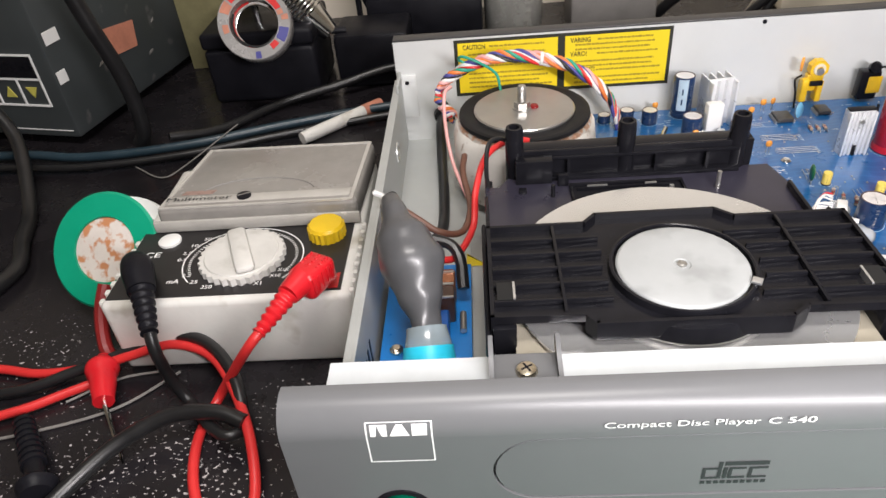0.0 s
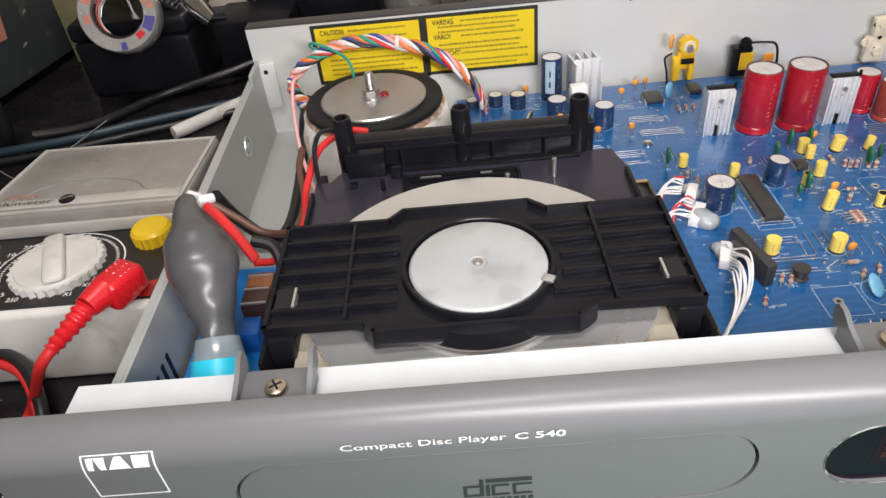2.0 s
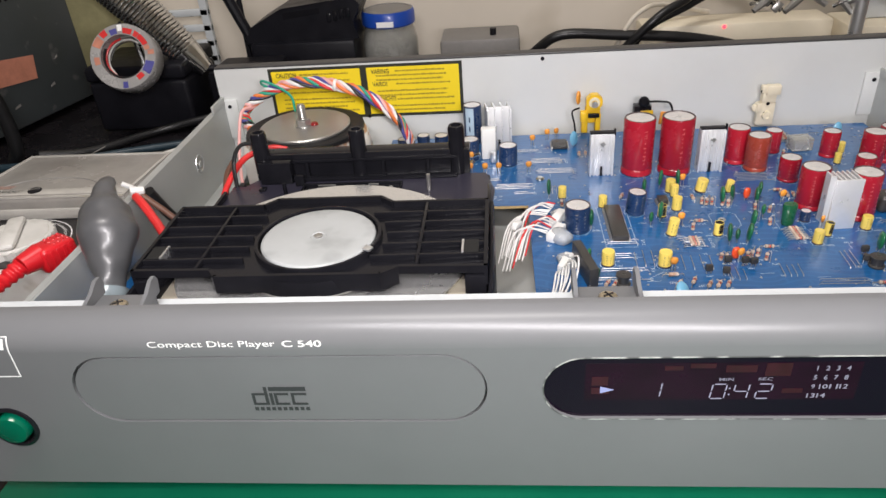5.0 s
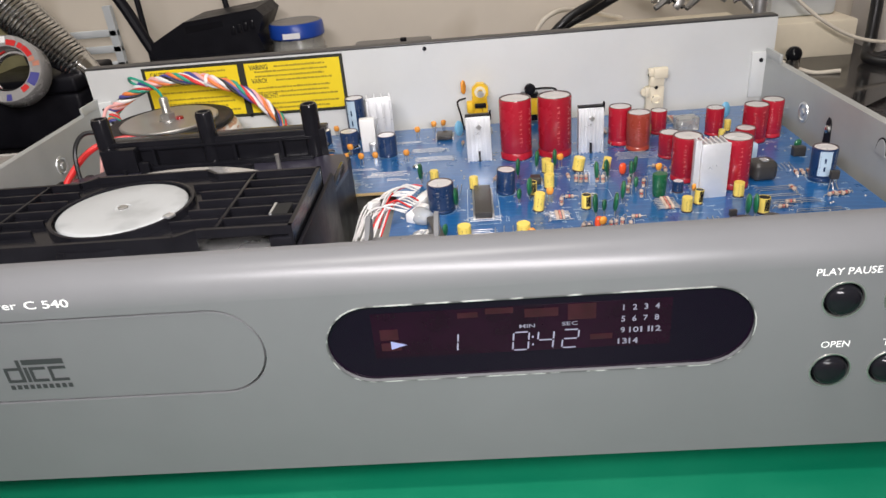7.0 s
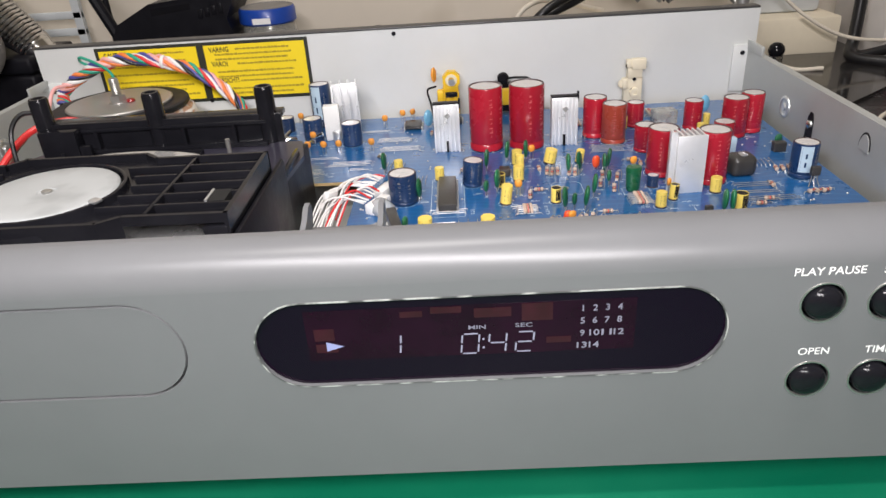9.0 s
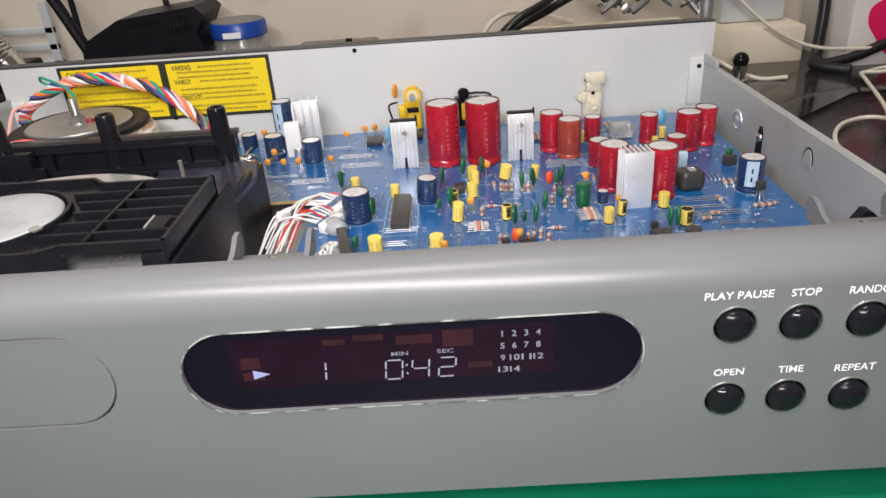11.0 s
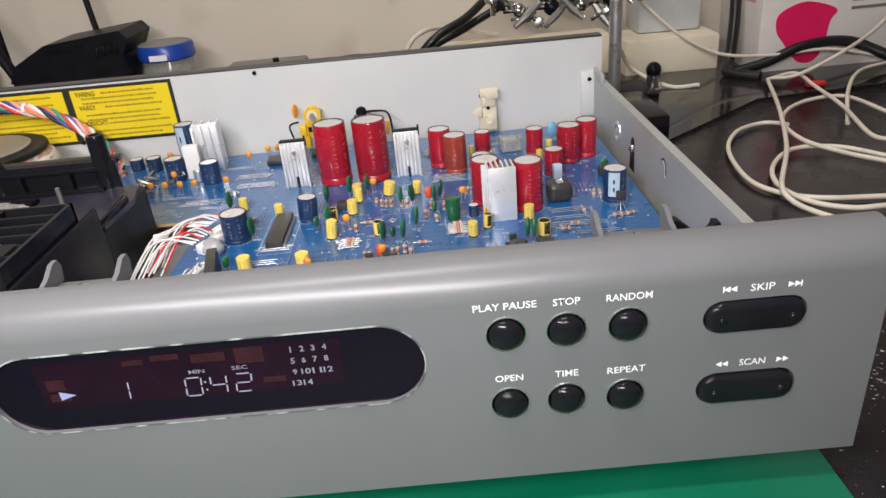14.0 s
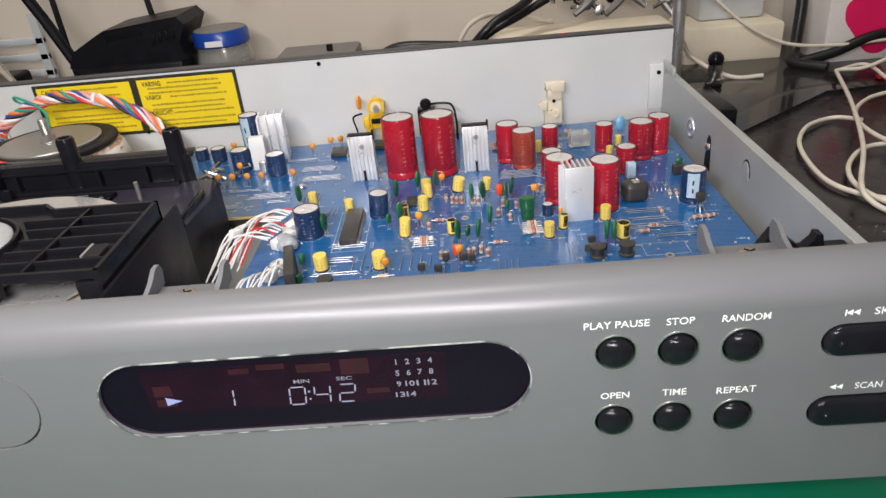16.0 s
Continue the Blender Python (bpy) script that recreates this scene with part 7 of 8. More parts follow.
# solder spool leaning at the meter
spool = thing("solder_spool", (-0.152, 0.176, 0), "green solder spool with paper label, standing on edge", "spool")
stf = Matrix.Translation((-0.1385, 0.1650, 0.0265)) @ pose(0, 0, 0, 50, 0, -8) @ Matrix.Scale(0.94, 4)
part("front_flange", Mesh().lathe([(0.0175, 0.010), (0.0305, 0.010), (0.0318, 0.0112), (0.0305, 0.0124), (0.0180, 0.0124), (0.0175, 0.010)], GREENS, 48, stf), spool, "green plastic ring flange")
part("paper_label", Mesh().lathe([(0, 0.0108), (0.0176, 0.0108), (0.0176, 0.0114), (0, 0.0114)], SPAPER, 40, stf), spool, "pale paper label with orange print")
part("solder_winding", Mesh().lathe([(0.0, -0.008), (0.0240, -0.008), (0.0240, 0.010), (0, 0.010)], SOLDERW, 40, stf), spool, "wound solder wire")
part("back_flange", Mesh().lathe([(0, -0.011), (0.0315, -0.011), (0.0315, -0.0085), (0, -0.0085)], WHITEP, 48, stf), spool, "pale back flange")
thing("twisted_strap", (-0.135, 0.12, 0), "dark red strap loop beside the meter", "strap",
      mesh=Mesh().tube([(-0.1310, 0.1330, 0.0300), (-0.1330, 0.1240, 0.0200), (-0.1320, 0.1150, 0.0080), (-0.1270, 0.1080, 0.0032)], 0.0032, material("dark_red_strap", (0.22, 0.012, 0.012), 0.5), 10))

# ---- bench supply ----
supply_unit = thing("bench_power_supply", (-0.38, 0.42, 0), "dark green-grey enamelled bench power supply with worn stickers", "power supply")
ptf = pose(-0.2464, 0.3406, 0, 0, 0, -12.7)
part("housing", Mesh().box(-0.32, 0.0, 0.0, 0.19, 0.006, 0.150, PSUM, 0.003, ptf), supply_unit)
for fx in (-0.3, -0.02):
    for fy in (0.02, 0.17):
        part("foot", Mesh().box(fx - 0.008, fx + 0.008, fy - 0.008, fy + 0.008, 0, 0.006, BLACKR, 0.001, ptf), supply_unit)
ftf = ptf @ UPRIGHT
pn = Mesh()
for x0, x1, z0, z1 in ((-0.13, -0.0130, 0.0700, 0.0714), (-0.0144, -0.0130, 0.0330, 0.0700), (-0.13, -0.0130, 0.0520, 0.0534), (-0.13, -0.0130, 0.0316, 0.0330), (-0.0354, -0.0340, 0.0330, 0.0520), (-0.0570, -0.0556, 0.0330, 0.0520)):
    pn.box(x0, x1, z0, z1, 0.0, 0.0008, WHITEPR, 0, ftf)
part("panel_print", pn, supply_unit, "white printed panel outlines")
part("display", Mesh().box(-0.13, -0.0150, 0.0540, 0.0695, 0.0, 0.0006, BLACKP, 0, ftf), supply_unit, "blank black display")
YT = material("yellow_triangle_print", (0.55, 0.5, 0.1), 0.6)
for cx, s in ((-0.0450, 1), (-0.0245, -1)):
    part("key_mark", Mesh().prism([(cx - 0.0045, 0.0425 - 0.004 * s), (cx + 0.0045, 0.0425 - 0.004 * s), (cx, 0.0425 + 0.004 * s)], 0.0, 0.0008, YT, ftf), supply_unit, "yellow triangle key mark")
part("trim_line", Mesh().box(-0.32, -0.004, 0.0120, 0.0126, 0.0, 0.0004, WHITEPR, 0, ftf), supply_unit)
SIDE = ptf @ Matrix(((0, 0, 1, 0), (1, 0, 0, 0), (0, 1, 0, 0), (0, 0, 0, 1)))
part("sticker", Mesh().prism([(0.0500, 0.0460), (0.0940, 0.0420), (0.0980, 0.0620), (0.0540, 0.0680)], 0.0, 0.0006, ORSTK, SIDE), supply_unit, "faded orange sticker")
part("sticker", Mesh().prism([(0.0040, 0.0760), (0.0180, 0.0760), (0.0180, 0.0850), (0.0040, 0.0850)], 0.0, 0.0006, WHITEPR, SIDE), supply_unit, "torn white sticker")
part("sticker", Mesh().prism([(0.0020, 0.0480), (0.0110, 0.0480), (0.0110, 0.0570), (0.0020, 0.0570)], 0.0, 0.0006, WHITEPR, SIDE), supply_unit, "torn white sticker")
for y, z, l in ((0.045, 0.044, 0.005), (0.060, 0.024, 0.007), (0.105, 0.030, 0.006), (0.120, 0.052, 0.004)):
    part("paint_chip", Mesh().prism([(y, z), (y + l, z + 0.001), (y + l, z + 0.003), (y + 0.002, z + 0.002)], 0.0, 0.0005, GREYA, SIDE), supply_unit, "scratched paint")
for i in range(12):
    part("vent_slit", Mesh().box(0.03 + 0.006 * i, 0.0325 + 0.006 * i, 0.110, 0.138, 0.0, 0.0006, BLACKM, 0, SIDE), supply_unit)


# ---- cables, and what stands at the back on the left ----
def cable(name, pts, r, mat, label, category="cable"):
    group = {"white_cable": "white cables of the coil", "power_cable": "black power cords", "mains_cable": "mains cables on the bench"}.get(name, "")
    return thing(name, pts[0], label, category, group, mesh=Mesh().tube(pts, r, mat, 12, 7))


cable("mains_cable", [(-0.42, 0.300, 0.005), (-0.30, 0.322, 0.005), (-0.2304, 0.3123, 0.005), (-0.1586, 0.3219, 0.005), (-0.0926, 0.3443, 0.005), (-0.0097, 0.3641, 0.006), (0.08, 0.3700, 0.006)], 0.0032, CABLEBL, "blue-grey mains cable crossing the bench")
cable("mains_cable", [(-0.44, 0.280, 0.004), (-0.31, 0.304, 0.004), (-0.2320, 0.2990, 0.004), (-0.1580, 0.3090, 0.004), (-0.0900, 0.3310, 0.004), (-0.0100, 0.3530, 0.004), (0.08, 0.3600, 0.004)], 0.0026, CABLEB, "black mains cable crossing the bench")
cable("mains_cable", [(-0.1700, 0.3220, 0.012), (-0.1398, 0.3443, 0.005), (-0.1010, 0.3846, 0.005), (-0.0580, 0.3993, 0.010), (-0.0135, 0.4145, 0.016), (0.06, 0.4200, 0.02)], 0.0034, CABLEB, "black mains cable curving behind the player")
cable("hanging_cable", [(-0.2100, 0.2950, 0.30), (-0.1960, 0.3100, 0.13), (-0.1880, 0.3220, 0.06), (-0.1880, 0.3250, 0.02), (-0.1950, 0.3260, 0.0055)], 0.0055, CABLEB, "thick black cable hanging down past the power supply")
cable("mains_cable", [(-0.30, 0.335, 0.055), (-0.285, 0.315, 0.050), (-0.262, 0.295, 0.030), (-0.2395, 0.2483, 0.006), (-0.2250, 0.21, 0.0045), (-0.2150, 0.1766, 0.0045), (-0.24, 0.12, 0.0045)], 0.0045, CABLEB, "black cable looping down from the power supply")
cable("thin_wire", [(-0.19, 0.300, 0.0012), (-0.165, 0.283, 0.0012), (-0.15, 0.296, 0.004), (-0.125, 0.34, 0.010)], 0.0005, GREYA, "thin grey wire on the bench", "wire")
tube_ob = thing("glue_tube", (-0.045, 0.35, 0), "white tube with a red printed end lying on the bench", "tube")
part("tube_body", Mesh().tube([(-0.0700, 0.3246, 0.0050), (-0.0560, 0.3380, 0.0050), (-0.0220, 0.3700, 0.0050)], 0.0047, METERW, 18, 3), tube_ob)
part("tube_print", Mesh().tube([(-0.0340, 0.3587, 0.0051), (-0.0220, 0.3700, 0.0051)], 0.0048, ORSTK, 18, 1), tube_ob, "red printed band")
part("tube_cap", Mesh().tube([(-0.0740, 0.3208, 0.0050), (-0.0698, 0.3248, 0.0050)], 0.0044, METERW, 16, 1), tube_ob)

# ---- black case with a tape roll leaning on it ----
blk = thing("black_case", (-0.115, 0.43, 0), "dusty black case standing on the bench", "case")
part("case_body", Mesh().box(-0.1600, -0.0720, 0.4000, 0.4700, 0.0, 0.0440, BLACKM, 0.004, segments=3), blk)
part("case_lid", Mesh().box(-0.1604, -0.0716, 0.3996, 0.4704, 0.0444, 0.0570, BLACKM, 0.003, segments=3), blk, "dusty black lid")
thing("circuit_offcut", (-0.17, 0.46, 0), "olive printed board offcut with holes", "circuit board",
             mesh=Mesh().box(-0.2050, -0.1350, 0.4800, 0.4840, 0.0, 0.1150, CARDM, 0.0008))
tape = thing("tape_roll", (-0.106, 0.372, 0), "white paper tape roll with red and blue printed rim", "tape roll")
ttf = Matrix.Translation((-0.1060, 0.3790, 0.0690)) @ pose(0, 0, 0, 62, 0, 8)
part("roll", Mesh().lathe([(0.0175, -0.009), (0.0255, -0.009), (0.0262, -0.008), (0.0262, 0.008), (0.0255, 0.009), (0.0175, 0.009), (0.0175, -0.009)], material("cloudy_clear_tape", (0.40, 0.39, 0.38), 0.25, 0.0, 0.15, 60, transmission=0.2), 48, ttf), tape)
random.seed(31)
a = 0.0
while a < 350:
    da = random.uniform(9, 30)
    mt = random.choice((ORSTK, WIRER, WIREB, WHITEPR, GREYA, None, None))
    if mt:
        m = Mesh()
        ra, rb = random.choice(((0.0182, 0.0250), (0.0200, 0.0250), (0.0182, 0.0225)))
        for i in range(6):
            u0, u1 = radians(a + da * i / 6), radians(a + da * (i + 1) / 6)
            m.add([tuple(ttf @ Vector((r * math.cos(u), r * math.sin(u), 0.0093))) for u, r in ((u0, ra), (u0, rb), (u1, rb), (u1, ra))], [(0, 1, 2, 3)], mt)
        part("rim_print", m, tape, "printed coloured patch")
    a += da + random.uniform(1, 6)
for k in range(4):
    pts = [tuple(ttf @ Vector((0.016 * math.cos(radians(u + 50 * k)), 0.016 * math.sin(radians(u + 50 * k)), -0.006 + 0.004 * k + 0.002 * math.sin(u)))) for u in range(0, 200, 25)]
    part("stored_wire", Mesh().tube(pts, 0.0009, (CHROME, METERW, WIRER, CABLEB)[k], 7, 3), tape, "wire end coiled inside the roll")

# ---- iron stand with coil spring ----
stand = thing("iron_stand", (-0.08, 0.42, 0), "soldering iron stand with chrome coil spring holder", "stand")
coil_a, coil_b = Vector((-0.1402, 0.425, 0.1335)), Vector((-0.0768, 0.425, 0.0607))
axis = (coil_b - coil_a).normalized()
side_v = axis.cross(Vector((0, 1, 0))).normalized()
coil = []
for i in range(30 * 14 + 1):
    u = i / (30 * 14)
    rr = 0.0175 - 0.0055 * u ** 2
    a = 2 * math.pi * i / 14
    p = coil_a.lerp(coil_b, u) + side_v * rr * math.cos(a) + Vector((0, 1, 0)) * rr * math.sin(a)
    coil.append(tuple(p))
part("coil_spring", Mesh().tube(coil, 0.0015, CHROME, 7, 1, smooth=False), stand, "chrome coil spring")
part("coil_collar", Mesh().tube([tuple(coil_b - axis * 0.002), tuple(coil_b + axis * 0.022)], [0.0135, 0.0075], CHROME, 16, 1), stand, "chrome end collar")
part("stand_post", Mesh().tube([(-0.1180, 0.4250, 0.0570), (-0.1190, 0.4200, 0.12)], 0.003, CHROME, 10, 1), stand)
part("holder_arm", Mesh().tube([(-0.1230, 0.4100, 0.0900), (-0.1000, 0.4150, 0.0700), (-0.0700, 0.4200, 0.0500), (-0.0500, 0.4250, 0.0450)], 0.003, BLACKM, 10), stand, "black stand arm")
part("base", Mesh().box(-0.0600, 0.000, 0.4150, 0.4650, 0.0, 0.0440, BLACKM, 0.004), stand, "black stand base")
arm = thing("lamp_arm", (-0.04, 0.50, 0), "black tubular lamp arms crossing behind the player", "lamp arm")
part("arm_bar", Mesh().tube([(-0.0900, 0.4900, 0.170), (-0.0560, 0.4900, 0.0940), (-0.0200, 0.4900, 0.0)], 0.0050, BLACKM, 10, 1), arm)
part("arm_bar", Mesh().tube([(-0.0480, 0.5000, 0.20), (-0.0490, 0.5000, 0.0)], 0.0026, BLACKM, 10, 1), arm)
part("arm_bar", Mesh().tube([(0.0080, 0.5500, 0.20), (0.0200, 0.5500, 0.0)], 0.0028, BLACKM, 10, 1), arm)
rail = Mesh()
for i in range(4):
    rail.box(-0.26, -0.11, 0.5700, 0.5760, 0.012 + 0.016 * i, 0.019 + 0.016 * i, LIPM, 0.001)
thing("wire_rack", (-0.14, 0.57, 0), "white slatted rack against the wall", "rack", mesh=rail.box(-0.26, -0.252, 0.5700, 0.5760, 0.0, 0.09, LIPM).box(-0.118, -0.11, 0.5700, 0.5760, 0.0, 0.09, LIPM))

# ---- black charger, jar, adapter ----
ch = thing("black_charger", (0.01, 0.51, 0), "dusty black plastic charger tilted behind the player", "charger")
XZ = Matrix(((1, 0, 0, 0), (0, 0, 1, 0), (0, 1, 0, 0), (0, 0, 0, 1)))
part("charger_body", Mesh().prism([(-0.0450, 0.0500), (-0.0380, 0.0640), (-0.0060, 0.0800), (0.0620, 0.0870), (0.0680, 0.0800), (0.0600, 0.0650), (0.0640, 0.0500)], 0.485, 0.545, BLACKM, XZ), ch)
part("charger_foot", Mesh().box(-0.040, 0.060, 0.480, 0.550, 0.0, 0.050, BLACKM, 0.003), ch)
part("charger_label", Mesh().add([(-0.0050, 0.4849, 0.0700), (0.0300, 0.4849, 0.0740), (0.0300, 0.4849, 0.0790), (-0.0050, 0.4849, 0.0760)], [(0, 1, 2, 3)], BLACKP), ch, "worn glossy label")
for i in range(4):
    part("charger_key", Mesh().box(0.036 + 0.006 * i, 0.040 + 0.006 * i, 0.4835, 0.486, 0.066 + 0.0012 * i, 0.074 + 0.0012 * i, BLACKP, 0.0006), ch)
jar = thing("glass_jar", (0.0885, 0.515, 0), "small glass jar with worn blue metal lid", "jar")
JT = Matrix.Translation((0.0885, 0.5150, 0)) @ Matrix.Diagonal((1, 1, 1.11, 1))
part("jar_glass", Mesh().lathe([(0, 0.0), (0.0230, 0.0), (0.0260, 0.004), (0.0265, 0.036), (0.0235, 0.0470), (0.0230, 0.0500), (0.0215, 0.0500), (0.0245, 0.036), (0.0240, 0.005), (0, 0.004)], GLASS, 36, JT), jar, "clear glass jar body")
part("jar_contents", Mesh().lathe([(0, 0.0045), (0.0235, 0.0055), (0.0238, 0.030), (0, 0.032)], material("jar_screws", (0.35, 0.33, 0.3), 0.5, 0.4, 0.5, 200, 0.4, 300), 30, JT), jar, "grey small parts in the jar")
part("jar_lid", Mesh().lathe([(0.0245, 0.0500), (0.0255, 0.0510), (0.0253, 0.0600), (0.0240, 0.0622), (0, 0.0622)], LIDBLUE, 40, JT), jar, "blue painted metal lid")
part("lid_rim", Mesh().lathe([(0.0236, 0.0623), (0.0215, 0.0630), (0.0205, 0.0623), (0, 0.0624)], GREYA, 40, JT), jar, "worn grey top of the lid")
part("lid_print", Mesh().box(-0.008, 0.008, -0.0256, -0.0253, 0.0515, 0.0560, WHITEPR, 0, JT), jar, "white printed bar")
ad = thing("adapter", (0.175, 0.51, 0), "grey plastic adapter box behind the player", "adapter")
part("adapter_body", Mesh().box(0.1380, 0.2130, 0.4950, 0.5450, 0.0, 0.0410, GREYA, 0.003), ad)
part("adapter_knob", Mesh().lathe([(0.003, 0.041), (0.003, 0.047), (0, 0.047)], BLACKM, 12, Matrix.Translation((0.188, 0.51, 0))), ad)
cable("power_cable", [(0.2150, 0.515, 0.006), (0.2300, 0.50, 0.028), (0.2532, 0.495, 0.0415), (0.3037, 0.495, 0.0385), (0.3600, 0.495, 0.0340), (0.4093, 0.495, 0.0240), (0.45, 0.50, 0.005)], 0.0048, CABLEB, "thick black cord arching behind the player")
cable("power_cable", [(0.2900, 0.50, 0.0050), (0.3188, 0.49, 0.0377), (0.3400, 0.49, 0.0570), (0.3742, 0.51, 0.0720), (0.42, 0.56, 0.11), (0.44, 0.585, 0.18)], 0.0038, CABLEB, "black cord rising to the wall")
cable("power_cable", [(0.3050, 0.50, 0.0050), (0.3300, 0.50, 0.0420), (0.3700, 0.51, 0.0600), (0.42, 0.53, 0.0850), (0.47, 0.57, 0.14)], 0.0036, CABLEB, "black cord rising to the wall")
cable("thin_cable", [(0.2950, 0.51, 0.004), (0.3100, 0.495, 0.0450), (0.3250, 0.50, 0.0590), (0.3500, 0.53, 0.0560), (0.40, 0.56, 0.0400)], 0.0022, CABLEW, "pale grey cord looping up")
cable("thin_cable", [(0.2960, 0.590, 0.09), (0.2970, 0.594, 0.14), (0.2990, 0.596, 0.30)], 0.0016, CABLEW, "thin pale wire hanging on the wall")
strip = thing("power_strip", (0.42, 0.54, 0), "white power strip with a red lamp lying at the wall", "power strip")
part("strip_body", Mesh().box(0.3300, 0.5050, 0.5200, 0.5600, 0.0, 0.0380, BEIGEP, 0.004), strip)
part("strip_lamp", Mesh().lathe([(0.0018, 0), (0.0016, 0.0008), (0, 0.001)], LEDRED, 12, pose(0.4050, 0.5199, 0.0350, 90, 0, 0)), strip, "glowing red lamp")

# ---- helping clamp stand on the right ----
cs = thing("clamp_stand", (0.486, 0.44, 0), "chrome clamp stand with jointed arms and clips", "clamp stand")
part("post", Mesh().lathe([(0.0054, 0.0), (0.0054, 0.30), (0, 0.30)], ALU, 18, Matrix.Translation((0.4860, 0.4400, 0))), cs)
part("base", Mesh().box(0.455, 0.52, 0.42, 0.47, 0.002, 0.006, BLACKM, 0.002), cs)
part("cross_arm", Mesh().tube([(0.3950, 0.4550, 0.0780), (0.4860, 0.4480, 0.0800), (0.5100, 0.4460, 0.0850)], 0.0026, CHROME, 10, 1), cs)
for x, y, z, r in ((0.4860, 0.4480, 0.0800, 0.0080), (0.4600, 0.4500, 0.0790, 0.0065), (0.4350, 0.4520, 0.0780, 0.0070), (0.4080, 0.4540, 0.0775, 0.0060), (0.5080, 0.4460, 0.0840, 0.0070)):
    part("joint", Mesh().lathe([(0, -r), (0.5 * r, -0.87 * r), (0.87 * r, -0.5 * r), (r, 0), (0.87 * r, 0.5 * r), (0.5 * r, 0.87 * r), (0, r)], CHROME if r < 0.0068 else BLACKP, 16, Matrix.Translation((x, y, z))), cs)
for x, z, dx in ((0.4250, 0.0720, -0.022), (0.4480, 0.0700, -0.020), (0.4420, 0.0740, 0.018), (0.4700, 0.0660, 0.012)):
    part("clip", Mesh().tube([(x, 0.4500, z + 0.012), (x + dx * 0.5, 0.4470, z + 0.002), (x + dx, 0.4430, z - 0.006)], [0.0030, 0.0036, 0.0022], STEELD, 8, 3), cs, "crocodile clip")
    part("wing_nut", Mesh().box(-0.006, 0.006, -0.0012, 0.0012, -0.003, 0.003, CHROME, 0.001, pose(x + 0.004, 0.4440, z + 0.014, 10, 20, 30)), cs)
random.seed(12)
for k in range(11):
    x = 0.386 + 0.011 * k + random.uniform(-0.003, 0.003)
    z = 0.068 + random.uniform(0, 0.024)
    tilt = pose(x, 0.449 + random.uniform(-0.006, 0.006), z, random.uniform(-30, 30), random.choice((0, 90, 60, -50)), 0)
    r = random.uniform(0.0022, 0.0036)
    part("rod", Mesh().lathe([(0, -0.009), (r * 0.6, -0.009), (r * 0.6, 0.009), (0, 0.009)], CHROME, 12, tilt), cs, "short chrome rod")
    part("nut", Mesh().lathe([(0, 0.002), (r * 1.6, 0.002), (r * 1.7, 0.003), (r * 1.7, 0.0065), (r * 1.6, 0.0075), (0, 0.0075)], CHROME if k % 2 else STEELD, 8 if k % 3 else 16, tilt), cs)
    if k % 2:
        part("block", Mesh().box(-0.0045, 0.0045, -0.003, 0.003, -0.007, -0.001, BLACKP if k % 4 == 1 else STEELD, 0.0008, tilt), cs)
part("dark_arm", Mesh().tube([(0.4000, 0.4700, 0.1050), (0.4300, 0.4600, 0.0950), (0.4700, 0.4550, 0.0900)], 0.0055, BLACKP, 10), cs, "black jointed arm")
bp = thing("ball_post", (0.521, 0.444, 0), "short black post with chrome collar and black ball", "post")
part("collar", Mesh().lathe([(0.0075, 0.002), (0.0075, 0.004), (0.0058, 0.005), (0.0056, 0.0160), (0, 0.0160)], CHROME, 18, Matrix.Translation((0.5210, 0.4440, 0))), bp, "chrome collar")
r = 0.0066
part("ball", Mesh().lathe([(0, -r), (0.5 * r, -0.87 * r), (0.87 * r, -0.5 * r), (r, 0), (0.87 * r, 0.5 * r), (0.5 * r, 0.87 * r), (0, r)], BLACKP, 20, Matrix.Translation((0.5210, 0.4440, 0.0200))), bp, "glossy black ball")
# plain block put in for the dark area beside the player
thing("black_speaker_box", (0.455, 0.34, 0), "low black box beside the player", "box", mesh=Mesh().box(0.4450, 0.4950, 0.3200, 0.3900, 0.0, 0.0180, BLACKP, 0.002))

# ---- boxes at the right ----
bb = thing("wall_socket_box", (0.555, 0.53, 0), "cream plastic socket box on the bench", "box")
part("lower_box", Mesh().box(0.5120, 0.6000, 0.5000, 0.5600, 0.0, 0.0340, BEIGEP, 0.003), bb)
part("upper_box", Mesh().box(0.5300, 0.5900, 0.5250, 0.5700, 0.0340, 0.1000, LIPM, 0.004), bb, "white upper box")
ct = thing("printed_carton", (0.72, 0.5, 0), "white carton printed with a magenta shape", "carton")
part("carton_body", Mesh().box(0.6220, 0.8600, 0.4700, 0.5600, 0.0, 0.1500, CARTON, 0.0012), ct)
part("magenta_shape", Mesh().prism([(p.x, p.y) for p in path([(x, z, 0) for x, z in [(0.6440, 0.0260), (0.6580, 0.0090), (0.6720, 0.0080), (0.6800, 0.0200), (0.6830, 0.0420), (0.6870, 0.0520), (0.6600, 0.0600), (0.6380, 0.0520), (0.6360, 0.0380)]], 5, True)], 0.4694, 0.4699, PINK, XZ), ct, "magenta printed shape")
part("side_print", Mesh().add([(0.6218, 0.4850, 0.0600), (0.6218, 0.5300, 0.0600), (0.6218, 0.5300, 0.1200), (0.6218, 0.4850, 0.1200)], [(0, 1, 2, 3)], WIREP), ct, "faded pink print")
bars = Mesh()
for i in range(5):
    bar(bars, 0.700, 0.745 - 0.006 * (i % 3), 0.05 + 0.007 * i, 0.0525 + 0.007 * i, 0.4697, PINK if i > 2 else GREYA)
part("print_bars", bars, ct)

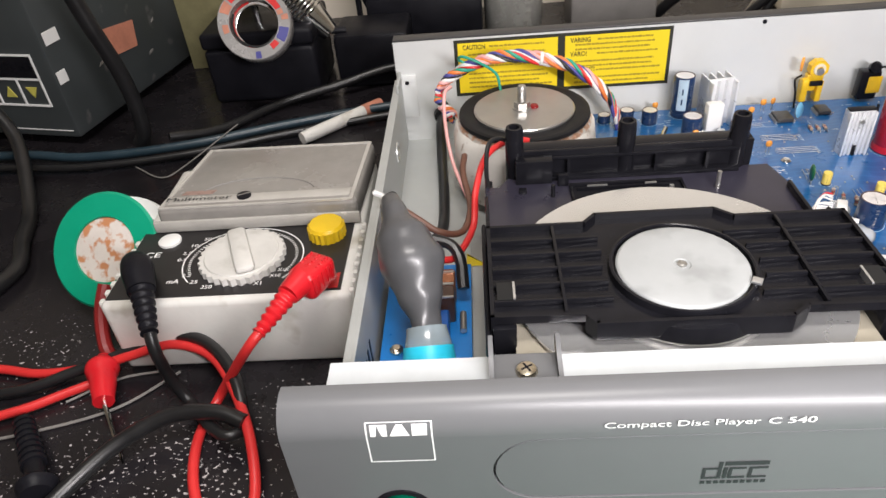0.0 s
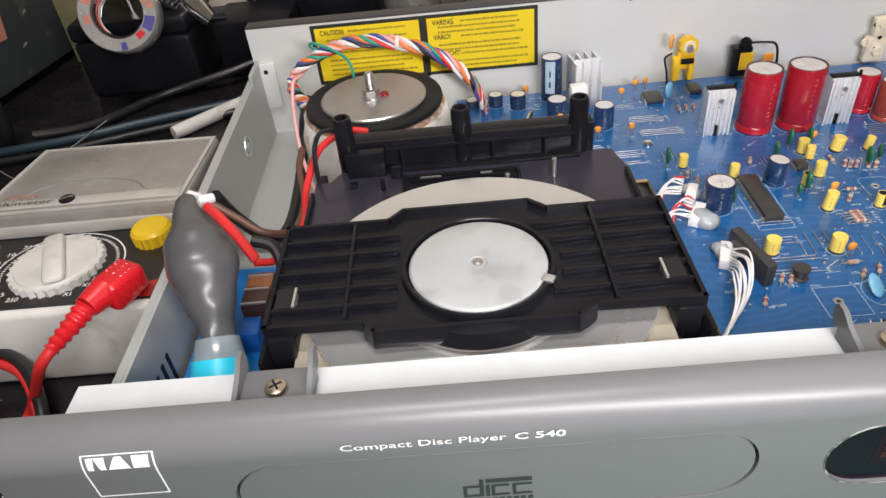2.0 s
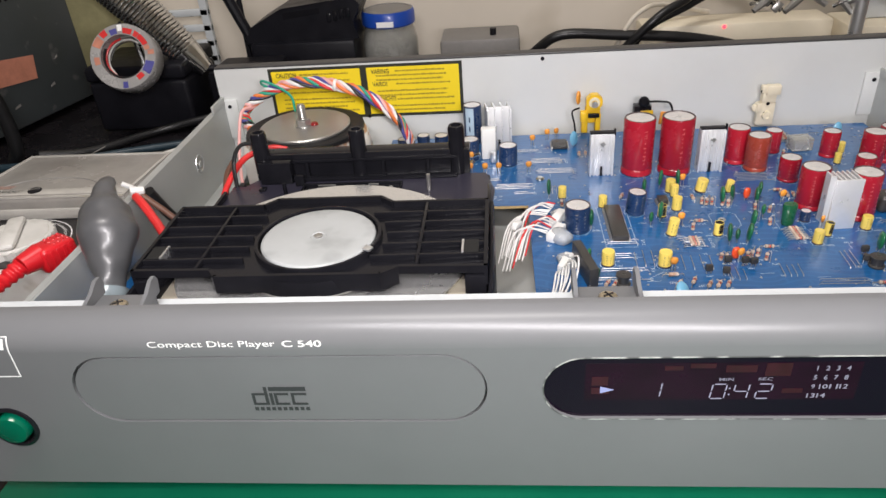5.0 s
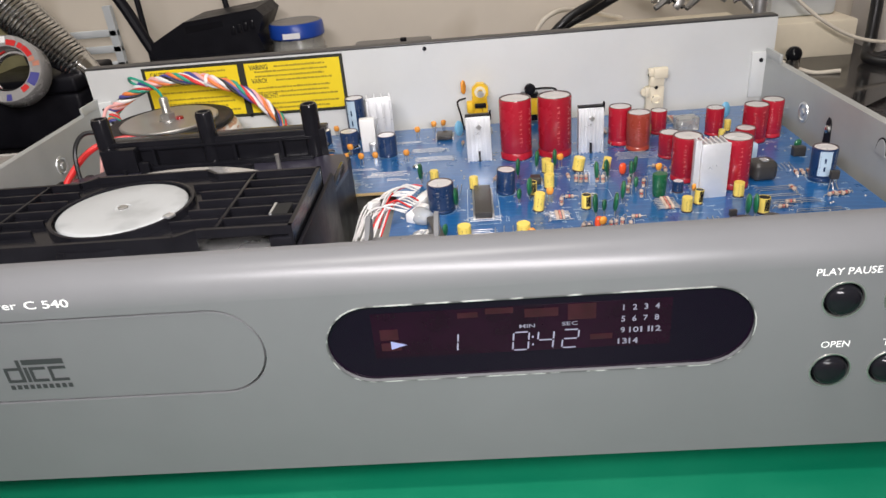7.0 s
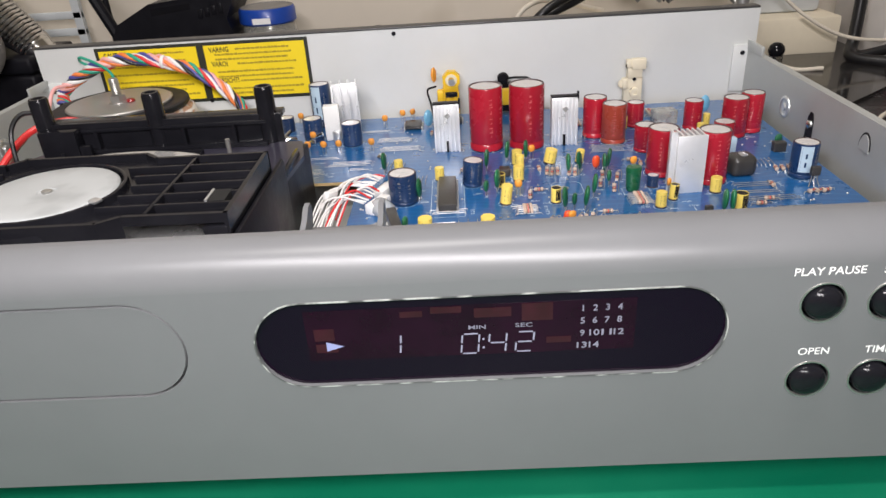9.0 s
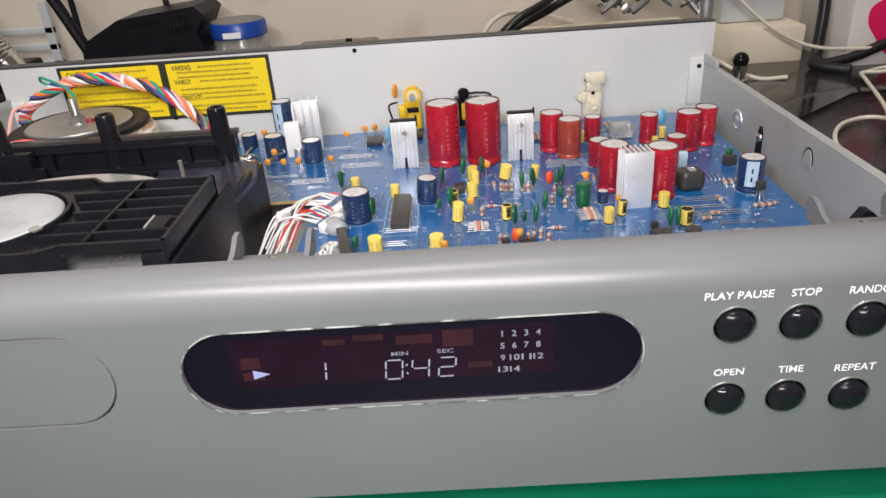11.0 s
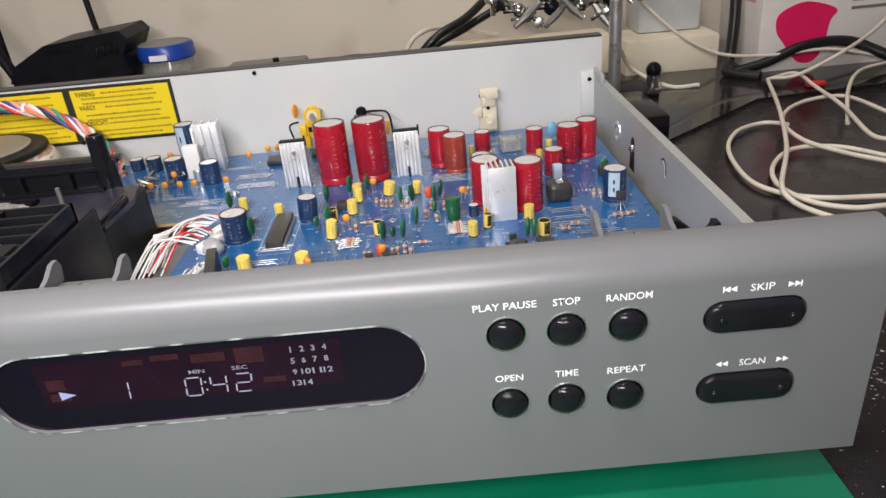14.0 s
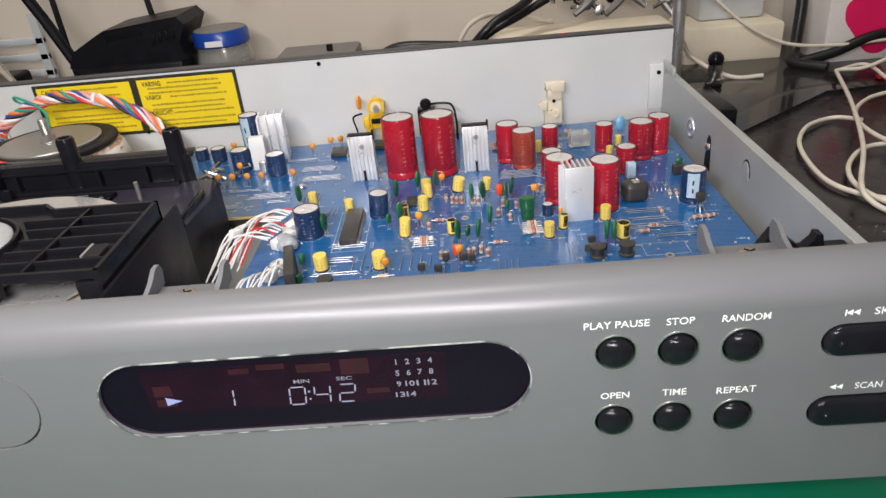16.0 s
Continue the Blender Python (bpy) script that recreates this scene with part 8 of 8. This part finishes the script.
cable("white_cable", [(0.611, 0.423, 0.008), (0.581, 0.339, 0.0095), (0.549, 0.261, 0.0095), (0.519, 0.204, 0.0095), (0.518, 0.189, 0.006), (0.525, 0.179, 0.0035), (0.532, 0.167, 0.0035)], 0.0015, CABLEW, "dirty white cable crossing the coil")
cable("white_cable", [(0.648, 0.314, 0.0065), (0.642, 0.363, 0.0065), (0.605, 0.356, 0.0065), (0.576, 0.323, 0.0065), (0.568, 0.281, 0.0065), (0.579, 0.251, 0.0065), (0.595, 0.229, 0.0065)], 0.0015, CABLEW, "dirty white cable coiled on the bench")
cable("white_cable", [(0.605, 0.244, 0.0035), (0.586, 0.268, 0.0035), (0.559, 0.271, 0.0035), (0.535, 0.247, 0.0035), (0.524, 0.218, 0.0035), (0.529, 0.192, 0.0035), (0.545, 0.179, 0.0035), (0.564, 0.178, 0.0035)], 0.0015, CABLEW, "dirty white cable coiled on the bench")
cable("white_cable", [(0.575, 0.312, 0.006), (0.567, 0.33, 0.0025), (0.545, 0.32, 0.0025), (0.527, 0.295, 0.0025), (0.517, 0.265, 0.0025), (0.513, 0.228, 0.0025), (0.522, 0.207, 0.0025), (0.54, 0.196, 0.0025), (0.572, 0.191, 0.0025)], 0.0015, CABLEW, "dirty white cable looped on the bench")
cable("white_cable", [(0.611, 0.423, 0.008), (0.636, 0.427, 0.01), (0.631, 0.384, 0.0095), (0.623, 0.331, 0.0095), (0.607, 0.271, 0.0095), (0.611, 0.256, 0.0095)], 0.0015, CABLEW, "dirty white cable coming out of the coil")
cable("white_cable", [(0.724, 0.439, 0.009), (0.68, 0.409, 0.012), (0.643, 0.36, 0.012), (0.616, 0.31, 0.0035)], 0.0015, CABLEW, "dirty white cable bent over the coil")
cable("white_cable", [(0.68, 0.384, 0.06), (0.674, 0.395, 0.045), (0.662, 0.413, 0.026), (0.631, 0.414, 0.012), (0.614, 0.425, 0.008)], 0.0015, CABLEW, "dirty white cable coming down past the carton")
cable("white_cable", [(0.4950, 0.5150, 0.1000), (0.5200, 0.4800, 0.0700), (0.5500, 0.4650, 0.0420), (0.5850, 0.4600, 0.0240), (0.6300, 0.4600, 0.0190), (0.6800, 0.4580, 0.0200), (0.7300, 0.4500, 0.0100), (0.79, 0.43, 0.003)], 0.0015, CABLEW, "dirty white cable sagging from the clamp stand")
cable("power_cable", [(0.6100, 0.5300, 0.2000), (0.6080, 0.4950, 0.0700), (0.6020, 0.4800, 0.0200), (0.5950, 0.4650, 0.0060), (0.6150, 0.4450, 0.0045)], 0.0050, CABLEB, "black cord hanging by the carton")
cable("power_cable", [(0.5950, 0.4650, 0.0050), (0.6250, 0.4620, 0.0120), (0.6600, 0.4620, 0.0240), (0.7000, 0.4620, 0.0240), (0.7400, 0.4400, 0.0080), (0.80, 0.42, 0.0045)], 0.0045, CABLEB, "black cord arching in front of the carton")
cable("thin_cable", [(0.4980, 0.4700, 0.0350), (0.5100, 0.4700, 0.0160), (0.5350, 0.4450, 0.0040), (0.5600, 0.4400, 0.0040)], 0.0018, CABLEW, "thin pale wire on the bench")
for x, y in ((0.645, 0.41), (0.615, 0.20)):
    thing("red_scrap", (x, y, 0), "small red plastic scrap on the bench", "scrap", mesh=Mesh().box(x - 0.008, x + 0.008, y - 0.004, y + 0.004, 0.0025, 0.0065, WIRER, 0.0015))
